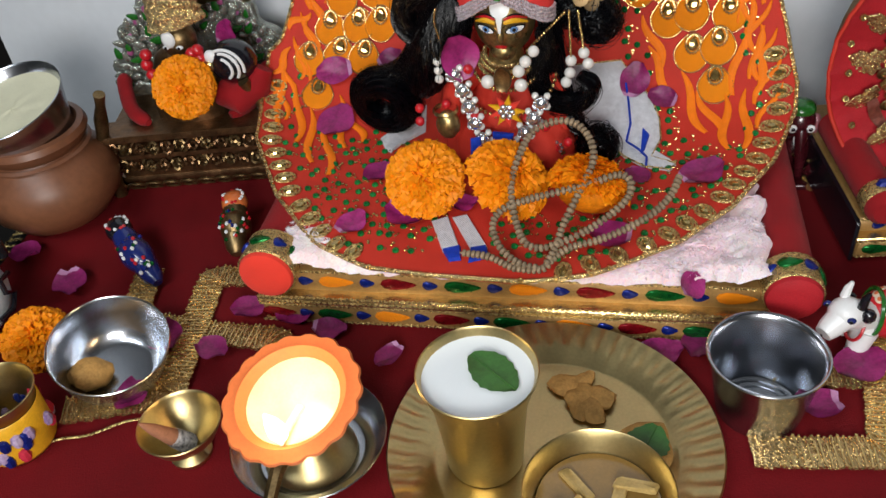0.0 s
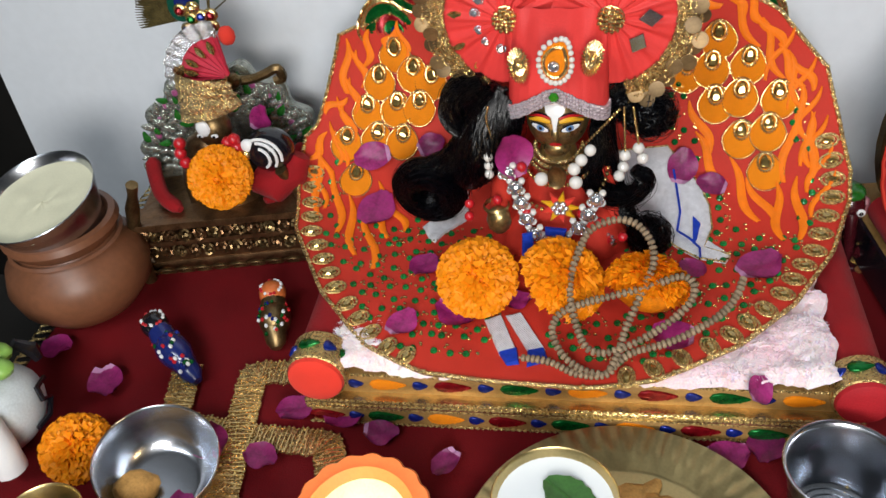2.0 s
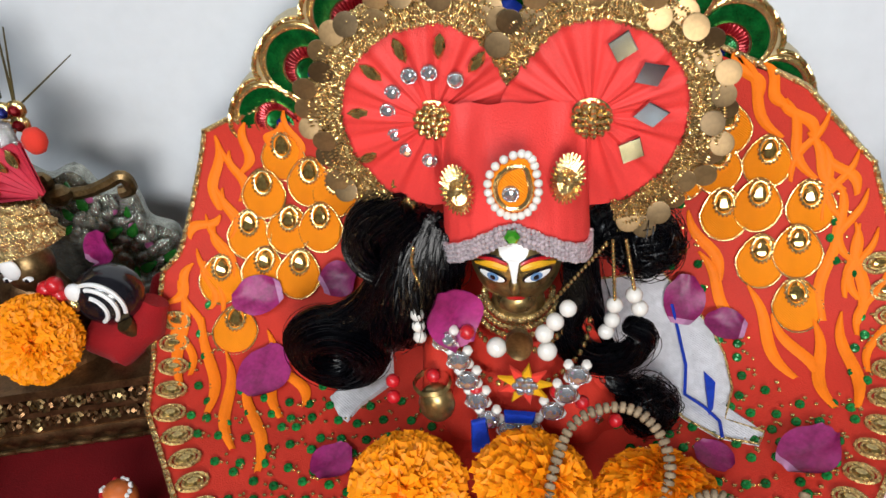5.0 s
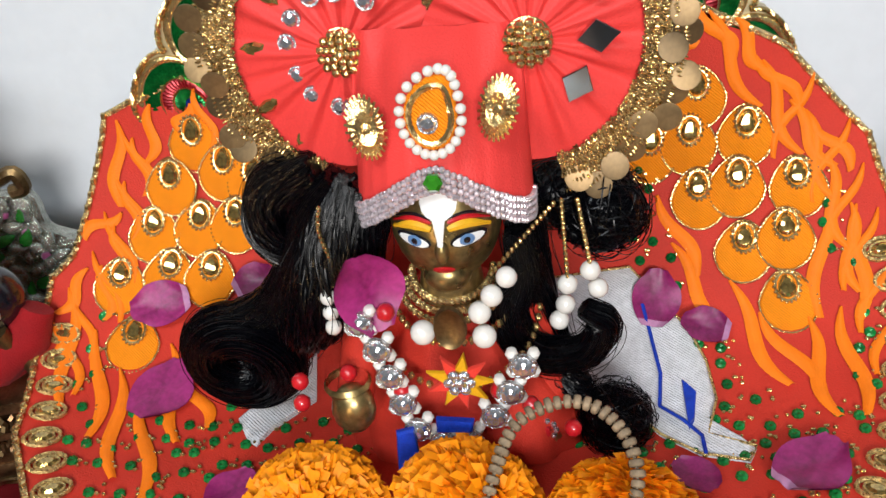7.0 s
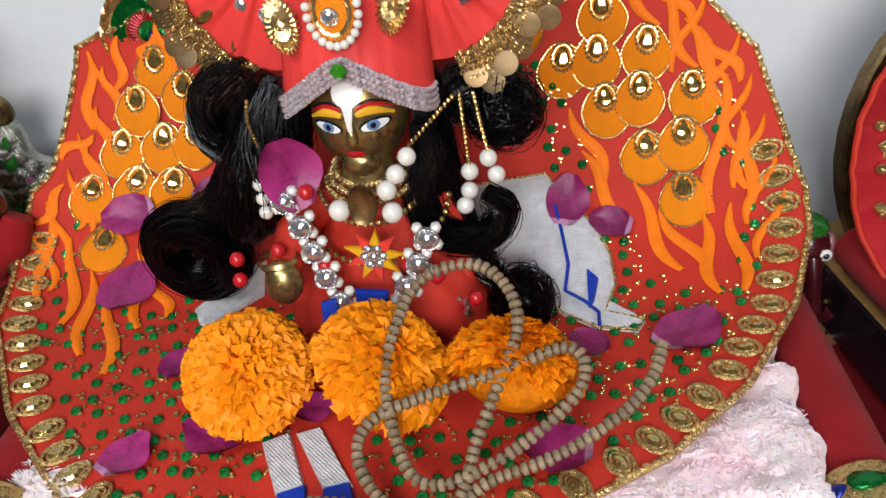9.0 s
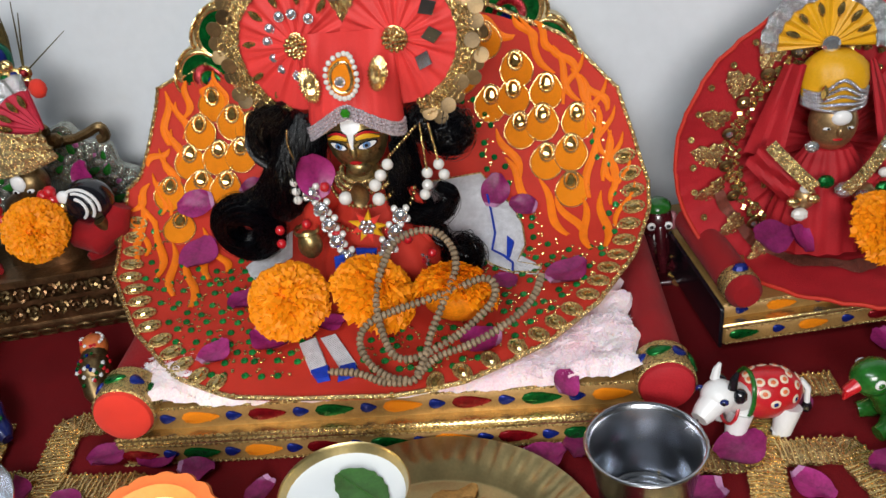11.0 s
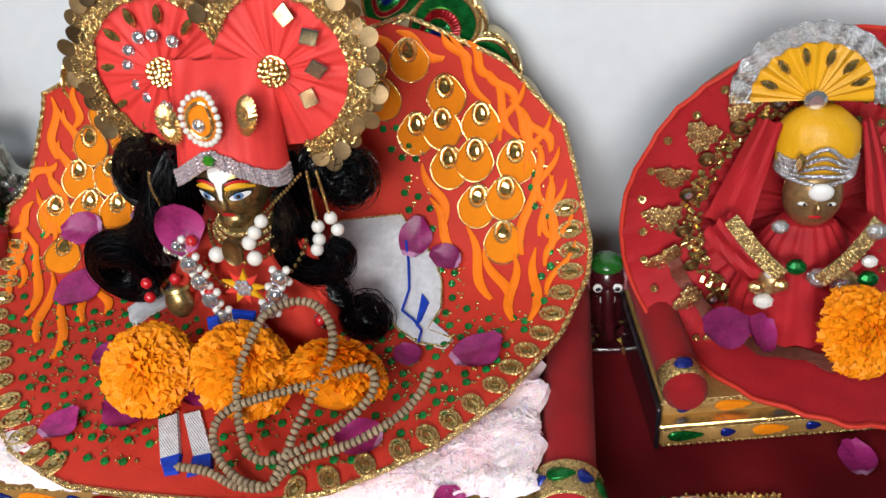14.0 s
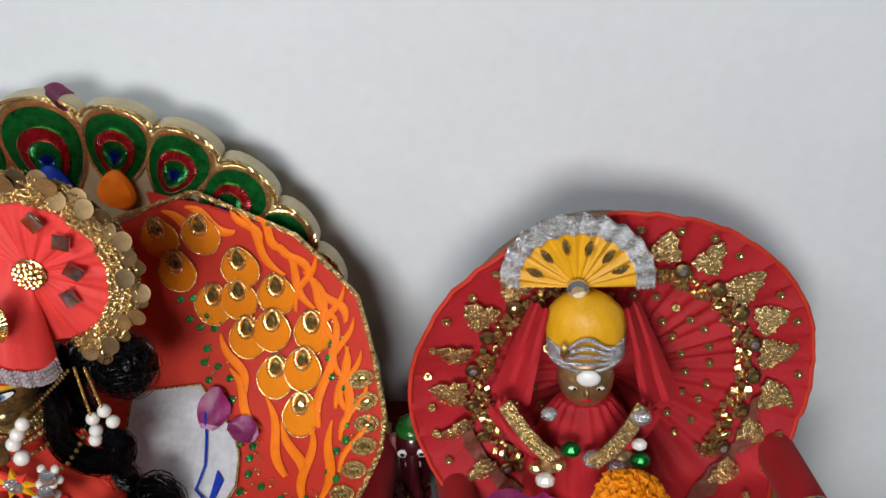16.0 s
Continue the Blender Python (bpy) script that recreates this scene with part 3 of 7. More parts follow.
for u, s, deg in inset:
    if left_edge(s) + 0.006 < u < right_edge(s) - 0.006:
        loop = part("gold_loop", RING, None, dress, m=frame_at(u, s, deg, 0.0005), in_world=True)
        part("amber_stone", GEM, None, loop)


def eye_outline(k=1.0, n=20):
    """A feather eye: round below, drawn to a blunt tip above."""
    return [(0.0128 * k * math.cos(a) * (1 - 0.28 * max(0, math.sin(a))), 0.0145 * k * math.sin(a) - 0.0045) for a in [2 * PI * i / n for i in range(n)]]


LOBE = make_mesh("feather_eye", Geo().prism(eye_outline(), 0.0014, 0.0010, dome=0.0008), ORANGE_SILK)
g = Geo().tube([(x, y, 0.0008) for x, y in eye_outline(1.03)], 0.0006, 5, True)
g.tube([(0.0052 * math.cos(a), 0.0068 * math.sin(a) + 0.0022, 0.0016) for a in [2 * PI * i / 14 for i in range(14)]], 0.0009, 5, True)
rim = eye_outline(1.03, 44)
for x, y in rim:
    g.ball((x, y, 0.0012), 0.00072, 5)
for i in range(18):
    g.ball((0.0058 * math.cos(2 * PI * i / 18), 0.0076 * math.sin(2 * PI * i / 18) + 0.0022, 0.0024), 0.0010, 5)
LOBE_CORD = make_mesh("gold_cord", g, GOLD, 15)
g = Geo().prism([(0.0042 * math.cos(a) * (1 - 0.3 * math.sin(a)), 0.0060 * math.sin(a) + 0.0022) for a in [2 * PI * i / 9 for i in range(9)]], 0.0034, 0.0018, dome=0.0004)
LOBE_GEM = make_mesh("amber_stone", g, AMBER, 15)
MOTIF_L = [(-0.198, 0.302), (-0.183, 0.286), (-0.211, 0.279), (-0.221, 0.253), (-0.197, 0.257), (-0.178, 0.259), (-0.237, 0.223), (-0.212, 0.23), (-0.191, 0.23), (-0.227, 0.191), (-0.168, 0.28)]
MOTIF_R = [(-0.002, 0.336), (0.027, 0.338), (0.007, 0.312), (0.029, 0.288), (0.047, 0.292), (0.05, 0.314), (0.073, 0.294), (0.051, 0.265), (0.069, 0.27), (0.096, 0.268), (0.071, 0.238), (0.09, 0.243), (0.089, 0.212)]
for side, spots in ((-1, MOTIF_L), (1, MOTIF_R)):
    for k, (u, s) in enumerate(spots):
        lobe = part("feather_eye", LOBE, None, dress, m=frame_at(u, s - 0.001, side * (-8 + 14 * rng.random()), 0.0004 + 0.0007 * (k % 3)), in_world=True)
        part("gold_cord", LOBE_CORD, None, lobe)
        part("amber_stone", LOBE_GEM, None, lobe)


def flame(u0, s0, u1, s1, width, bend):
    """A wavy tapered tongue of orange stitches."""
    g = Geo()
    d = Vector((u1 - u0, s1 - s0))
    nrm = Vector((-d.y, d.x)).normalized()

    def pt(i, j):
        k = i / 16
        mid = Vector((u0, s0)) + d * k + nrm * (bend * math.sin(k * 2 * PI) * 0.6 + bend * 0.4 * math.sin(k * PI))
        w = width * (math.sin(PI * min(1, k * 0.85 + 0.12)) ** 0.7)
        q = mid + nrm * w * (j - 2) / 2
        return surf(q.x, q.y, 0.0012 + 0.0010 * (1 - ((j - 2) / 2) ** 2))
    g.grid(pt, 17, 5, flip=True)
    return part("flame_stitching", g, FLAME_SILK, dress, in_world=True)


FLAMES_L = [(-0.238, 0.268), (-0.237, 0.309), (-0.223, 0.29), (-0.218, 0.317), (-0.254, 0.245), (-0.238, 0.259), (-0.265, 0.2), (-0.254, 0.226), (-0.25, 0.151), (-0.261, 0.211), (-0.232, 0.136), (-0.246, 0.19), (-0.212, 0.115), (-0.23, 0.17), (-0.196, 0.103), (-0.216, 0.158), (-0.192, 0.138), (-0.208, 0.187), (-0.181, 0.144), (-0.198, 0.171), (-0.203, 0.303), (-0.197, 0.317), (-0.263, 0.177), (-0.269, 0.195)]
FLAMES_R = [(0.064, 0.327), (0.05, 0.35), (0.08, 0.322), (0.066, 0.344), (0.094, 0.303), (0.076, 0.326), (0.11, 0.275), (0.092, 0.305), (0.117, 0.271), (0.102, 0.295), (0.103, 0.204), (0.111, 0.26), (0.118, 0.199), (0.121, 0.251), (0.1, 0.15), (0.097, 0.197), (0.11, 0.149), (0.111, 0.2), (0.082, 0.17), (0.064, 0.219), (0.094, 0.16), (0.076, 0.202), (0.058, 0.203), (0.038, 0.239), (0.047, 0.227), (0.032, 0.262)]
for side, ends in ((-1, FLAMES_L), (1, FLAMES_R)):
    for k in range(0, len(ends), 2):
        (u0, s0), (u1, s1) = ends[k], ends[k + 1]
        flame(u0 - 0.15 * (u1 - u0), s0 - 0.15 * (s1 - s0), u1, s1, 0.0033, side * 0.0045 * (1 if k % 4 else -1))


for k in range(6):
    s = 0.190 + 0.023 * k
    a, b = left_edge(s), right_edge(s)
    flame(a + 0.026, s - 0.040, a + 0.009, s, 0.0024, -0.004)
    flame(b - 0.026, s - 0.028, b - 0.009, s + 0.012, 0.0024, 0.004)


for k in range(5):
    s = 0.232 + 0.024 * k
    a, b = left_edge(s), right_edge(s)
    flame(b - 0.020 + 0.002 * k, s - 0.026, b - 0.021 - 0.004 * k, s + 0.020, 0.0030, 0.005)
    flame(a + 0.019, s - 0.036, a + 0.015, s - 0.004, 0.0028, -0.005)
for u0, s0, u1, s1 in ((0.050, 0.333, 0.020, 0.352), (0.036, 0.326, 0.004, 0.349)):
    flame(u0, s0, u1, s1, 0.0042, 0.005)


def patch(points, h, mats, name, label=""):
    n = len(points)
    cu, cs = sum(p[0] for p in points) / n, sum(p[1] for p in points) / n
    g = Geo()

    def ring(i, j):
        u, s = points[i % n]
        k = j / 7
        return surf(cu + (u - cu) * k, cs + (s - cs) * k, h if j < 7 else h * 0.1)
    g.grid(ring, n, 8, wrap_u=True, flip=True)
    return part(name, g, mats, dress, label, in_world=True)


patch([(-0.030, 0.222), (0.018, 0.228), (0.031, 0.212), (0.043, 0.197), (0.05, 0.179), (0.052, 0.158), (0.046, 0.139), (0.064, 0.13), (0.06, 0.122), (0.041, 0.128), (0.026, 0.14), (0.010, 0.158), (-0.016, 0.164), (-0.032, 0.190)], 0.0026, WHITE_THREAD, "white_cow_patch", "white embroidered cow with blue outline")
patch([(-0.166, 0.148), (-0.135, 0.188), (-0.131, 0.16), (-0.148, 0.142), (-0.153, 0.132), (-0.158, 0.135)], 0.0026, WHITE_THREAD, "white_cow_patch")
for spot in ([(-0.103, 0.056), (-0.092, 0.062), (-0.077, 0.03), (-0.088, 0.025)], [(-0.089, 0.061), (-0.079, 0.065), (-0.058, 0.032), (-0.068, 0.027)]):
    patch(spot, 0.0026, WHITE_THREAD, "white_leg_patch")
for spot in ([(-0.089, 0.027), (-0.077, 0.032), (-0.074, 0.019), (-0.082, 0.017)], [(-0.07, 0.03), (-0.059, 0.033), (-0.055, 0.023), (-0.069, 0.017)]):
    patch(spot, 0.0032, BLUE_THREAD, "blue_hoof_patch")
cord([(0.023, 0.209), (0.026, 0.193), (0.029, 0.172), (0.027, 0.154), (0.036, 0.146), (0.043, 0.136), (0.043, 0.126)], 0.0009, BLUE_THREAD, dress, "blue_outline", 5, 0.0042)
patch([(0.038, 0.17), (0.044, 0.162), (0.041, 0.145), (0.038, 0.14), (0.038, 0.155)], 0.0050, BLUE_THREAD, "blue_mark")
cord([(-0.030, 0.222), (0.018, 0.228), (0.031, 0.212), (0.043, 0.197), (0.05, 0.179), (0.052, 0.158), (0.046, 0.139), (0.064, 0.13), (0.06, 0.122), (0.041, 0.128), (0.026, 0.14), (0.010, 0.158), (-0.016, 0.164), (-0.032, 0.190)], 0.0007, GOLD_THREAD, dress, "gold_outline", 5, 0.0022, True)

BEAD = make_mesh("green_sequin", Geo().lathe([(0.0, 0.0012), (0.0012, 0.0017), (0.0024, 0.0012), (0.0027, 0.0)], 8), GREEN_BEAD)
sequins = Geo()
count = 0
rng = random.Random(11)
for row in range(34):
    for col in range(44):
        u = -0.27 + 0.0125 * col + (0.005 if row % 2 else 0) + rng.uniform(-0.003, 0.003)
        s = 0.026 + 0.0108 * row + rng.uniform(-0.003, 0.003)
        if not left_edge(s) + 0.021 < u < right_edge(s) - 0.021:
            continue
        dx = u - DRESS_X
        low = s < 0.155 - 0.25 * max(0, abs(dx) - 0.13) and abs(dx) > 0.045 or s < 0.07
        rim = 0.12 < s < (0.27 if dx > 0 else 0.2) and (u > right_edge(s) - 0.031 or u < left_edge(s) + 0.031)
        inner = dx > 0.06 and 0.15 < s < 0.3 and abs(u - lerp(s, [0.15, 0.21, 0.3], [0.07, 0.035, 0.01])) < 0.009
        if not (low or rim or inner) or -0.10 < u < -0.06 and s < 0.07:
            continue
        count += 1
        if count < 330:
            part("green_sequin", BEAD, None, dress, m=frame_at(u, s, 0, 0.0003), in_world=True)
        for q in range(3):
            sequins.ball(surf(u + 0.0052 + rng.uniform(-0.003, 0.003), s + 0.0016 + rng.uniform(-0.004, 0.004), 0.0008), (0.0015 - 0.0003 * q, 0.0010, 0.0010), 6)
part("gold_sequin", sequins, GOLD, dress, in_world=True, angle=10)["kind"] = "stuff"

# ---- the idol, one plain brass shape with painted marks ----
g = Geo()
HX, HY, HZ = -0.058, 0.521, 0.176
g.ball((HX, HY, HZ), (0.0212, 0.0203, 0.0265), 28, slot=0)
g.ball((HX, HY - 0.010, HZ - 0.0200), (0.0095, 0.0085, 0.0075), 16, slot=0)
g.lathe([(0.0135, 0.142), (0.0125, 0.148), (0.0115, 0.153), (0.013, 0.165)], 20, m=Matrix.Translation((HX, HY, 0)), slot=0)
g.lathe([(0.052, 0.062), (0.050, 0.08), (0.034, 0.10), (0.025, 0.122), (0.021, 0.134), (0.0155, 0.143), (0.0, 0.146)], 84, m=Matrix.Translation((HX, HY + 0.008, 0)) @ Matrix.Diagonal((1, 0.54, 1, 1)), slot=1, wave=lambda a, j: 1 + 0.035 * math.sin(a * 13 + j))
for side in (-1, 1):
    sh = Vector((HX + side * 0.026, HY + 0.011, 0.128))
    hand = Vector((-0.097, 0.489, 0.108)) if side < 0 else Vector((-0.023, 0.519, 0.071))
    g.tube([sh, (sh + hand) / 2 + Vector((side * 0.007, 0.006, 0)), hand], [0.010, 0.009, 0.007], 12, slot=1)
    g.ball(hand, (0.009, 0.008, 0.011), 12, slot=0)
    g.lathe([(0.0085, -0.002), (0.0095, 0.0), (0.0085, 0.002)], 14, m=Matrix.Translation(hand + Vector((side * 0.002, 0.004, 0.009))), slot=0)


def on_face(dx, dz, out=0.0):
    k = max(0.05, 1 - (dx / 0.0215) ** 2 - (dz / 0.0265) ** 2)
    return Vector((HX + dx, HY - 0.0205 * math.sqrt(k) - out, HZ + dz))


def face_spot(outline, slot, out):
    """A painted spot that follows the curve of the shape."""
    n = len(outline)
    cx, cz = sum(p[0] for p in outline) / n, sum(p[1] for p in outline) / n
    inner = [(cx + (x - cx) * 0.5, cz + (z - cz) * 0.5) for x, z in outline]
    v = [on_face(x, z, out) for x, z in outline] + [on_face(x, z, out + 0.0002) for x, z in inner] + [on_face(cx, cz, out + 0.0003)]
    f = [(i, (i + 1) % n, n + (i + 1) % n, n + i) for i in range(n)] + [(n + i, n + (i + 1) % n, 2 * n) for i in range(n)]
    g.add(v, f, slot=slot)


def oval_spot(x, z, a, b, slot, out, tilt=0.0):
    c, s = math.cos(tilt), math.sin(tilt)
    face_spot([(x + a * c * math.cos(w) - b * s * math.sin(w), z + a * s * math.cos(w) + b * c * math.sin(w)) for w in [2 * PI * i / 14 for i in range(14)]], slot, out)


oval_spot(0.0, 0.0135, 0.0068, 0.0066, 2, 0.0006)
face_spot([(-0.0025, 0.009), (0.0025, 0.009), (0.0011, 0.0), (0.0008, -0.007), (-0.0008, -0.007), (-0.0011, 0.0)][::-1], 2, 0.0016)
g.ball(on_face(0, -0.0055), (0.0028, 0.003, 0.005), 12, slot=0)
for side in (-1, 1):
    oval_spot(side * 0.0100, -0.0010, 0.0067, 0.0030, 3, 0.0003, side * 0.16)
    oval_spot(side * 0.0100, -0.0012, 0.0058, 0.0022, 2, 0.0006, side * 0.16)
    oval_spot(side * 0.0096, -0.0008, 0.0027, 0.0023, 5, 0.0010)
    oval_spot(side * 0.0096, -0.0008, 0.0012, 0.0013, 3, 0.0014)
    for h, slot, w in ((0.0040, 4, 0.0016), (0.0064, 6, 0.0009), (0.0078, 3, 0.0006)):
        pts = [on_face(side * (0.0030 + 0.0145 * k), h - 0.0016 + 0.0036 * math.sin(PI * (0.15 + 0.75 * k)) - 0.0015 * k, 0.0002) for k in [i / 8 for i in range(9)]]
        g.tube(pts, [w * (0.5 + 0.7 * math.sin(PI * min(1, i / 8 + 0.1))) for i in range(9)], 6, slot=slot)
oval_spot(0.0, -0.0140, 0.0042, 0.0019, 6, 0.0012)
thing("idol", "small seated brass idol with painted white and yellow marks", "statue", (0, 0, 0), geo=g,
      mats=[mat("dark_brass", (0.50, 0.36, 0.15), 0.30, 0.85, dark=0.3, scale=70, fine=400), RED_SATIN, WHITE, BLACK, YELLOW_PAINT, mat("pale_blue_paint", (0.12, 0.24, 0.46), 0.3), RED_PAINT])

# ---- turban: two pleated fans with gold lace ----
turban = thing("turban", "coral red turban of two pleated fans with gold lace and coins", "turban", (HX, 0.525, 0.195))
FANS = [(-0.0925, 0.2360, 0.541), (-0.0250, 0.2370, 0.5375)]
LACE_SPAN = [(2, 254), (-78, 142)]        # degrees of each fan's rim that carry lace


def fan_rim(k, a):
    """How far the satin of a fan reaches at angle a; the two fans draw in where they meet."""
    deg = math.degrees(a) % 360
    meet = max(0.0, 1 - abs((deg - (25, 150)[k] + 180) % 360 - 180) / 50)
    return 0.0415 - 0.0075 * meet


def fan_point(k, r, a, out=0.0):
    """A point on a fan: r from its middle at angle a (0 to the right, counter-clockwise as seen from the front)."""
    x, z, y = FANS[k]
    fold = math.cos(a * 13) + 0.45 * math.cos(a * 29 + 1) + 0.3 * math.sin(a * 7)
    sway = 0.0011 * fold * min(1, r / 0.02) * (1 if r < 0.042 else 0.5)
    low = max(0.0, -math.sin(a)) ** 2
    r = r * (1 + 0.10 * low)
    return Vector((x + r * math.cos(a), y - 0.004 + 0.008 * (r / 0.05) ** 1.5 + sway - out + (0.004 if k == 0 else 0) * math.cos(a) - 0.006 * low * r / 0.05, z + r * math.sin(a)))


for k in range(2):
    g = Geo()
    g.grid(lambda i, j: fan_point(k, 0.003 + (fan_rim(k, 2 * PI * i / 180) + 0.001 - 0.003) * j / 8, 2 * PI * i / 180), 180, 9, wrap_u=True)
    g.grid(lambda i, j: fan_point(k, 0.003 + (fan_rim(k, 2 * PI * i / 180) + 0.001 - 0.003) * j / 8, 2 * PI * i / 180, -0.002), 180, 9, wrap_u=True, flip=True)
    fan = part("pleated_fan", g, RED_FAN, turban, "pleated coral satin fan", in_world=True)
    a0, a1 = radians(LACE_SPAN[k][0]), radians(LACE_SPAN[k][1])
    crimp = random.Random(40 + k)
    N = 260
    jit = [[(crimp.uniform(-1, 1), crimp.uniform(-1, 1)) for j in range(8)] for i in range(N)]

    def lace_pt(i, j, out):
        a = a0 + (a1 - a0) * i / (N - 1)
        r = fan_rim(k, a) - 0.0008 + 0.0155 * j / 7 + 0.0007 * jit[i][j][0]
        return fan_point(k, r, a, out + 0.0011 * jit[i][j][1])
    g = Geo().grid(lambda i, j: lace_pt(i, j, 0.0022), N, 8)
    g.grid(lambda i, j: lace_pt(i, j, -0.0006), N, 8, flip=True)
    lace = part("gold_lace", g, GOLD_LACE, turban, "gathered gold lace", in_world=True, angle=12)
    g = Geo()
    for q in range(5):
        for i in range(150):
            a = a0 + (a1 - a0) * (i + 0.5 * (q % 2)) / 150
            g.ball(fan_point(k, fan_rim(k, a) + 0.0005 + 0.0034 * q + crimp.uniform(-0.0006, 0.0006), a, 0.0042), (0.0013, 0.0006, 0.0005), 5, rot=Euler((crimp.uniform(-0.5, 0.5), -a, crimp.uniform(-0.5, 0.5))).to_matrix())
    part("lace_beading", g, GOLD, lace, in_world=True, angle=10)["kind"] = "stuff"
    x, z, y = FANS[k]
    g = Geo()
    for r, n, b in ((0.0074, 13, 0.0018), (0.0050, 9, 0.0017), (0.0026, 5, 0.0017), (0.0, 1, 0.0022)):
        for i in range(n):
            a = 2 * PI * i / n
            g.ball((x + r * math.cos(a), y - 0.0082 - (0.0012 if r < 0.006 else 0), z + r * math.sin(a)), b, 8)
    g.lathe([(0.0, 0.002), (0.0075, 0.001), (0.0090, 0)], 16, m=pose(x, y - 0.0052, z, 90, 0, 0))
    part("rosette", g, GOLD, turban, "gold bead rosette", in_world=True, angle=30)

COIN = make_mesh("coin", Geo().lathe([(0, 0.0002), (0.0048, 0.0003), (0.0054, 0.0002), (0.0054, -0.0002), (0, -0.0002)], 18), COPPER_COIN)
rng = random.Random(52)
for k in range(2):
    n = 27
    for i in range(n):
        a = radians(LACE_SPAN[k][0] + (LACE_SPAN[k][1] - LACE_SPAN[k][0]) * (i + 0.5 + rng.uniform(-0.3, 0.3)) / n)
        p = fan_point(k, fan_rim(k, a) + (0.0145 if i % 4 else 0.009) + rng.uniform(-0.002, 0.002), a, 0.0035 + 0.0012 * (i % 3))
        other = FANS[1 - k]
        if math.hypot(p.x - other[0], p.z - other[1]) < 0.044:
            continue
        part("coin", COIN, None, turban, m=Matrix.Translation(p) @ pose(0, 0, 0, 90 + rng.uniform(-25, 12), rng.uniform(-14, 14), 0), in_world=True)

GEM_ROUND = Geo()
n = 10
ring_a = [(0.0031 * math.cos(2 * PI * i / n), 0.0031 * math.sin(2 * PI * i / n), 0.0008) for i in range(n)]
ring_b = [(0.0023 * math.cos(2 * PI * (i + 0.5) / n), 0.0023 * math.sin(2 * PI * (i + 0.5) / n), 0.0022) for i in range(n)]
ring_c = [(0.0012 * math.cos(2 * PI * i / n), 0.0012 * math.sin(2 * PI * i / n), 0.0028) for i in range(n)]
GEM_ROUND.add(ring_a + ring_b + ring_c, [f for i in range(n) for f in ((i, (i + 1) % n, n + i), (n + i, (i + 1) % n, n + (i + 1) % n), (n + i, 2 * n + (i + 1) % n, 2 * n + i), (n + i, n + (i + 1) % n, 2 * n + (i + 1) % n))] + [tuple(range(2 * n, 3 * n))])
GEM_ROUND.lathe([(0.0030, 0.001), (0.0036, 0.0012), (0.0038, 0.0)], 12, slot=1)
GEM_ROUND = make_mesh("clear_stone", GEM_ROUND, [CRYSTAL, SILVER_LACE], 15)
for x, z in [(-0.1013, 0.2564), (-0.0926, 0.2575), (-0.0817, 0.2538), (-0.1094, 0.2487), (-0.1124, 0.2402), (-0.1104, 0.2281), (-0.1059, 0.22), (-0.0962, 0.2151)]:
    part("clear_stone", GEM_ROUND, None, turban, m=pose(x, 0.5365, z, 90, 0, 0), in_world=True)
LEAF_GEM = make_mesh("amber_leaf", Geo().prism([(0.0028 * math.cos(a), 0.0052 * math.sin(a) * (1 if abs(math.sin(a)) < 0.9 else 1.15)) for a in [2 * PI * i / 8 for i in range(8)]], 0.0026, 0.0016), AMBER, 12)
for x, z in [(-0.118, 0.2574), (-0.1045, 0.267), (-0.0876, 0.2685), (-0.0724, 0.2608), (-0.1255, 0.2381), (-0.124, 0.2163), (-0.113, 0.2033)]:
    a = math.degrees(math.atan2(z - FANS[0][1], x - FANS[0][0]))
    part("amber_leaf", LEAF_GEM, None, turban, m=pose(x, 0.5385, z, 90, 90 - a, 0), in_world=True)
DIAMOND = make_mesh("mirror_diamond", Geo().prism([(0.0062, 0), (0, 0.0078), (-0.0062, 0), (0, -0.0078)], 0.0012, 0.0004), MIRROR, 15)
for k, (x, z) in enumerate([(-0.013, 0.2684), (-0.0013, 0.256), (-0.0003, 0.2377), (-0.0077, 0.2207)]):
    part("mirror_diamond", DIAMOND, None, turban, m=pose(x, 0.5325, z, 90 + (9, 6, 8, 5)[k], (14, 62, 80, 25)[k], 0), in_world=True)

# the cap below the fans, with its band, drop brooch and two oval rosettes
g = Geo()


def cap_pt(i, j):
    a, k = PI * (-0.04 + 1.08 * i / 40), j / 12
    half = 0.0336 - 0.003 * k
    rise = 0.2030 - 0.72 * math.sqrt((0.0336 * math.cos(a)) ** 2 + 0.00002)
    bulge = max(0.0, math.sin(a)) ** (0.75 + 1.4 * k) * (1 - 0.92 * k ** 2.4)
    pleat = 0.0012 * math.sin(i * 0.9 + 2 * k) * k
    return HX + half * math.cos(a), HY + 0.006 + 0.008 * k - (0.0262 + 0.0006 * math.sin(i * 2.2)) * bulge + pleat, rise + (0.2440 - rise) * k


g.grid(cap_pt, 41, 13)
part("cap", g, RED_FAN, turban, "gathered coral satin cap", in_world=True)
g = Geo()
for j in range(4):
    for i in range(54):
        a = PI * (0.0 + 1.0 * i / 53)
        x, y, z = cap_pt((a / PI + 0.04) / 1.08 * 40, 0)
        g.ball((x, y - 0.0016, z - 0.0035 + 0.0027 * j), 0.0014, 6)
part("stone_band", g, mat("pink_stones", (0.88, 0.78, 0.84), 0.10, 0.5, dark=0.4, scale=700), turban, "band of small pink stones", in_world=True, angle=10)["kind"] = "stuff"
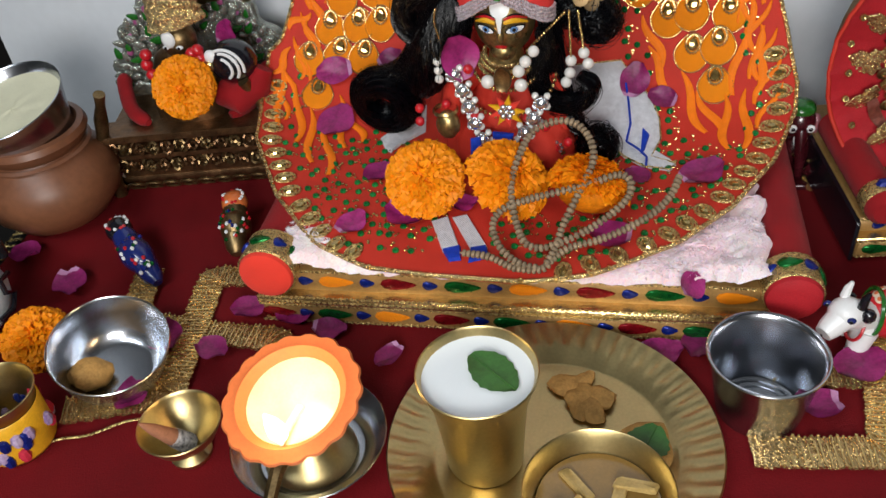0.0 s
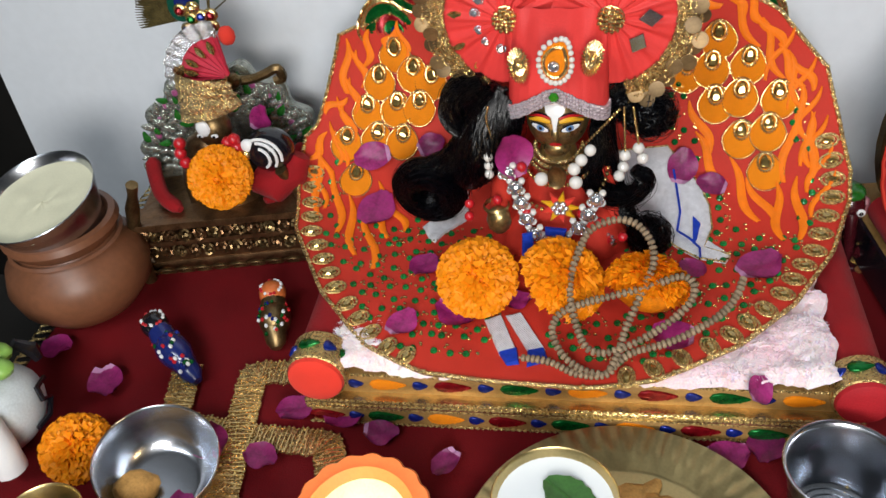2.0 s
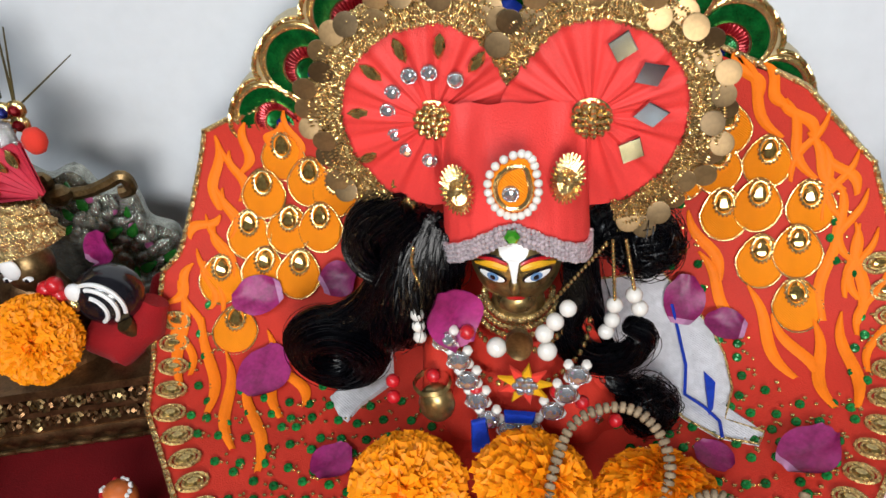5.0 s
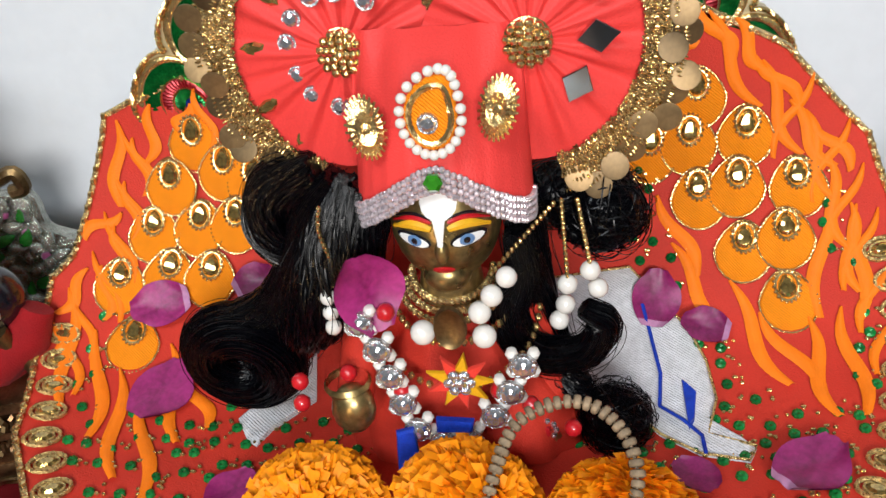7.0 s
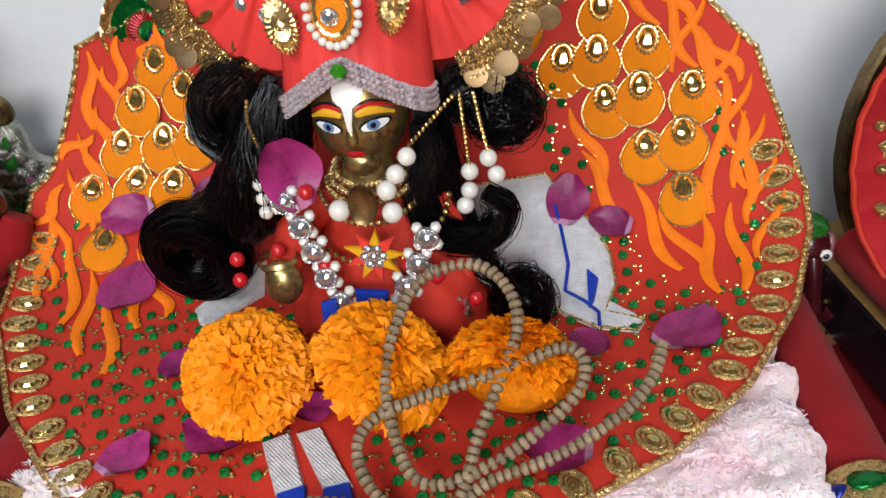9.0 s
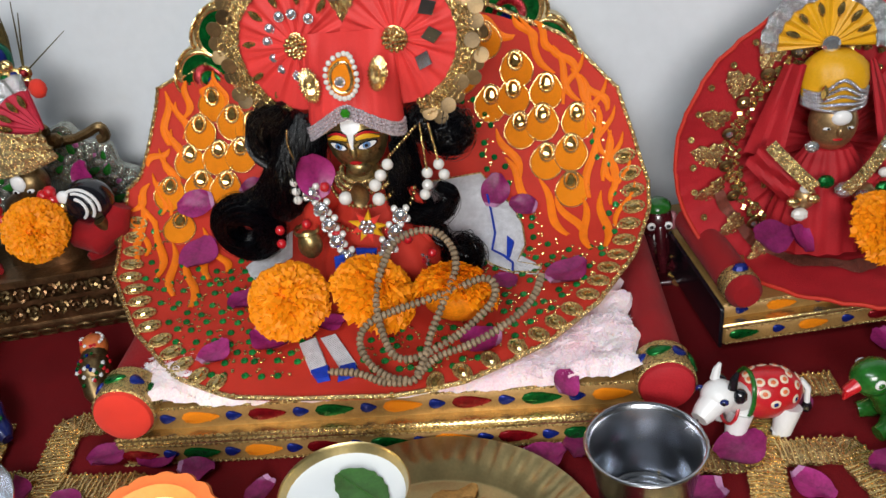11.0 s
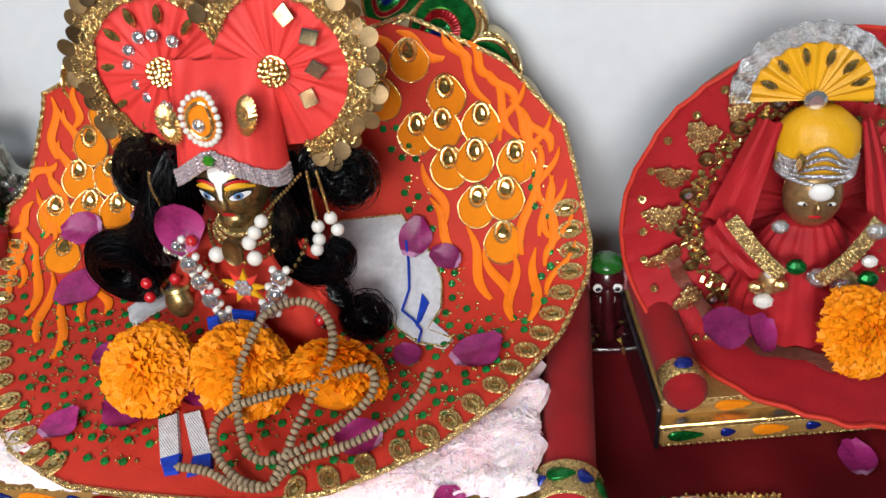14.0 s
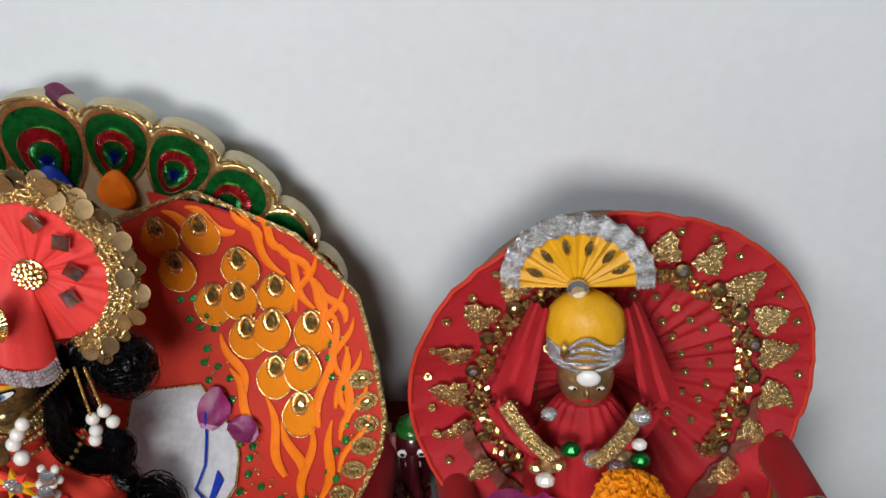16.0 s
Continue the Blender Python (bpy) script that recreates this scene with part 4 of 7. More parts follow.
part("green_stone", Geo().prism([(0.0035 * math.cos(a), 0.0035 * math.sin(a)) for a in [2 * PI * i / 6 for i in range(6)]], 0.003, 0.0015, m=pose(HX, HY - 0.0235, 0.2005, 90, 0, 0)),
     mat("green_stone", (0.05, 0.35, 0.02), 0.08, 0.3, coat=0.8), turban, in_world=True, angle=12)
px_, pz_ = -0.0567, 0.2255


def drop(a, k):
    r = 0.0115 * k
    return px_ + r * 0.85 * math.sin(a) + (0.0038 * max(0, math.cos(a)) ** 3) * k, pz_ - 0.001 + r * 1.15 * math.cos(a) + 0.002 * k * max(0, math.cos(a))


g = Geo().prism([(x - px_, z - pz_) for x, z in [drop(-2 * PI * i / 18, 0.92) for i in range(18)]], 0.002, 0.0008, m=pose(px_, 0.4985, pz_, 90, 0, 0))
brooch = part("drop_brooch", g, ORANGE_SILK, turban, "drop-shaped brooch rimmed with white stones", in_world=True)
STONE = make_mesh("white_stone", Geo().ball((0, 0, 0), 0.0019, 10), PEARL)
for i in range(22):
    x, z = drop(2 * PI * i / 22, 1.05)
    part("white_stone", STONE, None, brooch, m=pose(x, 0.4970, z, 0, 17 * i, 9 * i), in_world=True)
g = Geo().tube([(drop(2 * PI * i / 22, 0.72)[0], 0.4962, drop(2 * PI * i / 22, 0.72)[1]) for i in range(22)], 0.0011, 5, True)
part("gold_rim", g, GOLD, brooch, in_world=True)
part("clear_stone", GEM_ROUND, None, brooch, m=pose(px_ - 0.001, 0.4965, pz_ - 0.003, 90, 0, 0), in_world=True)
for (x, z), tilt in zip(((-0.0811, 0.2185), (-0.0347, 0.2235)), (-8, 12)):
    g = Geo()
    for i in range(26):
        a = 2 * PI * i / 26
        g.tube([(0, 0, 0.0016), (0.0035 * math.cos(a), 0.006 * math.sin(a), 0.0028), (0.0070 * math.cos(a), 0.0118 * math.sin(a), 0.0006)], [0.0010, 0.0009, 0.0006], 4)
    g.ball((0, 0, 0.002), (0.0022, 0.0028, 0.0016), 8)
    g.prism([(0.0062 * math.cos(2 * PI * i / 20), 0.0106 * math.sin(2 * PI * i / 20)) for i in range(20)], 0.0012, 0.0004)
    part("oval_rosette", g, GOLD, turban, "ribbed gold oval rosette", m=pose(x, 0.5075, z - 0.001, 80, tilt, 14 if x < -0.05 else -16), in_world=True, angle=15)
# tassels of gold strands with pearls
for (x, y, z), e in zip(((-0.0145, 0.524, 0.178), (-0.0085, 0.524, 0.178), (-0.0175, 0.522, 0.178)), ((-0.0128, 0.520, 0.146), (-0.0040, 0.520, 0.152), (-0.041, 0.506, 0.158))):
    g = Geo()
    for i in range(16):
        g.ball(Vector((x, y, z)).lerp(Vector(e), i / 15), (0.0010, 0.0010, 0.0014), 6)
    part("gold_strand", g, GOLD, turban, in_world=True, angle=20)["kind"] = "stuff"
for x, y, z in [(-0.0128, 0.521, 0.143), (-0.004, 0.521, 0.1492), (-0.0137, 0.521, 0.1336), (-0.0163, 0.521, 0.1261), (-0.001, 0.521, 0.141)]:
    part("pearl", Geo().ball((x, y, z), 0.0041, 14), PEARL, turban, in_world=True)
g = Geo()
for i in range(16):
    g.ball((-0.103 - 0.0015 * math.sin(i * 0.4), 0.508, 0.186 - 0.0022 * i), (0.0010, 0.0010, 0.0014), 6)
part("gold_strand", g, GOLD, turban, in_world=True, angle=20)["kind"] = "stuff"
for i in range(3):
    part("pearl", Geo().ball((-0.105, 0.507, 0.148 - 0.007 * i), 0.0034, 12), PEARL, turban, in_world=True)

# ---- hair ----
wig = thing("wig", "long curled black hair with coiled locks", "wig", (HX, 0.53, 0.1))


def bend(points, n):
    """A smooth curve through the points (Catmull-Rom)."""
    p = [Vector(q) for q in points]
    p = [p[0] * 2 - p[1]] + p + [p[-1] * 2 - p[-2]]
    res = []
    for i in range(n):
        k = (len(p) - 3) * i / (n - 1)
        j = min(int(k), len(p) - 4)
        t = k - j
        a, b, c, d = p[j:j + 4]
        res.append(0.5 * (2 * b + (c - a) * t + (2 * a - 5 * b + 4 * c - d) * t * t + (3 * b - a - 3 * c + d) * t ** 3))
    return res


def lock(points, thick, strands, seed, n=40, loose=0.1):
    """A thick lock: strands combed over a dark core, a few of them straying."""
    r = random.Random(seed)
    base = bend(points, n)
    axes = []
    for i, p in enumerate(base):
        tan = (base[min(i + 1, n - 1)] - base[max(i - 1, 0)]).normalized()
        side = tan.cross(Vector((0, 1, 0)))
        side = side.normalized() if side.length > 0.01 else Vector((1, 0, 0))
        axes.append((p, side, side.cross(tan)))
    g = Geo()
    for q in range(strands * 4):
        a, d = r.uniform(0, 2 * PI), r.uniform(0.70, 1.02)
        stray = r.random() < 0.09
        d *= 1 + (r.uniform(0.1, 1.2) * (loose + 0.25) if stray else 0)
        twist, wave, ph, rate = r.uniform(0.4, 1.7), r.uniform(0.03, 0.13), r.uniform(0, 6.3), r.uniform(6, 22)
        pts = []
        for i, (p, side, up) in enumerate(axes):
            k = i / (n - 1)
            w = thick * (0.65 + 0.5 * math.sin(PI * min(1, k * 0.9 + 0.1))) * d * (1 + wave * math.sin(k * rate + ph))
            t = a + twist * k * 2
            pts.append(p + (side * math.cos(t) + up * math.sin(t)) * w)
        fat = 0.0002 if stray else r.uniform(0.0003, 0.0005)
        g.tube(pts, [fat] * (n - 4) + [fat * 0.9, fat * 0.7, fat * 0.5, fat * 0.2], 4)
    g.tube(base, [thick * 0.72 * (0.6 + 0.4 * math.sin(PI * i / (n - 1))) for i in range(n)], 10)
    return part("hair_lock", g, HAIR, wig, in_world=True, angle=60)


def puff(at, size, strands, seed):
    """A fuzzy bunch of tight curls."""
    r = random.Random(seed)
    g = Geo()
    for q in range(strands):
        ax = Vector((r.gauss(0, 1), r.gauss(0, 1), r.gauss(0, 1))).normalized()
        u = ax.orthogonal().normalized()
        v = ax.cross(u)
        rad = size * r.uniform(0.45, 0.80)
        off = Vector((r.gauss(0, 1), r.gauss(0, 1), r.gauss(0, 1))).normalized() * size * r.uniform(0.15, 0.42)
        a0, span = r.uniform(0, 6.3), r.uniform(2.0, 5.0)
        c = Vector(at) + off
        pts = [c + (u * math.cos(a0 + span * i / 13) + v * math.sin(a0 + span * i / 13)) * rad * (1 + 0.12 * i / 13) for i in range(14)]
        g.tube(pts, [r.uniform(0.0002, 0.00034)] * 11 + [0.0002, 0.00015, 0.0001], 3)
    core = Geo().ball(at, size * 0.80, 16)
    g.add([tuple(Vector(at) + (Vector(p) - Vector(at)) * (1 + 0.3 * noise.noise(Vector(p) * 120))) for p in core.v], core.f)
    return part("hair_puff", g, HAIR, wig, "frizzy bunch of black curls", in_world=True, angle=60)


bx, by, bz = -0.157, 0.538, 0.099
coil = [(bx + 0.019 * math.cos(a) * (1 - 0.06 * a / PI), by - 0.004 * math.sin(a) - 0.002 * a / PI, bz + 0.020 * math.sin(a) * (1 - 0.06 * a / PI)) for a in [PI * 0.45 + 2 * PI * 1.6 * i / 22 for i in range(23)]]
lock([(-0.098, 0.528, 0.187), (-0.112, 0.530, 0.172), (-0.122, 0.533, 0.150), (-0.138, 0.536, 0.126)] + coil, 0.0095, 130, 1, 80)
lock([(-0.088, 0.525, 0.186), (-0.098, 0.522, 0.166), (-0.106, 0.522, 0.146), (-0.117, 0.526, 0.128), (-0.128, 0.531, 0.112)], 0.0140, 120, 2)
lock([(-0.108, 0.532, 0.19), (-0.128, 0.535, 0.180), (-0.132, 0.537, 0.162), (-0.122, 0.536, 0.145)], 0.010, 60, 3)
puff((-0.118, 0.546, 0.172), 0.0150, 380, 24)
puff((0.0015, 0.545, 0.163), 0.0190, 620, 4)
puff((-0.016, 0.543, 0.172), 0.014, 300, 14)
lock([(-0.031, 0.519, 0.1685), (-0.0301, 0.519, 0.1518), (-0.0359, 0.519, 0.1346), (-0.0325, 0.519, 0.1188), (-0.0215, 0.519, 0.1103), (-0.0053, 0.519, 0.1124), (0.0018, 0.519, 0.1254), (-0.0068, 0.519, 0.1334)], 0.0062, 90, 5, 60, 0.35)
lock([(-0.031, 0.532, 0.186), (-0.029, 0.532, 0.167), (-0.027, 0.533, 0.144), (-0.021, 0.533, 0.116), (-0.013, 0.530, 0.096)], 0.007, 60, 6, 40, 0.3)
lock([(-0.013, 0.528, 0.100), (-0.010, 0.526, 0.090), (-0.004, 0.523, 0.082)], 0.006, 40, 8, 20, 0.4)
puff((0.0065, 0.522, 0.074), 0.0165, 560, 7)

# ---- necklaces ----
neck = thing("necklace", "crystal and pearl necklace with a flower pendant", "necklace", (HX, 0.495, 0.1))
NECK_L = [(-0.0901, 0.492, 0.1468), (-0.0846, 0.492, 0.1345), (-0.0812, 0.492, 0.1218), (-0.0776, 0.492, 0.1086), (-0.0731, 0.492, 0.0954), (-0.0633, 0.492, 0.0891)]
NECK_R = [(-0.0303, 0.492, 0.1265), (-0.0355, 0.492, 0.1141), (-0.0419, 0.492, 0.1024), (-0.053, 0.492, 0.0903)]
for x, y, z in NECK_L + NECK_R:
    stone = part("clear_stone", GEM_ROUND, None, neck, m=pose(x, y - 0.001, z, 90, 0, 0) @ Matrix.Scale(1.5, 4), in_world=True)
    for i in range(4):
        a = PI / 4 + PI / 2 * i
        part("pearl", Geo().ball((x + 0.0058 * math.cos(a), y + 0.001, z + 0.0058 * math.sin(a)), 0.0026, 9), PEARL, stone, in_world=True)
p = [(-0.0547, 0.494, 0.1184), (-0.0567, 0.494, 0.142), (-0.0671, 0.494, 0.14), (-0.0441, 0.494, 0.138), (-0.0452, 0.494, 0.1487), (-0.0404, 0.494, 0.1559), (-0.0347, 0.494, 0.1637)]
fx, fy, fz = p[0]
g = Geo()
for i in range(9):
    a = 2 * PI * i / 9
    g.prism([(0.003, -0.0034), (0.0135, 0), (0.003, 0.0034), (0.001, 0)], 0.002, 0.0006, m=pose(fx, fy - 0.001, fz, 90, 0, 0) @ pose(0, 0, 0, 0, 0, math.degrees(a)), slot=i % 2)
flower = part("flower_pendant", g, [YELLOW, CORAL_END], neck, "yellow and orange flower pendant", in_world=True)
for i in range(7):
    a = 2 * PI * i / 6
    r = 0 if i == 6 else 0.0042
    part("clear_stone", GEM_ROUND, None, flower, m=pose(fx + r * math.cos(a), fy - 0.003, fz + r * math.sin(a), 90, 0, 0) @ Matrix.Scale(0.55, 4), in_world=True)
g = Geo().lathe([(0, 0.001), (0.006, 0.001), (0.0075, 0.002), (0.008, 0), (0, -0.001)], 20, m=pose(p[1][0], 0.4945, p[1][2], 90, 0, 0) @ Matrix.Diagonal((0.8, 1.2, 1, 1)))
part("carved_disc", g, OLD_BRASS, neck, "carved wooden-brown pendant disc", in_world=True)
for k, (x, y, z) in enumerate(p[2:]):
    part("pearl", Geo().ball((x, y, z), (0.0049, 0.0047, 0.0044, 0.0042, 0.004)[k], 14), PEARL, neck, in_world=True)
for k, (r, z) in enumerate(((0.0150, 0.150), (0.0240, 0.143), (0.0315, 0.131))):
    g = Geo()
    for i in range(26):
        a = PI * (1.02 + 0.96 * i / 25)
        q = -math.sin(a)
        g.ball((HX + r * 1.08 * math.cos(a), HY + 0.006 - (0.68 * r + 0.006) * q, z - (0.010 + 0.006 * k) * q), (0.0016, 0.0016, 0.0020), 6)
    part("gold_chain", g, GOLD, neck, in_world=True, angle=20)
g = Geo()
for row in range(3):
    for i in range(22):
        a = PI * (1.05 + 0.90 * i / 21)
        q = -math.sin(a)
        r = 0.0165 + 0.0022 * row
        g.ball((HX + r * math.cos(a), HY + 0.004 - (0.75 * r + 0.005) * q, 0.1505 - 0.0036 * row - 0.006 * q), (0.0017, 0.0014, 0.0019), 6)
part("choker", g, GOLD_LACE, neck, "choker of three bead rows", in_world=True, angle=20)["kind"] = "stuff"
for k, (x, z) in enumerate(((-0.080, 0.150), (-0.118, 0.118), (-0.098, 0.122), (-0.119, 0.107), (-0.012, 0.094), (-0.028, 0.106), (-0.078, 0.113), (-0.040, 0.113))):
    part("red_bead", Geo().ball((x, 0.493, z), 0.0036, 10), RED_PAINT, neck, in_world=True)
g = Geo().lathe([(0.0, 0.003), (0.003, 0.0025), (0.0035, 0)], 10, m=pose(-0.0240, 0.512, 0.0765, 90, 0, 0), slot=0)
for i in range(10):
    g.ball((-0.0240 + 0.0052 * math.cos(i * PI / 5), 0.5115, 0.0765 + 0.0052 * math.sin(i * PI / 5)), 0.0014, 6, slot=1)
thing("bracelet_brooch", "red stone brooch ringed with clear stones at the wrist", "brooch", geo=g, mats=[RED_PAINT, CRYSTAL])
g = Geo().prism([(-0.005, -0.012), (0.005, -0.013), (0.003, 0.007), (-0.004, 0.006)], 0.003, 0.001, m=pose(-0.077, 0.487, 0.092, 80, 0, 10))
thing("blue_ribbon", "folded blue silk ribbon end under the necklace", "ribbon", geo=g, mats=BLUE_THREAD)
g = Geo().prism([(-0.007, -0.003), (0.007, -0.003), (0.008, 0.002), (-0.007, 0.003)], 0.003, 0.001, m=pose(-0.058, 0.490, 0.0995, 80, 0, 0))
thing("blue_ribbon", "folded blue silk ribbon end under the necklace", "ribbon", geo=g, mats=BLUE_THREAD)

# ---- marigolds, petals, beads ----
def marigold_mesh(seed, r=0.025, count=820, flat=0.78):
    """A frilled bloom: short crimped petals at all angles over a low dome."""
    q = random.Random(seed)
    heart = make_mesh("flower_heart", Geo().ball((0, 0, 0), (r * 0.84, r * 0.84, r * 0.80 * flat), 16), MARI_HEART)
    g = Geo()
    for i in range(count):
        e = math.asin(1 - 1.12 * (i + 0.5) / count)
        a = i * 2.39996 + q.uniform(-0.25, 0.25)
        d = Vector((math.cos(e) * math.cos(a), math.cos(e) * math.sin(a), math.sin(e) * flat))
        spin = q.uniform(-0.9, 0.9)
        s0 = Vector((-math.sin(a), math.cos(a), 0))
        u0 = d.normalized().cross(s0)
        side = s0 * math.cos(spin) + u0 * math.sin(spin)
        up = d.normalized().cross(side)
        L, w = r * q.uniform(0.92, 1.07), r * q.uniform(0.075, 0.125)
        lean = q.uniform(0.04, 0.22) * r
        v = []
        for j in range(3):
            t = j / 2
            c = d * L * (0.72 + 0.28 * t) - up * lean * t * t
            ww = w * (0.55, 0.95, 1.0)[j]
            v += [c - side * ww + up * q.uniform(-0.06, 0.06) * r * t, c + up * 0.05 * r, c + side * ww + up * q.uniform(-0.06, 0.06) * r * t]
        v[7] = v[7] + d * L * q.uniform(-0.05, 0.02)
        g.add(v, [(0, 1, 4, 3), (1, 2, 5, 4), (3, 4, 7, 6), (4, 5, 8, 7)])
    return heart, make_mesh("petal_frill", g, MARIGOLD, 30)


BLOOMS = [marigold_mesh(k) for k in range(3)]


def marigold(at, rx, ry, turn, size=1.0, k=0, label="fresh orange marigold bloom lying on the dress"):
    ob = tagged(new("marigold"), label, "flower", "marigolds")
    ob.matrix_basis = pose(*at, rx, ry, turn) @ Matrix.Scale(size, 4)
    part("flower_heart", BLOOMS[k][0], None, ob)
    part("petal_frill", BLOOMS[k][1], None, ob)["kind"] = "stuff"
    return ob


marigold((-0.109, 0.455, 0.083), 38, -8, 10, 1.10, 0)
marigold((-0.050, 0.457, 0.084), 38, 0, 80, 1.18, 1)
marigold((0.006, 0.458, 0.081), 36, 8, 150, 1.14, 2)


def petal_mesh(seed):
    q = random.Random(seed)
    g = Geo()
    L, w, curl = q.uniform(0.024, 0.031), q.uniform(0.010, 0.0125), q.uniform(0.12, 0.4)
    skew = q.uniform(-0.3, 0.3)

    def pt(i, j, dz):
        k, s = i / 9, -1 + 2 * j / 6
        ww = w * max(0.12, math.sin(PI * (0.10 + 0.80 * k)) ** 0.75) * (1 - 0.12 * abs(s) * (k > 0.85))
        x = L * (k - 0.5) - 0.0012 * s * s * (k > 0.7)
        return x, ww * s + skew * 0.006 * math.sin(PI * k), dz + 0.0015 + curl * w * s * s * 0.7 + 0.004 * curl * 2 * (2 * k - 1) ** 2 + 0.0008 * math.sin(5 * s + 7 * k)
    for i, j in ((10, 7),):
        g.grid(lambda a, b: pt(a, b, 0.0003), i, j)
        g.grid(lambda a, b: pt(a, b, -0.0003), i, j, flip=True)
    pale = q.random() < 0.55
    g.m = [1 if pale and (f % 54) // 6 < 1 else 0 for f in range(len(g.f))]
    return make_mesh("rose_petal", g, [PETAL, PETAL_PALE], 60)


PETALS = [petal_mesh(k) for k in range(8)]


def petal(m, k, label):
    ob = tagged(new("rose_petal", PETALS[k % 8]), label, "petal", "scattered rose petals")
    ob.matrix_basis = m
    return ob


TURNS = (200, 30, 70, 60, 60, 160, 80, 160, 40, 175, 130, 20)
for k, (u, s) in enumerate([(-0.215, 0.208), (-0.167, 0.223), (-0.206, 0.16), (-0.155, 0.104), (-0.159, 0.045), (-0.122, 0.058), (0.029, 0.212), (0.051, 0.196), (0.082, 0.116), (0.023, 0.047), (0.037, 0.115), (-0.082, 0.073)]):
    petal(frame_at(u, s, TURNS[k], 0.0018) @ Matrix.Scale((1, 0.9, 1.15, 0.95, 1, 1.15, 0.95, 0.85, 1.15, 1.1, 0.7, 0.8)[k], 4), k, "magenta rose petal lying on the embroidered dress")
petal(pose(-0.0885, 0.496, 0.158, 66, 78, 8) @ Matrix.Scale(1.15, 4), 5, "dark magenta rose petal caught in the hair")

mala = thing("prayer_beads", "long string of pale wooden disc beads draped over marigolds", "beads", (-0.04, 0.43, 0.06))
DISC = make_mesh("wood_bead", Geo().lathe([(0.0, 0.0012), (0.0018, 0.0014), (0.0026, 0.0009), (0.0027, 0.0), (0.0026, -0.0009), (0.0018, -0.0014), (0, -0.0012)], 9), WOOD_BEAD)
MALA_A = [(-0.0739, 0.4006, 0.0624), (-0.0543, 0.3994, 0.0615), (-0.0364, 0.3943, 0.0577), (-0.019, 0.3946, 0.058), (-0.0114, 0.4008, 0.0626), (-0.0022, 0.407, 0.0672), (0.0165, 0.4123, 0.0712), (0.0336, 0.4192, 0.0764), (0.0509, 0.4292, 0.0839), (0.0605, 0.4394, 0.0916), (0.0649, 0.4499, 0.0995)]
MALA_B = [(-0.019, 0.3941, 0.0576), (-0.0333, 0.396, 0.059), (-0.0466, 0.4036, 0.0647), (-0.0533, 0.4153, 0.0734), (-0.0481, 0.4244, 0.0803), (-0.0321, 0.4307, 0.085), (-0.0127, 0.4357, 0.0888), (0.0098, 0.4419, 0.0934), (0.0258, 0.4469, 0.0972), (0.0338, 0.444, 0.095), (0.0337, 0.436, 0.089), (0.0258, 0.4275, 0.0827), (0.0102, 0.417, 0.0747), (-0.0054, 0.4095, 0.0691), (-0.0195, 0.4051, 0.0658), (-0.0308, 0.4073, 0.0675), (-0.0378, 0.4177, 0.0752), (-0.0426, 0.4309, 0.0852), (-0.0437, 0.4417, 0.0933), (-0.0403, 0.4555, 0.1036), (-0.0326, 0.4694, 0.114), (-0.0177, 0.4755, 0.1186), (-0.0041, 0.4742, 0.1176), (0.0061, 0.4653, 0.111), (0.0089, 0.4541, 0.1026), (0.0049, 0.4433, 0.0945), (-0.0013, 0.4301, 0.0846), (-0.0073, 0.4172, 0.0749), (-0.0101, 0.407, 0.0673), (-0.0159, 0.3959, 0.0589)]


def string_beads(points, lift):
    curve = bend(points, 700)
    acc, prev, count = 0.0, curve[0], 0
    for i, p in enumerate(curve[1:-1], 1):
        acc += (p - prev).length
        prev = p
        if acc >= 0.0031:
            acc = 0.0
            count += 1
            d = (curve[i + 1] - curve[i - 1]).normalized()
            q = d.to_track_quat("Z", "Y").to_matrix().to_4x4()
            k = 0.92 + 0.16 * ((count * 7919) % 13) / 13
            part("wood_bead", DISC, None, mala, m=Matrix.Translation(p + Vector((0, -0.3, 1)) * lift) @ q @ Matrix.Diagonal((k, k, 1, 1)), in_world=True)
    g = Geo().tube([p + Vector((0, -0.3, 1)) * lift for p in curve[::8]], 0.0007, 4)
    part("thread", g, WOOD_BEAD, mala, in_world=True)


string_beads(MALA_A, 0.002)
string_beads(MALA_B, 0.004)

# ---- the second throne, red oval dress and yellow turban ----
TX, TY, TT = 0.288, 0.60, 11.0
low_throne = thing("throne", "small gilded throne with painted board beside the large one", "throne", (TX, TY, 0), TT)
# Added recessed filler: dark colour stands in for shade under the raised plinth.
part("foot_board", Geo().box((-0.108, -0.080, 0.0), (0.108, 0.07, 0.009), 0.001), DARK, low_throne, "added dark filler for the shaded gap under the plinth")
part("plinth", Geo().box((-0.117, -0.091, 0.009), (0.117, 0.07, 0.024), 0.0015), GILT_WOOD, low_throne, "gilded plinth")
part("moulding", Geo().box((-0.119, -0.093, 0.024), (0.119, 0.07, 0.027), 0.001), GOLD, low_throne)
part("board", Geo().box((-0.116, -0.084, 0.027), (0.116, 0.07, 0.038), 0.0015), GILT_WOOD, low_throne)
part("side_edge", Geo().box((-0.1205, -0.092, 0.007), (-0.1175, 0.07, 0.040), 0.001), BLACK, low_throne, "dark painted side edge")
part("backrest", Geo().prism([(0.112 * math.cos(a), 0.105 + 0.12 * math.sin(a)) for a in [2 * PI * i / 40 for i in range(40)]], 0.012, 0.002, m=pose(0, 0.050, -0.01, 84, 0, 0) @ Matrix.Scale(0.9, 4)), OLD_BRASS, low_throne)
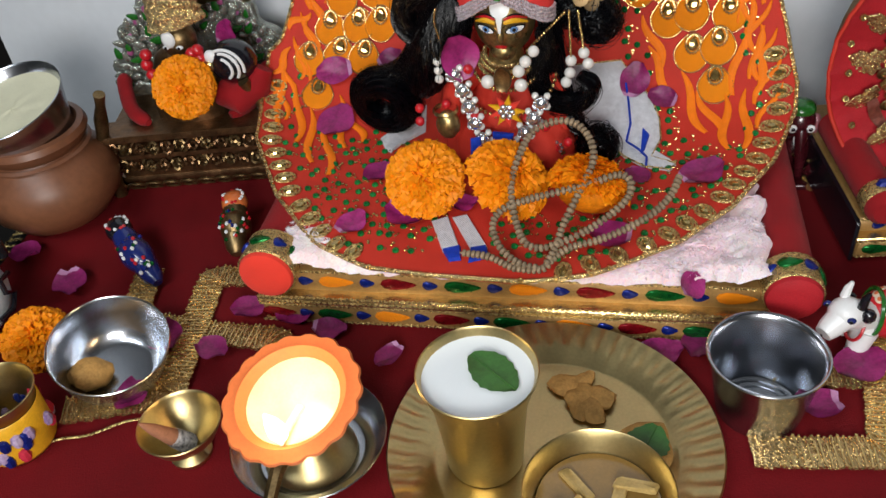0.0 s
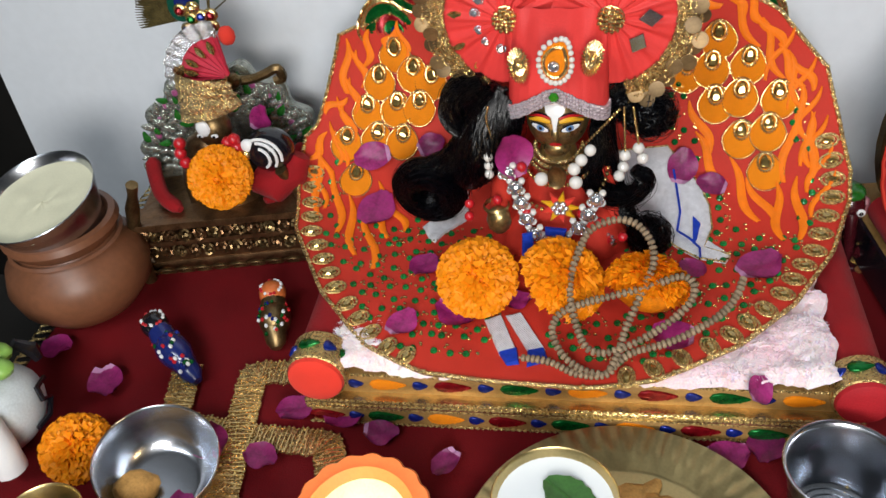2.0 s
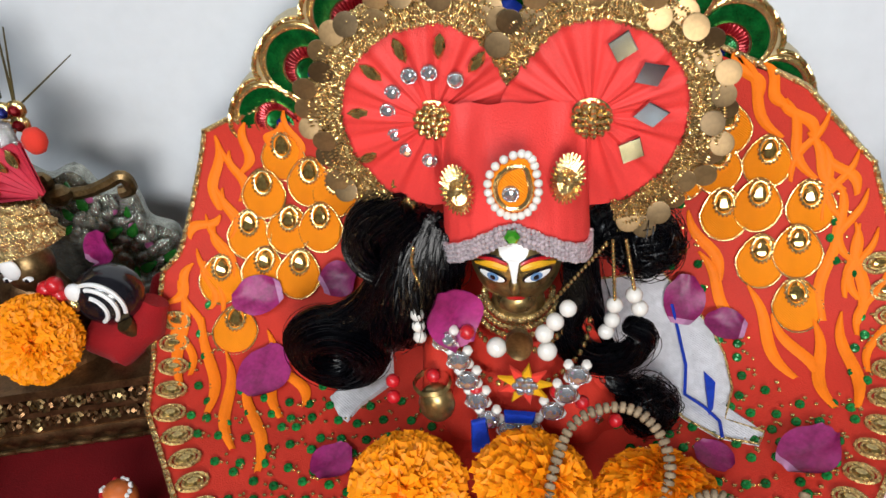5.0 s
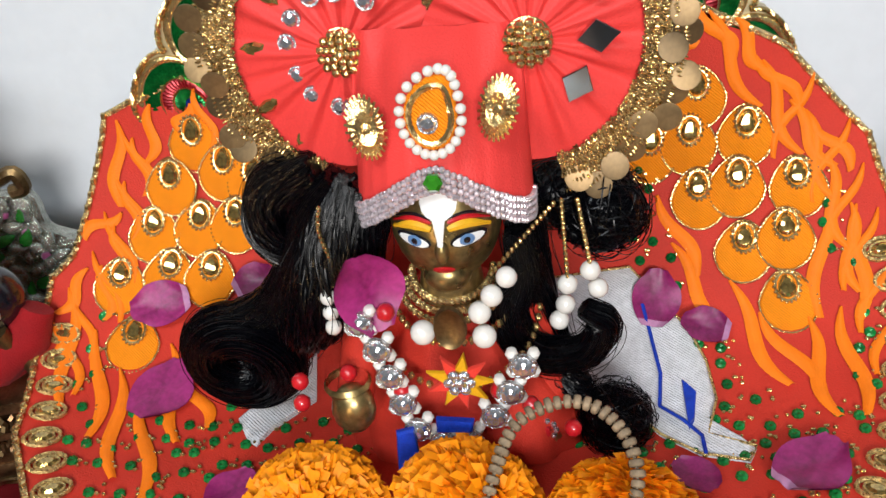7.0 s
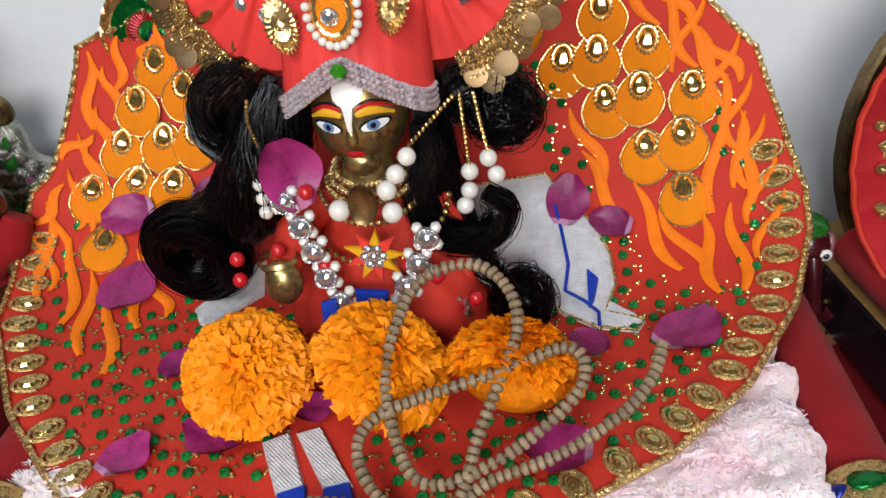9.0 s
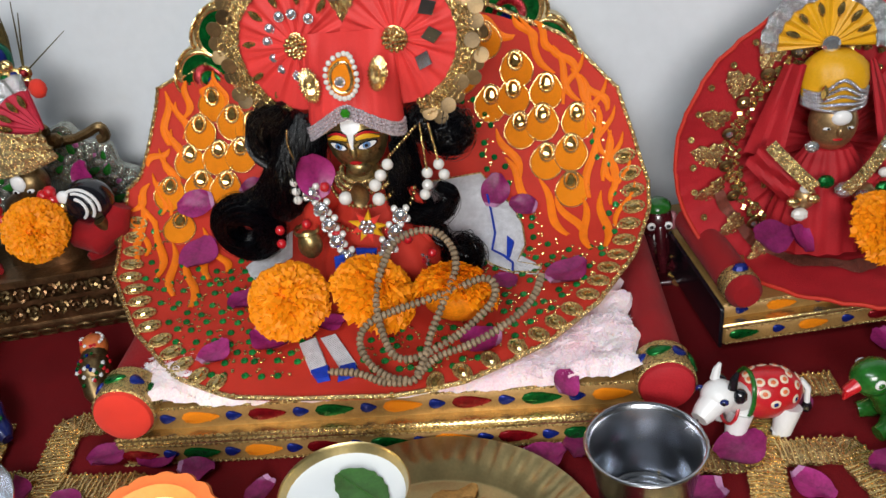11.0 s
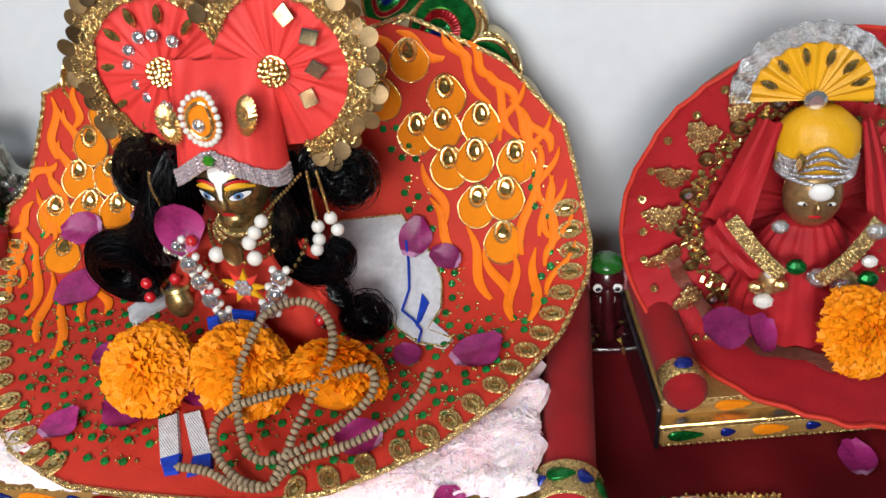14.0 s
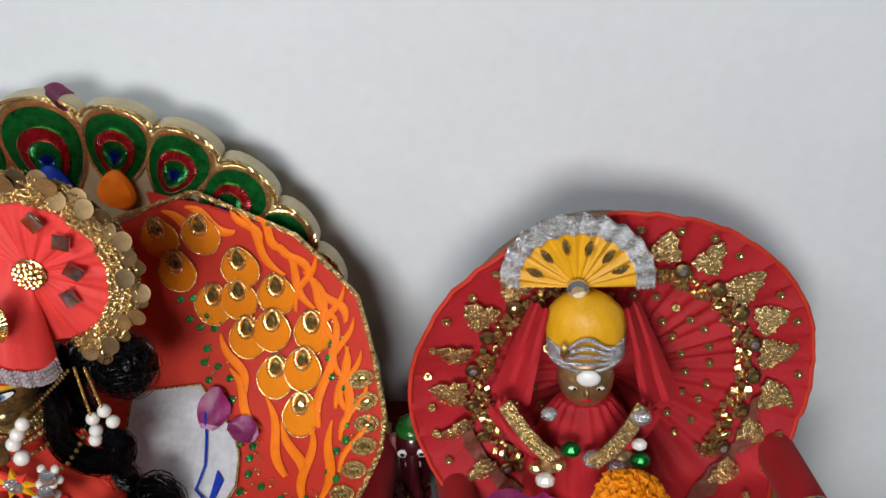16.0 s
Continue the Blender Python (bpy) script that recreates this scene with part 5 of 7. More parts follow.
for z, y in ((0.0105, -0.0922), (0.0228, -0.0922), (0.0375, -0.0847)):
    g = Geo()
    for i in range(64):
        g.ball((-0.115 + 0.23 * i / 63, y, z), (0.0018, 0.001, 0.001), 6)
    part("beaded_edge", g, GOLD_THREAD, low_throne)
for row, (yy, zz, n) in enumerate(((-0.0912, 0.0165, 9), (-0.0842, 0.0325, 8))):
    for i in range(n):
        f = foils[(i + row + 2) % 6]
        part("painted_drop", drops[f], None, low_throne, m=pose(-0.102 + 0.204 * i / (n - 1), yy, zz, 90, 0, 0) @ Matrix.Scale(0.85, 4))
for side in (-1, 1):
    g = Geo().lathe([(0.0, 0.064), (0.009, 0.063), (0.0125, 0.059), (0.013, 0.05), (0.0128, -0.05), (0.0, -0.05)], 20, m=pose(side * 0.104, -0.033, 0.0515, 90, 0, 0))
    b = part("bolster", g, BOLSTER, low_throne, "red plush bolster")
    part("brocade_band", Geo().lathe([(0.0131, 0.055), (0.0137, 0.054), (0.0137, 0.042), (0.0131, 0.041)], 20, m=pose(side * 0.104, -0.033, 0.0515, 90, 0, 0)), GOLD_THREAD, b)
    part("blue_stone", Geo().ball((side * 0.104, -0.081, 0.0655), (0.006, 0.004, 0.004), 8), BLUE_FOIL, b, angle=15)

oval = thing("idol_dress", "round red satin dress with gold leaf garland and sequins", "dress", (TX, TY, 0.0), TT)


def oval_pt(r, a, out=0.0):
    """A point on the round dress, in the throne's axes: r from 0 to 1, a counter-clockwise from its right."""
    x, z = 0.127 * r * math.cos(a), 0.112 + 0.113 * r * math.sin(a)
    step = (a * 18 / PI) % 1.0
    pleat = 0.0024 * math.sin(a * 34) * min(1, r * 1.5) * (1 if r < 0.7 else 0.25) + 0.0016 * math.sin(a * 13 + 1) + 0.004 * (step - 0.5) * max(0.0, (r - 0.7) / 0.3)
    y = -0.008 + 0.12 * (z - 0.118) - 0.045 * max(0, -math.sin(a)) ** 2 * r ** 2 + 0.012 * (1 - r * r) + pleat * 0.8
    lowz = max(z, 0.040 + 0.004 * (1 - r))
    if z < lowz:
        y -= (lowz - z) * 1.2
    return Vector((x, y - out, lowz + 0.35 * out))


g = Geo().grid(lambda i, j: oval_pt(j / 20, 2 * PI * i / 204), 204, 21, wrap_u=True)
g.grid(lambda i, j: oval_pt(j / 20, 2 * PI * i / 204, -0.003), 204, 21, wrap_u=True, flip=True)
part("satin_disc", g, RED_CLOTH, oval, "pleated deep red satin")
g = Geo().tube([oval_pt(1.0, 2 * PI * i / 120, 0.0) for i in range(120)], 0.0016, 6, True)
part("hem", g, RED_SATIN, oval)
leaf = Geo()
pts = []
for i in range(36):
    a = 2 * PI * i / 36
    r = (0.62 + 0.38 * abs(math.cos(1.5 * a))) * (0.90 + 0.10 * math.cos(a * 9)) * (1.25 if math.cos(a) > 0.85 else 1)
    pts.append((0.0118 * r * math.cos(a), 0.0118 * r * math.sin(a)))
leaf.prism(pts, 0.0012, 0.0004, dome=0.0012)
for i in range(22):
    q, w = 0.0022 + 0.0062 * (i % 4) / 3, i * 2.4
    leaf.ball((q * math.cos(w) + 0.001, q * math.sin(w), 0.0018), (0.0012, 0.0009, 0.0008), 5)
LEAF_ORN = make_mesh("lace_leaf", leaf, GOLD_LACE, 15)
SPANGLE = make_mesh("spangle", Geo().lathe([(0.0, 0.0004), (0.0012, 0.0012), (0.0024, 0.0012), (0.0029, 0.0004), (0.003, 0)], 7), GOLD, 15)
rng = random.Random(3)
for i in range(17):
    deg = -48 + 276 * i / 16
    p = oval_pt(0.80 + rng.uniform(-0.012, 0.012), radians(deg), 0.0045)
    part("lace_leaf", LEAF_ORN, None, oval, m=Matrix.Translation(p) @ pose(0, 0, 0, 76 + rng.uniform(-14, 10), -deg + rng.uniform(-10, 10), rng.uniform(-12, 12)) @ Matrix.Scale(rng.uniform(0.88, 1.12), 4))
    p = oval_pt(0.705, radians(deg + 7), 0.0065)
    medal = part("medallion", Geo().lathe([(0, 0.0016), (0.0030, 0.0016), (0.0048, 0.0010), (0.0052, 0)], 12), OLD_BRASS, oval, m=Matrix.Translation(p) @ pose(0, 0, 0, 78, -deg, 0))
    part("clear_stone", Geo().prism([(0.0026 * math.cos(w), 0.0026 * math.sin(w)) for w in [2 * PI * q / 8 for q in range(8)]], 0.0030, 0.0012), AMBER if i % 3 else CRYSTAL, medal, angle=12)
rope = Geo()
for i in range(330):
    deg = -50 + 280 * i / 329
    r = 0.655 + 0.035 * math.sin(i * 2.39) + rng.uniform(-0.012, 0.012)
    p = oval_pt(r, radians(deg), 0.0045 + 0.002 * rng.random())
    h = rng.uniform(0.0013, 0.0024)
    rope.box((-h, -h * 0.8, -h * 0.6), (h, h * 0.8, h * 0.6), 0.0003, m=Matrix.Translation(p) @ pose(0, 0, 0, 70 + rng.uniform(-40, 40), -deg + rng.uniform(-40, 40), rng.uniform(-40, 40)), slot=1 if rng.random() < 0.35 else 0)
part("bead_rope", rope, [GOLD, AMBER], oval, "rope of amber and gold cut beads", angle=10)["kind"] = "stuff"
for r, n, d0 in ((0.92, 26, 3), (0.50, 22, 0), (0.38, 15, 8)):
    for i in range(n):
        deg = -52 + d0 + 284 * i / n
        p = oval_pt(r + rng.uniform(-0.02, 0.02), radians(deg), 0.0022)
        part("spangle", SPANGLE, None, oval, m=Matrix.Translation(p) @ pose(0, 0, 0, 78 + rng.uniform(-14, 14), rng.uniform(-14, 14), 0))
NET = mat("brown_net", (0.28, 0.07, 0.045), 0.5, 0.2, dark=0.5, scale=300, fine=1400, bump=0.8, thread=300)
g = Geo().grid(lambda i, j: oval_pt(0.74 + 0.06 * j / 4 + 0.012 * math.sin(i * 0.55) * j / 4, radians(196 + 148 * i / 80), 0.005 + 0.0012 * math.sin(i * 1.1)), 81, 5)
g.grid(lambda i, j: oval_pt(0.74 + 0.06 * j / 4 + 0.012 * math.sin(i * 0.55) * j / 4, radians(196 + 148 * i / 80), 0.0042 + 0.0012 * math.sin(i * 1.1)), 81, 5, flip=True)
part("net_lace", g, NET, oval, "gathered brown net lace")

# its idol: one plain brass shape
g = Geo()
ix, iy = 0.271, 0.562
g.ball((ix, iy, 0.1445), (0.0165, 0.0155, 0.0205), 20)
g.lathe([(0.038, 0.05), (0.036, 0.075), (0.028, 0.099), (0.023, 0.114), (0.015, 0.126), (0.0, 0.129)], 96, wave=lambda a, j: 1 + 0.05 * math.sin(a * 17 + j * 0.6), m=Matrix.Translation((ix, iy + 0.002, 0)) @ Matrix.Diagonal((1, 0.7, 1, 1)), slot=1)
g.ball((ix + 0.001, iy - 0.0145, 0.1535), (0.0068, 0.003, 0.0055), 14, slot=2)
g.ball((ix, iy - 0.0155, 0.1435), (0.002, 0.003, 0.004), 10)
for side in (-1, 1):
    g.ball((ix + side * 0.0068, iy - 0.0132, 0.1455), (0.0036, 0.0014, 0.0012), 10, slot=2)
    g.ball((ix + side * 0.0068, iy - 0.0141, 0.1455), (0.0013, 0.0008, 0.0010), 8, slot=3)
    g.ball((ix + side * 0.020, iy - 0.022, 0.098), (0.008, 0.008, 0.009), 12)
g.ball((ix, iy - 0.0135, 0.1375), (0.004, 0.0022, 0.0012), 10, slot=4)
thing("idol", "small brass idol with white forehead mark and painted eyes", "statue", geo=g, mats=[mat("warm_brass", (0.58, 0.38, 0.18), 0.33, 0.75, dark=0.5, scale=80), RED_CLOTH, WHITE, BLACK, RED_PAINT])
shawl = thing("shawl", "red satin shawl with gold border over the small idol", "shawl", (ix, 0.545, 0.07))
for side in (-1, 1):
    top = Vector((ix - 0.046, 0.548, 0.139)) if side < 0 else Vector((ix + 0.031, 0.544, 0.142))
    low = Vector((ix - 0.018, 0.533, 0.112)) if side < 0 else Vector((ix + 0.003, 0.534, 0.108))
    out = Vector((side * 0.012, 0.012, -0.022))
    g = Geo().grid(lambda i, j: top.lerp(low, i / 12) + out * (j / 8) + Vector((0, -0.005 * math.sin(PI * i / 12) - 0.0022 * math.sin(j * 1.7 + i * 0.4), 0)), 13, 9, flip=side > 0)
    g.grid(lambda i, j: top.lerp(low, i / 12) + out * (j / 8) + Vector((0, 0.0015 - 0.005 * math.sin(PI * i / 12) - 0.0022 * math.sin(j * 1.7 + i * 0.4), 0)), 13, 9, flip=side < 0)
    part("lapel", g, RED_CLOTH, shawl, in_world=True)
    across = (low - top).cross(Vector((0, 1, 0))).normalized()
    g = Geo().grid(lambda i, j: top.lerp(low, i / 40) + across * 0.0045 * (j - 2) / 2 + Vector((0, -0.0075 - 0.005 * math.sin(PI * i / 40) + 0.0007 * math.sin(i * 2.3 + j * 1.9), 0)), 41, 5)
    g.grid(lambda i, j: top.lerp(low, i / 40) + across * 0.0045 * (j - 2) / 2 + Vector((0, -0.0060 - 0.005 * math.sin(PI * i / 40), 0)), 41, 5, flip=True)
    part("gold_border", g, GOLD_LACE, shawl, in_world=True, angle=12)
for side in (-1, 1):
    def veil_pt(i, j, back):
        k, w = i / 16, j / 10
        x = ix + side * (0.0205 + 0.012 * k + (0.010 + 0.014 * k) * w)
        return x, 0.566 - 0.010 * k + 0.016 * w + 0.0018 * math.sin(w * 13 + k * 2) + back, 0.186 - 0.062 * k - 0.004 * w
    g = Geo().grid(lambda i, j: veil_pt(i, j, 0.0), 17, 11, flip=side > 0)
    g.grid(lambda i, j: veil_pt(i, j, 0.0012), 17, 11, flip=side < 0)
    part("veil", g, RED_CLOTH, shawl, "red satin veil falling beside the head", in_world=True)
beads = thing("bangle_set", "silver, green and pearl bangles and beads on the small idol", "bangles", (ix, 0.535, 0.09))
for k, (x, z, f, r) in enumerate(((0.249, 0.108, PEARL, 0.004), (0.242, 0.098, GOLD, 0.005), (0.255, 0.100, GOLD, 0.005), (0.262, 0.113, GREEN_FOIL, 0.006), (0.275, 0.106, SILVER_LACE, 0.007),
                                  (0.300, 0.118, PEARL, 0.0045), (0.301, 0.106, GREEN_FOIL, 0.006), (0.288, 0.100, SILVER_LACE, 0.006), (0.247, 0.088, PEARL, 0.006), (0.300, 0.138, SILVER_LACE, 0.006), (0.250, 0.140, SILVER_LACE, 0.005))):
    part("bead", Geo().ball((x, 0.533, z), (r, r * 0.8, r * 0.8), 10), f, beads, in_world=True, angle=20)

tur2 = thing("turban", "yellow satin turban with silver lace fan and round gem", "turban", (ix, 0.57, 0.165))
FX, FZ, FYY = 0.2665, 0.196, 0.578


def fan2(r, a, out=0.0):
    return Vector((FX + 1.05 * r * math.cos(a), FYY - 0.002 + 0.009 * (r / 0.04) ** 1.2 + 0.0016 * math.sin(a * 22) * r / 0.03 - out, FZ + r * math.sin(a)))


A0, A1 = radians(-8), radians(188)
for nm, r0, r1, f, o in (("yellow_fan", 0.002, 0.0325, YELLOW, 0.0), ("silver_lace", 0.031, 0.0415, SILVER_LACE, 0.0012)):
    g = Geo().grid(lambda i, j: fan2(r0 + (r1 - r0) * j / 6 + (0.0006 * math.sin(i * 1.9) if j == 6 else 0), A0 + (A1 - A0) * i / 80, o), 81, 7)
    g.grid(lambda i, j: fan2(r0 + (r1 - r0) * j / 6, A0 + (A1 - A0) * i / 80, o - 0.002), 81, 7, flip=True)
    ob = part(nm, g, f, tur2, in_world=True)
    if f is SILVER_LACE:
        g = Geo()
        for q in range(4):
            for i in range(64):
                g.ball(fan2(0.0325 + 0.0027 * q, A0 + (A1 - A0) * (i + 0.5 * (q % 2)) / 64, 0.0025), (0.0013, 0.0006, 0.0008), 5)
        part("silver_beading", g, SILVER_LACE, ob, in_world=True, angle=10)
g = Geo().lathe([(0.0200, 0.158), (0.0212, 0.165), (0.0215, 0.175), (0.0200, 0.184), (0.0160, 0.189), (0.011, 0.1930), (0, 0.194)], 60, wave=lambda a, j: 1 + 0.030 * abs(math.sin(a * 4 + j * 0.55)) + 0.035 * math.sin(a * 2 + j * 0.9) + 0.012 * math.sin(a * 17 + j), m=Matrix.Translation((ix, iy + 0.008, 0)) @ Matrix.Diagonal((1.0, 0.85, 1, 1)))
part("wrap", g, YELLOW, tur2, "yellow satin wrap", in_world=True)
g = Geo()
for j in range(5):
    for i in range(34):
        a = PI + PI * i / 33
        g.ball((ix + 0.0208 * math.cos(a), iy + 0.006 + 0.0195 * math.sin(a), 0.1585 + 0.0026 * j + 0.005 * math.exp(-((i - 16.5) / 5) ** 2) + 0.003 * (j - 2) * math.exp(-((i - 16.5) / 5) ** 2)), (0.0017, 0.0014, 0.0015), 6)
part("silver_band", g, SILVER_LACE, tur2, in_world=True, angle=10)
gem = part("round_gem", Geo().prism([(0.0062 * math.cos(a), 0.0062 * math.sin(a)) for a in [2 * PI * i / 12 for i in range(12)]], 0.004, 0.0022, m=pose(FX, FYY - 0.006, FZ + 0.002, 90, 0, 0)), CRYSTAL, tur2, "faceted clear gem", in_world=True, angle=12)
for k in range(6):
    a = radians(20 + 28 * k)
    part("amber_leaf", LEAF_GEM, None, tur2, m=Matrix.Translation(fan2(0.024, a, 0.001)) @ pose(0, 0, 0, 80, 90 - math.degrees(a), 0) @ Matrix.Scale(0.9, 4), in_world=True)
part("amber_leaf", LEAF_GEM, None, tur2, m=pose(ix - 0.012, iy - 0.0135, 0.172, 90, 0, -35), in_world=True)
marigold((0.294, 0.507, 0.089), 55, 5, 40, 1.0, 1, "fresh orange marigold bloom on the round red dress")
for k, (x, z) in enumerate(((0.225, 0.081), (0.244, 0.076))):
    petal(pose(x, 0.517, z, 40, 10 - 20 * k, 20 + 60 * k), k + 2, "pale magenta rose petal on the round red dress")

# ---- dark cow-faced figurine between the thrones ----
g = Geo()
g.ball((0, 0, 0.022), (0.015, 0.018, 0.024), 16, slot=0)
g.ball((0, -0.008, 0.052), (0.0125, 0.013, 0.0165), 18, slot=0)
g.ball((0, -0.006, 0.064), (0.0115, 0.012, 0.007), 16, slot=1)
g.tube([(0, -0.019, 0.052), (0, -0.024, 0.042), (0.001, -0.026, 0.028), (0.002, -0.025, 0.014)], [0.005, 0.0045, 0.004, 0.0035], 10, slot=0)
g.ball((0, -0.0205, 0.044), (0.0055, 0.003, 0.006), 10, slot=2)
for side in (-1, 1):
    g.ball((side * 0.013, -0.006, 0.050), (0.004, 0.005, 0.009), 10, slot=3)
    g.ball((side * 0.0065, -0.0195, 0.053), (0.0036, 0.0016, 0.0036), 10, slot=2)
    g.ball((side * 0.0065, -0.0208, 0.053), (0.0018, 0.001, 0.0018), 8, slot=4)
    g.tube([(side * 0.012, -0.004, 0.03), (side * 0.016, -0.016, 0.02), (side * 0.010, -0.024, 0.014)], 0.005, 8, slot=0)
    g.tube([(side * 0.011, -0.015, 0.004), (side * 0.016, -0.022, 0.004), (side * 0.013, -0.028, 0.004)], 0.004, 8, slot=5)
for i in range(9):
    g.ball((0.012 * math.sin(i * 2.4), -0.018 - 0.002 * (i % 2), 0.012 + 0.004 * (i % 5)), 0.0014, 6, slot=5)
g.box((-0.018, -0.026, 0.0), (0.018, 0.016, 0.004), 0.001, slot=0)
thing("elephant_figurine", "small dark maroon elephant figurine with green cap", "figurine", (0.156, 0.606, 0.0), 4, geo=g,
      mats=[mat("maroon_glaze", (0.06, 0.006, 0.010), 0.25, dark=0.5, coat=0.5), GREEN_PAINT, WHITE, mat("rose_glaze", (0.35, 0.12, 0.14), 0.35), BLACK, GOLD])

# ---- the brass throne with its small idol ----
LX, LY, LT = -0.350, 0.580, 13.0
brass_throne = thing("throne", "small antique brass throne with carved front and glittered back", "throne", (LX, LY, 0), LT)
DARK_BRASS = mat("tarnished_brass", (0.24, 0.13, 0.06), 0.34, 0.85, dark=0.4, scale=120, fine=700, bump=1.0)
part("seat", Geo().box((-0.078, -0.028, 0.010), (0.078, 0.04, 0.057), 0.003), DARK_BRASS, brass_throne)
part("foot_moulding", Geo().box((-0.083, -0.030, 0.0), (0.083, 0.044, 0.010), 0.003), DARK_BRASS, brass_throne)
part("rail", Geo().box((-0.080, -0.048, 0.057), (0.080, -0.020, 0.063), 0.002), DARK_BRASS, brass_throne)
part("rail", Geo().box((-0.080, -0.040, 0.035), (0.080, -0.024, 0.039), 0.0015), DARK_BRASS, brass_throne)
rng = random.Random(8)
for row, zz in enumerate((0.023, 0.047)):
    for i in range(13):
        g = Geo()
        x = -0.072 + 0.012 * i
        pts = []
        for k in range(18):
            a = k * 0.55
            r = 0.0062 * (1 - k / 22)
            pts.append((x + r * math.cos(a + i), (-0.031, -0.041)[row] - 0.0016 * (k % 2) - 0.16 * r * math.sin(a + i), zz + 1.25 * r * math.sin(a + i)))
        g.tube(pts, 0.0017, 5)
        part("scroll", g, DARK_BRASS if (i + row) % 2 else OLD_BRASS, brass_throne)
for i in range(11):
    x = -0.08 + 0.016 * i
    g = Geo().tube([(x + 0.0078 * math.cos(a), -0.037 - 0.005 * math.sin(a), 0.005 + 0.0058 * math.sin(a)) for a in [2 * PI * k / 16 for k in range(16)]], 0.0013, 6, True)
    part("brass_loop", g, OLD_BRASS, brass_throne)
for side in (-1, 1):
    g = Geo().tube([(side * 0.080, -0.040, 0.0), (side * 0.078, -0.042, 0.05), (side * 0.070, -0.044, 0.080), (side * 0.064, -0.048, 0.095), (side * 0.060, -0.051, 0.107)], [0.006, 0.005, 0.006, 0.004, 0.005], 10)
    part("arm_post", g, OLD_BRASS, brass_throne)
    g = Geo().tube(bend([(side * 0.066, 0.020, 0.086), (side * 0.062, 0.004, 0.078), (side * 0.053, -0.016, 0.070), (side * 0.036, -0.032, 0.066)], 14), [0.004] + [0.0065] * 11 + [0.006, 0.003], 12)
    part("red_pad", g, BOLSTER, brass_throne, "red plush pad")
out = []
for i in range(60):
    a = PI * i / 59
    k = 1 + 0.055 * math.cos(a * 15)
    out.append((0.080 * k * math.cos(a), 0.068 + 0.090 * k * math.sin(a) * (1 - 0.1 * abs(math.cos(a)))))
out += [(-0.070, 0.03), (0.070, 0.03)]
g = Geo().prism(out, 0.010, 0.003, m=pose(0, 0.040, 0, 84, 0, 0))
bk = part("backrest", g, GLITTER, brass_throne, "glittered green and silver resin back")
LEAFLET = make_mesh("glitter_leaf", Geo().prism([(0.0070 * math.cos(a), 0.0030 * math.sin(a) * (1.2 - 0.6 * math.cos(a))) for a in [2 * PI * i / 10 for i in range(10)]], 0.0035, 0.0015, dome=0.001), GLITTER, 30)
LEAFLET_G = make_mesh("green_leaf", Geo().prism([(0.0070 * math.cos(a), 0.0030 * math.sin(a) * (1.2 - 0.6 * math.cos(a))) for a in [2 * PI * i / 10 for i in range(10)]], 0.0035, 0.0015, dome=0.001), GREEN_PAINT, 30)
for i in range(26):
    a = PI * (0.02 + 0.96 * i / 25)
    for r in (0.62, 0.74, 0.85, 0.94):
        x, z = 0.080 * r * math.cos(a), 0.068 + 0.090 * r * math.sin(a)
        part("glitter_leaf", LEAFLET_G if (i * 3 + int(r * 100)) % 4 == 0 else LEAFLET, None, bk,
             m=pose(x, 0.028 + 0.1 * (z - 0.07), z, 84, -math.degrees(a) + rng.uniform(-60, 60), 0) @ Matrix.Scale(rng.uniform(0.55, 0.95), 4))
PINK_DOT = make_mesh("pink_stud", Geo().ball((0, 0, 0), (0.003, 0.002, 0.003), 8), mat("pink_glitter", (0.5, 0.12, 0.3), 0.3, 0.4))
for i in range(12):
    a = PI * (0.1 + 0.8 * i / 11)
    part("pink_stud", PINK_DOT, None, bk, m=pose(0.062 * math.cos(a), 0.034, 0.078 + 0.074 * math.sin(a), 0, 0, 0))
g = Geo().tube(bend([(0.014, 0.035, 0.146), (0.032, 0.035, 0.145), (0.046, 0.034, 0.149), (0.057, 0.034, 0.153), (0.060, 0.034, 0.144), (0.053, 0.034, 0.142)], 24), 0.0042, 8)
part("curl_finial", g, OLD_BRASS, bk)
g = Geo()
for k, (x, z, r) in enumerate(((0.0, 0.165, 0.010), (0.010, 0.158, 0.009), (0.002, 0.152, 0.012), (0.018, 0.148, 0.009))):
    g.ball((x, 0.030, z), (r, 0.006, r * 0.8), 10)
part("crest", g, OLD_BRASS, bk, angle=25)

g = Geo()
g.lathe([(0.034, 0.058), (0.034, 0.08), (0.028, 0.100), (0.020, 0.117), (0.010, 0.123), (0, 0.125)], 22, m=Matrix.Translation((-0.350, 0.572, 0)) @ Matrix.Diagonal((1, 0.7, 1, 1)), slot=1)
g.ball((-0.340, 0.566, 0.132), (0.015, 0.014, 0.017), 18)
g.ball((-0.342, 0.553, 0.138), (0.0062, 0.0025, 0.0075), 12, slot=2)
for side in (-1, 1):
    g.ball((-0.340 + side * 0.006, 0.5535, 0.131), (0.0034, 0.002, 0.0018), 10, slot=2)
    g.ball((-0.340 + side * 0.006, 0.5518, 0.131), (0.0014, 0.001, 0.0013), 8, slot=3)
thing("idol", "tiny brass idol with a white forehead mark", "statue", geo=g, mats=[OLD_BRASS, DARK_BRASS, WHITE, BLACK])
beadset = thing("bead_garland", "red and brown bead garland round the tiny idol", "garland", (-0.335, 0.55, 0.11))
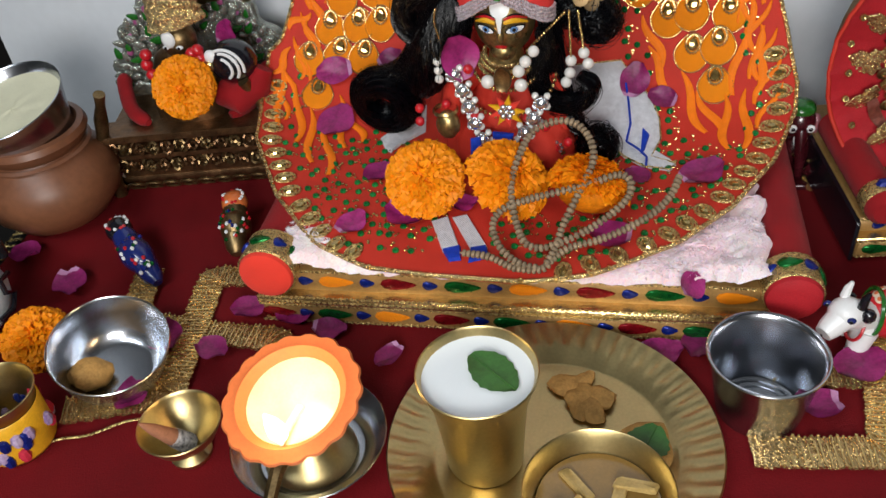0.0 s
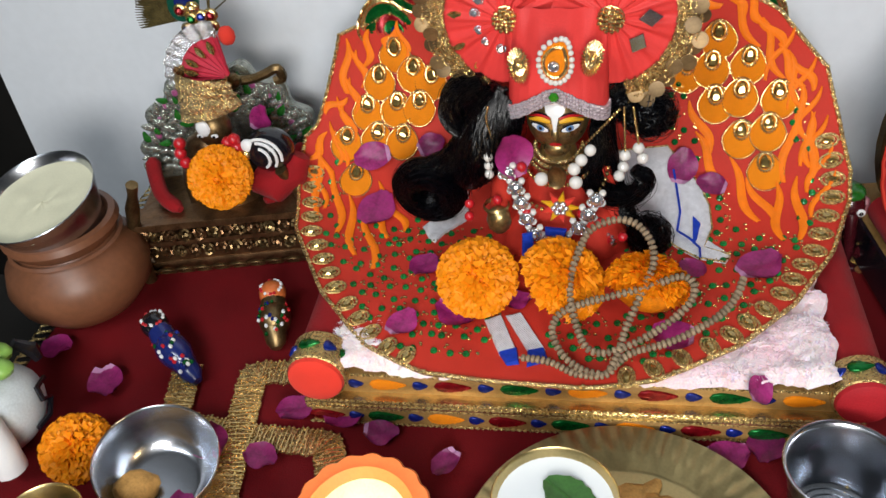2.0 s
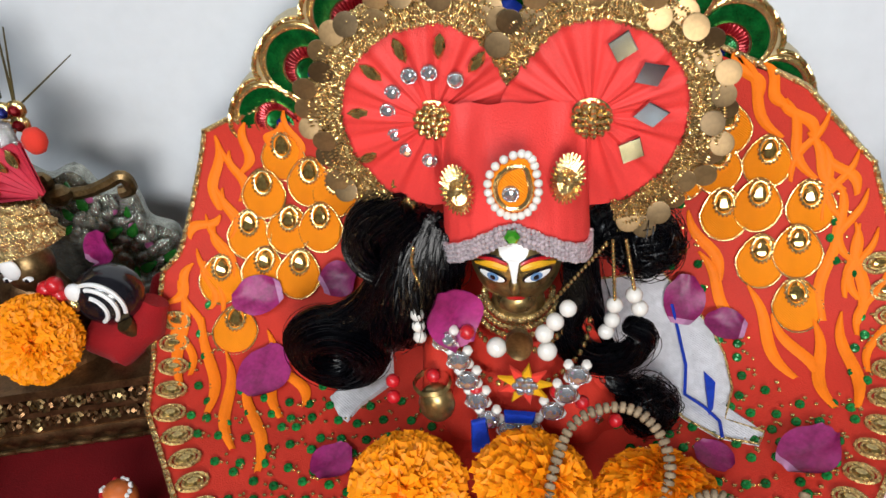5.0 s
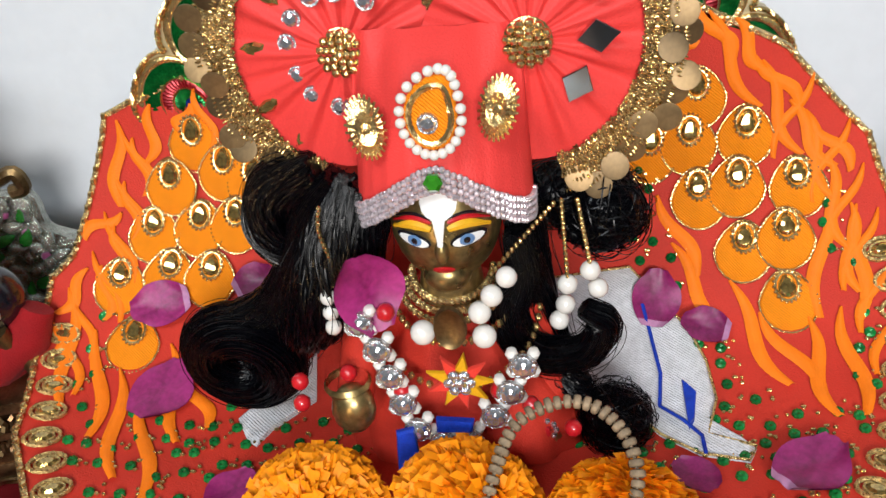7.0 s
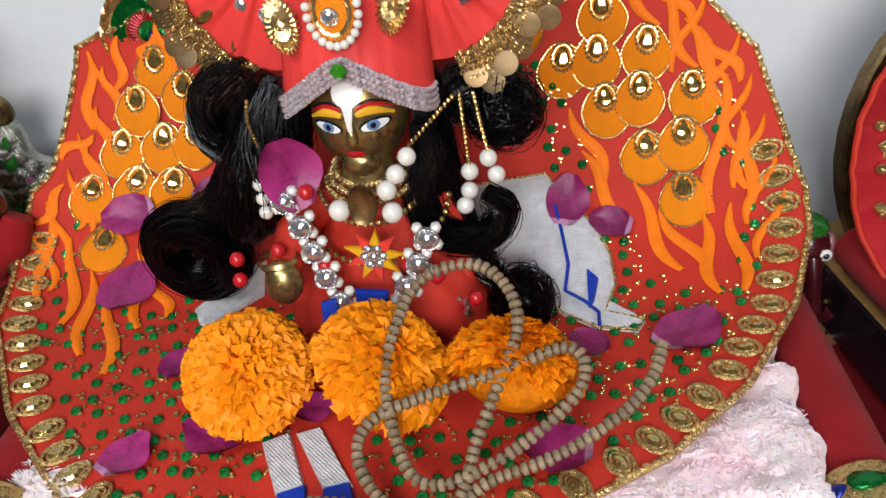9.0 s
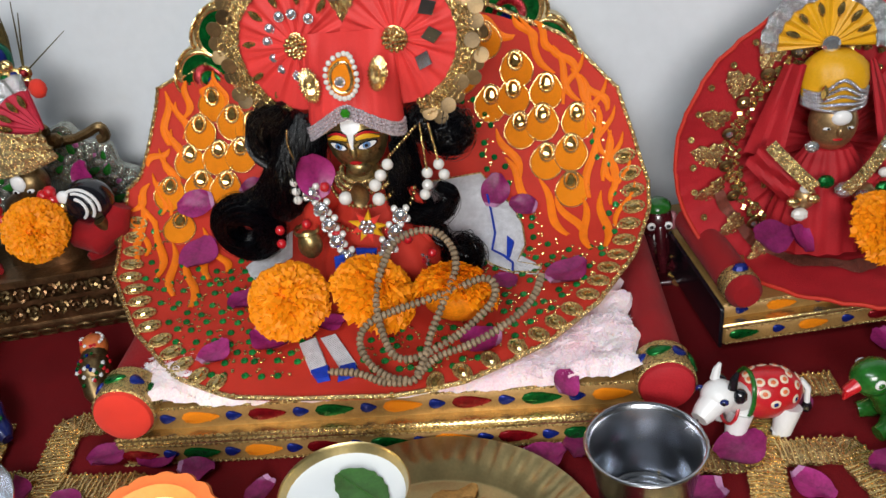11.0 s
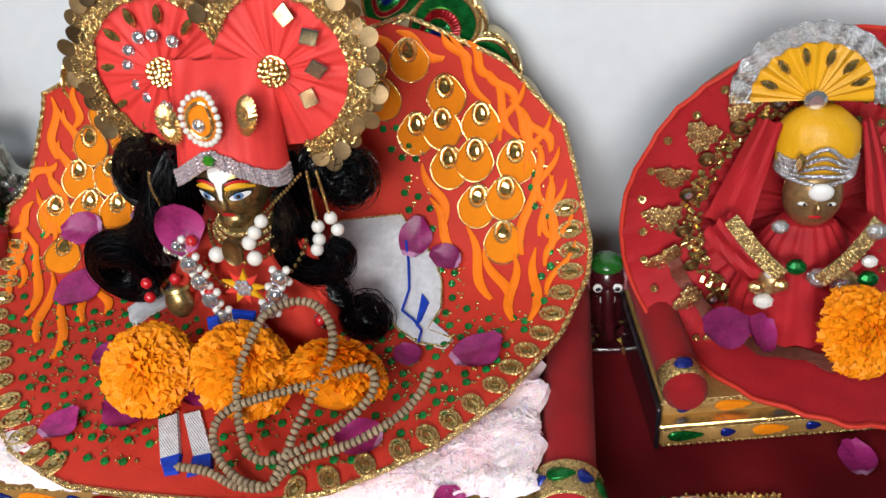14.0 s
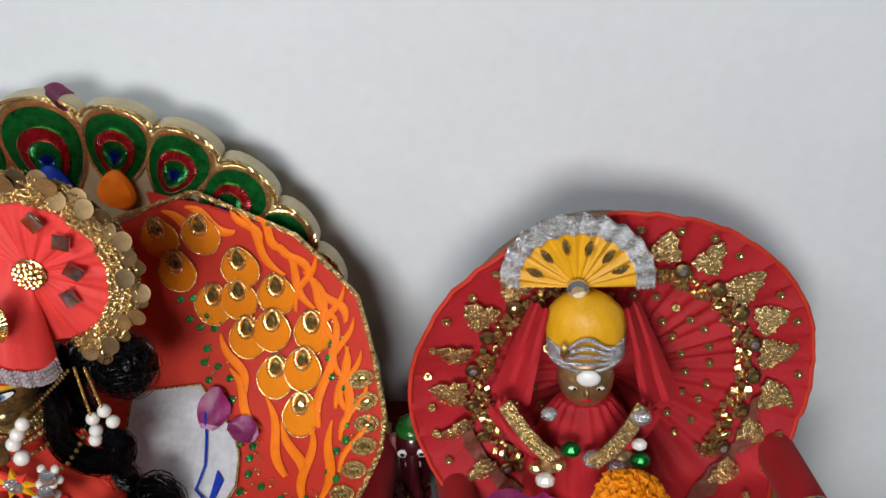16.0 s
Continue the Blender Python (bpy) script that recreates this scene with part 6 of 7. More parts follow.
for k, (x, z) in enumerate(((-0.362, 0.136), (-0.364, 0.127), (-0.362, 0.118), (-0.320, 0.138), (-0.313, 0.134), (-0.322, 0.130), (-0.306, 0.128), (-0.314, 0.141))):
    part("bead", Geo().ball((x, 0.546, z - 0.008), 0.0052, 10), RED_PAINT if k not in (5, 6) else GOLD, beadset, in_world=True)
# turban cloth: gold wrap, red fan with silver lace, gem crest, feather
cap = thing("turban", "gold turban with red and silver fan, gem crest and peacock feather", "turban", (-0.345, 0.565, 0.155))
crimp = random.Random(91)
rows = [[crimp.uniform(-1, 1) for j in range(9)] for i in range(90)]


def wrap_pt(i, j):
    a, k = 2 * PI * i / 90, j / 8
    r = 0.0255 - 0.006 * k + 0.0012 * rows[i % 90][j] + 0.0012 * math.sin(j * 2.4 + a * 2)
    return -0.338 + r * math.cos(a), 0.566 + 0.62 * r * math.sin(a), 0.146 + 0.034 * k + 0.005 * math.cos(a + k * 3) + 0.0006 * rows[i % 90][j]


part("wrap", Geo().grid(wrap_pt, 90, 9, wrap_u=True), GOLD_LACE, cap, "wound gold lace", in_world=True, angle=12)


def fan3(r, a, out=0.0):
    return Vector((-0.318 + 1.20 * r * math.cos(a), 0.574 - out + 0.002 * math.sin(a * 26) * r / 0.04, 0.172 + 1.05 * r * math.sin(a)))


B0, B1 = radians(92), radians(187)
for nm, r0, r1, f, o in (("red_fan", 0.002, 0.034, PINK_CLOTH, 0.0), ("silver_lace", 0.033, 0.045, SILVER_LACE, 0.001)):
    g = Geo().grid(lambda i, j: fan3(r0 + (r1 - r0) * j / 5, B0 + (B1 - B0) * i / 40, o), 41, 6)
    g.grid(lambda i, j: fan3(r0 + (r1 - r0) * j / 5, B0 + (B1 - B0) * i / 40, o - 0.002), 41, 6, flip=True)
    part(nm, g, f, cap, in_world=True)
for k in range(4):
    a = radians(105 + 22 * k)
    part("clear_stone", LEAF_GEM, CRYSTAL, cap, m=Matrix.Translation(fan3(0.026, a, 0.002)) @ pose(0, 0, 0, 90, 90 - math.degrees(a), 0), in_world=True)
part("red_bead", Geo().ball((-0.313, 0.577, 0.206), (0.007, 0.006, 0.008), 10), CORAL_END, cap, in_world=True)
for k, (dx, dz, f) in enumerate(((-0.012, 0, BLUE_FOIL), (0, 0, GREEN_FOIL), (0.010, 0.003, DARK_RED_FOIL), (-0.006, 0.009, GREEN_FOIL), (0.003, 0.011, BLUE_FOIL), (0.011, 0.012, DARK_RED_FOIL), (-0.014, 0.016, DARK_RED_FOIL), (-0.003, 0.018, GOLD))):
    stone = part("gold_setting", Geo().ball((-0.347 + dx, 0.604, 0.199 + dz), (0.0062, 0.003, 0.0056), 10), GOLD, cap, in_world=True)
    part("stone", Geo().ball((-0.347 + dx, 0.6015, 0.199 + dz), (0.0038, 0.003, 0.0034), 8), f, stone, in_world=True, angle=20)
g = Geo()
for i in range(260):
    a = radians(84 + 104 * i / 259)
    L = 0.050 + 0.004 * math.sin(i * 2.1) - 0.016 * max(0, (95 - math.degrees(a)) / 15) * (i % 3 == 0)
    p0 = Vector((-0.350, 0.612, 0.206))
    d = Vector((math.cos(a), 0.03 * math.sin(i), math.sin(a)))
    g.tube([p0 + d * 0.008, p0 + d * L * 0.6 + Vector((0, 0.001, -0.001)), p0 + d * L + Vector((-0.002, 0, -0.003))], [0.0011, 0.0010, 0.0003], 4)
for a, L in ((80, 0.058), (75, 0.050), (35, 0.055)):
    a = radians(a)
    g.tube([(-0.341, 0.610, 0.208), (-0.341 + L * math.cos(a), 0.609, 0.208 + L * math.sin(a))], [0.0009, 0.0004], 4)
plume = part("feather", g, FEATHER, cap, "brown-green peacock feather", in_world=True)
part("feather_eye", Geo().prism([(0.013 * math.cos(a), 0.017 * math.sin(a)) for a in [2 * PI * i / 16 for i in range(16)]], 0.003, 0.001, m=pose(-0.360, 0.6105, 0.219, 88, 30, 0)), mat("teal_barbs", (0.005, 0.10, 0.06), 0.4, 0.3), plume, in_world=True)
part("feather_heart", Geo().prism([(0.008 * math.cos(a), 0.011 * math.sin(a)) for a in [2 * PI * i / 16 for i in range(16)]], 0.003, 0.001, m=pose(-0.358, 0.6085, 0.221, 88, 30, 0)), BLUE_PAINT, plume, in_world=True)
marigold((-0.324, 0.527, 0.110), 62, -8, 20, 0.98, 2, "fresh orange marigold bloom on the brass throne")
petal(pose(-0.308, 0.590, 0.128, 70, -60, 0), 4, "magenta rose petal against the glittered back")
# black round stone with white swirls
g = Geo().ball((0, 0, 0), (0.020, 0.017, 0.018), 24, slot=0)
for q in range(3):
    pts = []
    for i in range(24):
        a = -0.9 + 2.2 * i / 23 + 0.35 * q
        c = 0.35 + 0.22 * q
        d = Vector((math.cos(a) * math.sin(c * 1.6) - 0.25, -math.cos(c), math.sin(a) * math.sin(c * 1.6))).normalized()
        pts.append((d.x * 0.0202, d.y * 0.0172, d.z * 0.0182))
    g.tube(pts, 0.0013, 6, slot=1)
g.ball((-0.0135, -0.0095, 0.008), (0.006, 0.004, 0.006), 12, slot=1)
thing("swirled_stone", "glossy black round stone with white swirls", "stone", (-0.2905, 0.556, 0.119), 0, geo=g, mats=[BLACK, WHITE])
g = Geo().tube([(-0.306, 0.553, 0.092), (-0.289, 0.549, 0.088), (-0.274, 0.556, 0.098), (-0.268, 0.561, 0.110)], [0.012, 0.014, 0.012, 0.008], 12)
thing("red_cushion", "small red plush cushion under the black stone", "cushion", geo=g, mats=BOLSTER)

# ---- vessels ----
def shell(profile, t=0.0012):
    """A closed cross-section from an outer profile, bottom to rim, with wall thickness t."""
    inner = [(max(r - t, 0.0), z + (t if k == 0 else 0)) for k, (r, z) in enumerate(profile)]
    rim = [(profile[-1][0] - t * 0.5, profile[-1][1] + t * 0.5)]
    return [(0.0, profile[0][1])] + list(profile) + rim + inner[::-1] + [(0.0, profile[0][1] + t)]


steel = thing("steel_cup", "empty stainless steel cup on the red cloth", "cup", (0.120, 0.347, 0.0))
part("body", Geo().lathe(shell([(0.024, 0.0), (0.0255, 0.002), (0.029, 0.024), (0.0325, 0.046), (0.0340, 0.0485)]), 48), STEEL, steel)
part("rim", Geo().tube([(0.0340 * math.cos(2 * PI * i / 48), 0.0340 * math.sin(2 * PI * i / 48), 0.0492) for i in range(48)], 0.0011, 8, True), STEEL, steel, "rolled steel rim")
for r in (0.0208, 0.0165):
    part("base_ring", Geo().tube([(r * math.cos(2 * PI * i / 40), r * math.sin(2 * PI * i / 40), 0.0016) for i in range(40)], 0.0005, 5, True), STEEL, steel)

bowl = thing("steel_bowl", "stainless steel bowl with a lump of jaggery", "bowl", (-0.306, 0.317, 0.0))
bowl.matrix_basis = pose(-0.306, 0.317, 0.004, 8, 11, 0)
part("bowl", Geo().lathe(shell([(0.022, 0.0), (0.026, 0.002), (0.033, 0.010), (0.0375, 0.022), (0.0400, 0.034), (0.0405, 0.035)]), 48), STEEL, bowl)
jag = Geo().ball((0, 0, 0), (0.015, 0.012, 0.008), 14)
jag.v = [tuple(Vector(p) * (1 + 0.25 * noise.noise(Vector(p) * 140))) for p in jag.v]
lump = tagged(new("jaggery_lump", make_mesh("jaggery_lump", jag, CRUMB)), "rough golden brown lump of jaggery in the bowl", "food")
lump.matrix_basis = pose(-0.318, 0.305, 0.0135, 20, 15, 30)

pot = thing("clay_pot", "brown glazed clay pot holding a steel cup of curd", "pot", (-0.456, 0.491, 0.0))
g = Geo().lathe([(0.0, 0.0), (0.026, 0.0), (0.042, 0.008), (0.055, 0.024), (0.0585, 0.040), (0.054, 0.056), (0.042, 0.068), (0.039, 0.073), (0.044, 0.078), (0.047, 0.084), (0.045, 0.089), (0.040, 0.090), (0.036, 0.080)], 56)
part("body", g, CLAY, pot)
part("groove", Geo().lathe([(0.0435, 0.070), (0.046, 0.0715), (0.0435, 0.0735)], 48), CLAY, pot)
TIP = Matrix.Translation((0, 0, 0.085)) @ pose(0, 0, 0, 13, -5, 0) @ Matrix.Translation((0, 0, -0.085))
inner = part("steel_cup", Geo().lathe(shell([(0.034, 0.070), (0.037, 0.085), (0.044, 0.108), (0.0475, 0.118), (0.0485, 0.119)]), 48), STEEL, pot, "steel cup set in the pot's mouth", m=TIP)
g = Geo().grid(lambda i, j: (0.0450 * j / 8 * math.cos(2 * PI * i / 40), 0.0450 * j / 8 * math.sin(2 * PI * i / 40), 0.1105 + 0.0012 * noise.noise(Vector((j * 0.5, i * 0.3, 2))) + 0.0008 * (j == 8)), 40, 9, wrap_u=True)
part("curd", g, CREAM, inner, "thick cream-coloured curd")

thali = thing("brass_plate", "fluted brass plate with fragments of sweets", "plate", (0.0, 0.294, 0.0))
g = Geo().lathe([(0.0, 0.0022), (0.070, 0.0022), (0.073, 0.003), (0.080, 0.0085), (0.086, 0.0095), (0.0955, 0.0135), (0.0985, 0.0145), (0.0995, 0.013), (0.094, 0.009), (0.080, 0.0), (0.0, 0.0)], 216,
                wave=lambda a, j: 1 + (0.012 * math.sin(a * 54) if j in (4, 5) else 0))
g.v = [(x, y, z + (0.0011 * math.sin(54 * math.atan2(y, x)) if 0.083 < math.hypot(x, y) < 0.097 else 0)) for x, y, z in g.v]
part("plate", g, BRASS, thali)
glass = thing("brass_tumbler", "brass tumbler of milk with a basil leaf", "tumbler", (-0.039, 0.284, 0.003))
part("tumbler", Geo().lathe(shell([(0.022, 0.0), (0.023, 0.002), (0.0245, 0.025), (0.0275, 0.055), (0.0325, 0.072), (0.0342, 0.076), (0.0345, 0.0775)]), 48), BRASS, glass)
part("milk", Geo().lathe([(0.0, 0.0715), (0.020, 0.0715), (0.0300, 0.0716), (0.0318, 0.0724)], 40), MILK, glass, "white milk")


def basil(L, w, n=12):
    g = Geo()

    def pt(i, j, dz):
        k, s = i / n, -1 + 2 * j / 4
        ww = w * math.sin(PI * (0.04 + 0.92 * k)) ** 0.8 * (1 + 0.10 * (i % 2) * abs(s))
        return L * (k - 0.5), ww * s, dz + 0.0010 * (1 - abs(s)) * -1 + 0.0012 + 0.001 * math.sin(k * 7) * abs(s)
    g.grid(lambda i, j: pt(i, j, 0.0004), n + 1, 5)
    g.grid(lambda i, j: pt(i, j, -0.0001), n + 1, 5, flip=True)
    g.tube([(-L * 0.5 + L * i / 8, 0, 0.0009) for i in range(9)], 0.0005, 5)
    return g


ob = thing("basil_leaf", "fresh green basil leaf floating on the milk", "leaf", (-0.031, 0.288, 0.0752), -38, geo=basil(0.037, 0.0115), mats=LEAF)
small = thing("brass_bowl", "small brass bowl with pieces of fruit in syrup", "bowl", (0.031, 0.246, 0.003))
part("bowl", Geo().lathe(shell([(0.022, 0.0), (0.028, 0.004), (0.035, 0.018), (0.0385, 0.032), (0.0405, 0.0345), (0.041, 0.0355)]), 48), BRASS, small)
part("syrup", Geo().lathe([(0.0, 0.022), (0.034, 0.0222)], 36), mat("brown_syrup", (0.26, 0.15, 0.04), 0.12, coat=0.6, scale=60), small, "thin brown syrup")
rng = random.Random(21)
for k in range(10):
    gg = Geo().box((-0.011, -0.0035, -0.001), (0.011, 0.0035, 0.002), 0.0012)
    gg.v = [tuple(Vector(p) + Vector((0, 0.004 * math.sin(p[0] * 120 + k), 0.0015 * noise.noise(Vector(p) * 300)))) for p in gg.v]
    ob = thing("fruit_slice", "pale slice of fruit floating in syrup", "food", (0.031 + rng.uniform(-0.019, 0.019), 0.248 + rng.uniform(-0.017, 0.02), 0.0262 + 0.0004 * k), rng.uniform(0, 180), "fruit slices", gg,
               mat("pale_fruit", (0.50, 0.34, 0.12), 0.35, dark=0.7, scale=150) if k == 0 else bpy.data.materials["pale_fruit"])
thing("basil_leaf", "green basil leaf in the syrup", "leaf", (0.042, 0.232, 0.030), 10, geo=basil(0.034, 0.010), mats=LEAF)
thing("sugar_lump", "white piece of crystal sugar in the syrup", "food", (0.012, 0.236, 0.0265), 30, geo=Geo().box((-0.004, -0.006, 0), (0.004, 0.006, 0.005), 0.0015), mats=WHITE)
for k, (x, y, L) in enumerate(((0.004, 0.345, 0.020), (0.014, 0.352, 0.014), (0.013, 0.334, 0.022), (0.025, 0.338, 0.018), (0.052, 0.312, 0.024), (0.062, 0.298, 0.02), (0.020, 0.326, 0.016))):
    gg = Geo().ball((0, 0, 0), (L * 0.62, L * 0.45, 0.004), 12)
    gg.v = [tuple(Vector(p) * (1 + 0.5 * noise.noise(Vector(p) * 120 + Vector((k, 0, 0))))) for p in gg.v]
    thing("sweet_fragment", "broken golden brown piece of sweet on the brass plate", "food", (x, y, 0.0050), 50 * k, "fragments of sweets", gg, CRUMB)
thing("basil_leaf", "dark green leaf on a sweet fragment", "leaf", (0.055, 0.303, 0.0085), 70, geo=basil(0.030, 0.0125), mats=LEAF)

tray = thing("steel_saucer", "shallow steel saucer under the oil lamp", "saucer", (-0.147, 0.274, 0.0), geo=Geo().lathe(shell([(0.030, 0.0), (0.034, 0.002), (0.040, 0.010), (0.0465, 0.016), (0.0485, 0.017)]), 48), mats=STEEL)
oil = thing("oil_lamp", "lit scalloped clay oil lamp on a brass stand", "lamp", (-0.147, 0.272, 0.0015))
part("stand", Geo().lathe([(0.0, 0.0), (0.028, 0.0), (0.029, 0.002), (0.026, 0.008), (0.016, 0.018), (0.010, 0.028), (0.011, 0.034), (0.018, 0.040), (0.0, 0.041)], 40), BRASS, oil, "turned brass stand")
g = Geo()
prof = [(0.0, 0.041), (0.022, 0.042), (0.032, 0.048), (0.0335, 0.053), (0.036, 0.0545), (0.040, 0.0552), (0.0412, 0.0562), (0.0402, 0.0575), (0.0365, 0.0572), (0.0338, 0.0585), (0.0322, 0.0570), (0.024, 0.0485), (0.0, 0.0465)]
g.lathe(prof, 84, wave=lambda a, j: 1 + (0.055 * abs(math.sin(a * 9)) if 4 <= j <= 8 else 0))
clay = part("clay_dish", g, TERRACOTTA, oil, "scalloped orange clay dish", m=Matrix.Translation((0, 0, 0.045)) @ pose(0, 0, 0, 13, -4, 0) @ Matrix.Translation((0, 0, -0.045)))
part("ghee", Geo().lathe([(0.0, 0.0528), (0.018, 0.0528), (0.0292, 0.0533)], 40), GHEE, clay, "melted ghee")
part("wick", Geo().tube([(0.006, -0.004, 0.052), (0.003, -0.016, 0.054), (0.003, -0.030, 0.0575)], [0.003, 0.0025, 0.0015], 8), WHITE, clay, "white cotton wick")
part("flame", Geo().lathe([(0.0, -0.002), (0.004, 0.002), (0.0055, 0.008), (0.004, 0.017), (0.0015, 0.025), (0, 0.029)], 16, m=pose(0.003, -0.026, 0.058, 0, 0, 0)), FLAME, clay, "bright flame")
g = Geo().box((-0.006, -0.055, 0.010), (0.004, -0.030, 0.020), 0.002, m=pose(0, 0, 0.026, -35, 0, 4))
for i in range(7):
    g.ball((-0.001 + 0.002 * (i % 2), -0.053 + 0.0035 * i, 0.0205 + 0.026 - 0.0001), 0.0012, 6)
part("handle", Geo().tube([(0.002, -0.026, 0.038), (0.0, -0.040, 0.036), (-0.002, -0.060, 0.022)], [0.005, 0.0045, 0.004], 8), OLD_BRASS, oil, "patterned brass handle")

diya = thing("incense_cup", "small brass cup on a foot with burnt incense", "cup", (-0.225, 0.262, 0.0))
part("cup", Geo().lathe(shell([(0.013, 0.0), (0.0135, 0.003), (0.008, 0.008), (0.012, 0.012), (0.021, 0.020), (0.0255, 0.029), (0.0262, 0.0305)]), 40), BRASS, diya)
part("incense_cone", Geo().lathe([(0.0065, 0.0), (0.0058, 0.010), (0.0035, 0.030), (0.001, 0.040), (0, 0.041)], 14, m=pose(0.002, -0.002, 0.013, 22, -22, 0)), mat("brown_incense", (0.36, 0.16, 0.09), 0.8, scale=200), diya, "brown incense cone")
part("ash", Geo().lathe([(0.0068, -0.001), (0.0062, 0.010), (0.0056, 0.014)], 14, m=pose(0.002, -0.002, 0.013, 22, -22, 0)), mat("white_ash", (0.62, 0.6, 0.6), 0.9, scale=250, second=(0.05, 0.05, 0.06)), diya, "grey ash and char")

cup2 = thing("brass_beaker", "brass beaker with a printed paper band", "beaker", (-0.345, 0.254, 0.0))
part("beaker", Geo().lathe(shell([(0.021, 0.0), (0.022, 0.002), (0.0225, 0.040), (0.0255, 0.047), (0.026, 0.0485)]), 40), BRASS, cup2)
g = Geo().lathe([(0.0228, 0.003), (0.0236, 0.004), (0.0236, 0.036), (0.0228, 0.037)], 40)
band = part("paper_band", g, YELLOW_PAINT, cup2, "yellow printed band")
rng = random.Random(4)
PRINT = mat("violet_print", (0.22, 0.14, 0.32), 0.5, scale=150, second=(0.5, 0.4, 0.55))
for i in range(26):
    a, z = rng.uniform(0, 2 * PI), rng.uniform(0.008, 0.026)
    f = (BLUE_PAINT, PRINT, PINK_CLOTH, BLUE_FOIL, PRINT)[i % 5]
    part("printed_patch", Geo().ball((0.0232 * math.cos(a), 0.0232 * math.sin(a), z), (0.0042, 0.0042, 0.0058), 8), f, band)

# ---- loose things on the cloth ----
g = Geo().ball((0, 0, 0), (0.043, 0.060, 0.038), 40)
g.v = [tuple(Vector(p) * (1 + 0.03 * noise.noise(Vector(p) * 25))) for p in g.v]
fruit = thing("mango", "large ripe yellow mango lying on the cloth", "fruit", (0.309, 0.335, 0.0375), 15)
part("skin", g, FRUIT, fruit)
part("stalk", Geo().tube([(0, 0.057, 0.004), (0.001, 0.063, 0.006)], [0.003, 0.002], 8), DARK, fruit)
marigold((-0.377, 0.331, 0.0135), 18, 12, 0, 0.98, 0, "fresh orange marigold bloom on the red cloth")

g = Geo()
g.ball((0.002, 0, 0.031), (0.026, 0.0175, 0.0195), 26, slot=1)
g.ball((-0.018, -0.003, 0.027), (0.012, 0.013, 0.014), 16, slot=0)
g.tube([(-0.016, -0.004, 0.032), (-0.028, -0.010, 0.040), (-0.037, -0.016, 0.046)], [0.011, 0.0105, 0.011], 14, slot=0)
g.ball((-0.037, -0.016, 0.047), (0.0125, 0.0115, 0.0115), 18, slot=0)
g.tube([(-0.040, -0.018, 0.045), (-0.049, -0.023, 0.039), (-0.053, -0.026, 0.037)], [0.0098, 0.0080, 0.0062], 14, slot=0)
for side in (-1, 1):
    base = Vector((-0.034, -0.015, 0.056)) + Vector((0.004, -0.006, 0)) * side
    g.tube([base, base + Vector((0.001, 0, 0.008)), base + Vector((0.003, 0, 0.013))], [0.0034, 0.0028, 0.0012], 8, slot=0 if side < 0 else 2)
    ear = Vector((-0.029, -0.014, 0.050)) + Vector((0.004, -0.009, 0)) * side
    g.ball(ear, (0.0052, 0.0046, 0.0058), 10, slot=2)
    spot = Vector((-0.0425, -0.0185, 0.0500)) + Vector((0.0055, -0.0088, 0)) * side
    g.ball(spot, (0.0032, 0.0024, 0.0024), 10, slot=4)
    g.ball(spot + Vector((-0.0008, -0.0012, 0)), (0.0018, 0.0016, 0.0016), 8, slot=2)
    g.ball(Vector((-0.0575, -0.0265, 0.039)) + Vector((0.002, -0.003, 0)) * side, 0.0010, 6, slot=2)
    for x in (-0.018, 0.016):
        g.tube([(x, side * 0.009, 0.024), (x - 0.003, side * 0.011, 0.012), (x - 0.004, side * 0.011, 0.003)], [0.0095, 0.0080, 0.0068], 12, slot=0)
        g.ball((x - 0.006, side * 0.011, 0.0030), (0.0062, 0.0060, 0.0032), 10, slot=0)
        g.ball((x - 0.0115, side * 0.011, 0.0026), (0.0016, 0.0022, 0.0022), 8, slot=2)
g.tube([(0.026, 0, 0.038), (0.031, -0.002, 0.032), (0.031, -0.004, 0.020)], [0.0028, 0.0024, 0.0020], 8, slot=0)
g.ball((0.031, -0.004, 0.017), (0.004, 0.004, 0.005), 8, slot=2)
g.tube([(-0.013 + 0.003 * math.cos(w), 0.0165 * math.sin(w), 0.032 + 0.0175 * math.cos(w)) for w in [2 * PI * i / 24 for i in range(24)]], 0.0017, 6, True, slot=5)
g.tube([(-0.026 + 0.004 * math.sin(w), -0.008 + 0.0125 * math.cos(w), 0.028 + 0.010 * math.sin(w)) for w in [2 * PI * i / 20 for i in range(20)]], 0.0012, 6, True, slot=1)
for i, (w, e) in enumerate([(20 + 36 * q + 18 * (row % 2), 8 + 24 * row) for row in range(3) for q in range(10)]):
    d = Vector((math.cos(radians(w)) * math.cos(radians(e)), math.sin(radians(w)) * math.cos(radians(e)), math.sin(radians(e))))
    p = Vector((0.002 + d.x * 0.026, d.y * 0.0175, 0.031 + d.z * 0.0195))
    if p.x < -0.012:
        continue
    turn = d.to_track_quat("Z", "Y").to_matrix()
    g.ball(p, (0.0038, 0.0032, 0.0007), 12, rot=turn, slot=3)
    g.ball(p + d * 0.0004, (0.0020, 0.0017, 0.0007), 10, rot=turn, slot=4 if e < 20 else 6)
cow = thing("cow_figurine", "white clay cow figurine with ringed dots on a red saddle", "figurine", (0.200, 0.413, 0.0), 8, geo=g, mats=[WHITE, RED_PAINT, BLACK, mat("cream_dot", (0.80, 0.66, 0.50), 0.4), BLUE_PAINT, GREEN_PAINT, mat("orange_dot", (0.70, 0.16, 0.05), 0.4)])
cow.matrix_basis = cow.matrix_basis @ Matrix.Scale(0.90, 4)

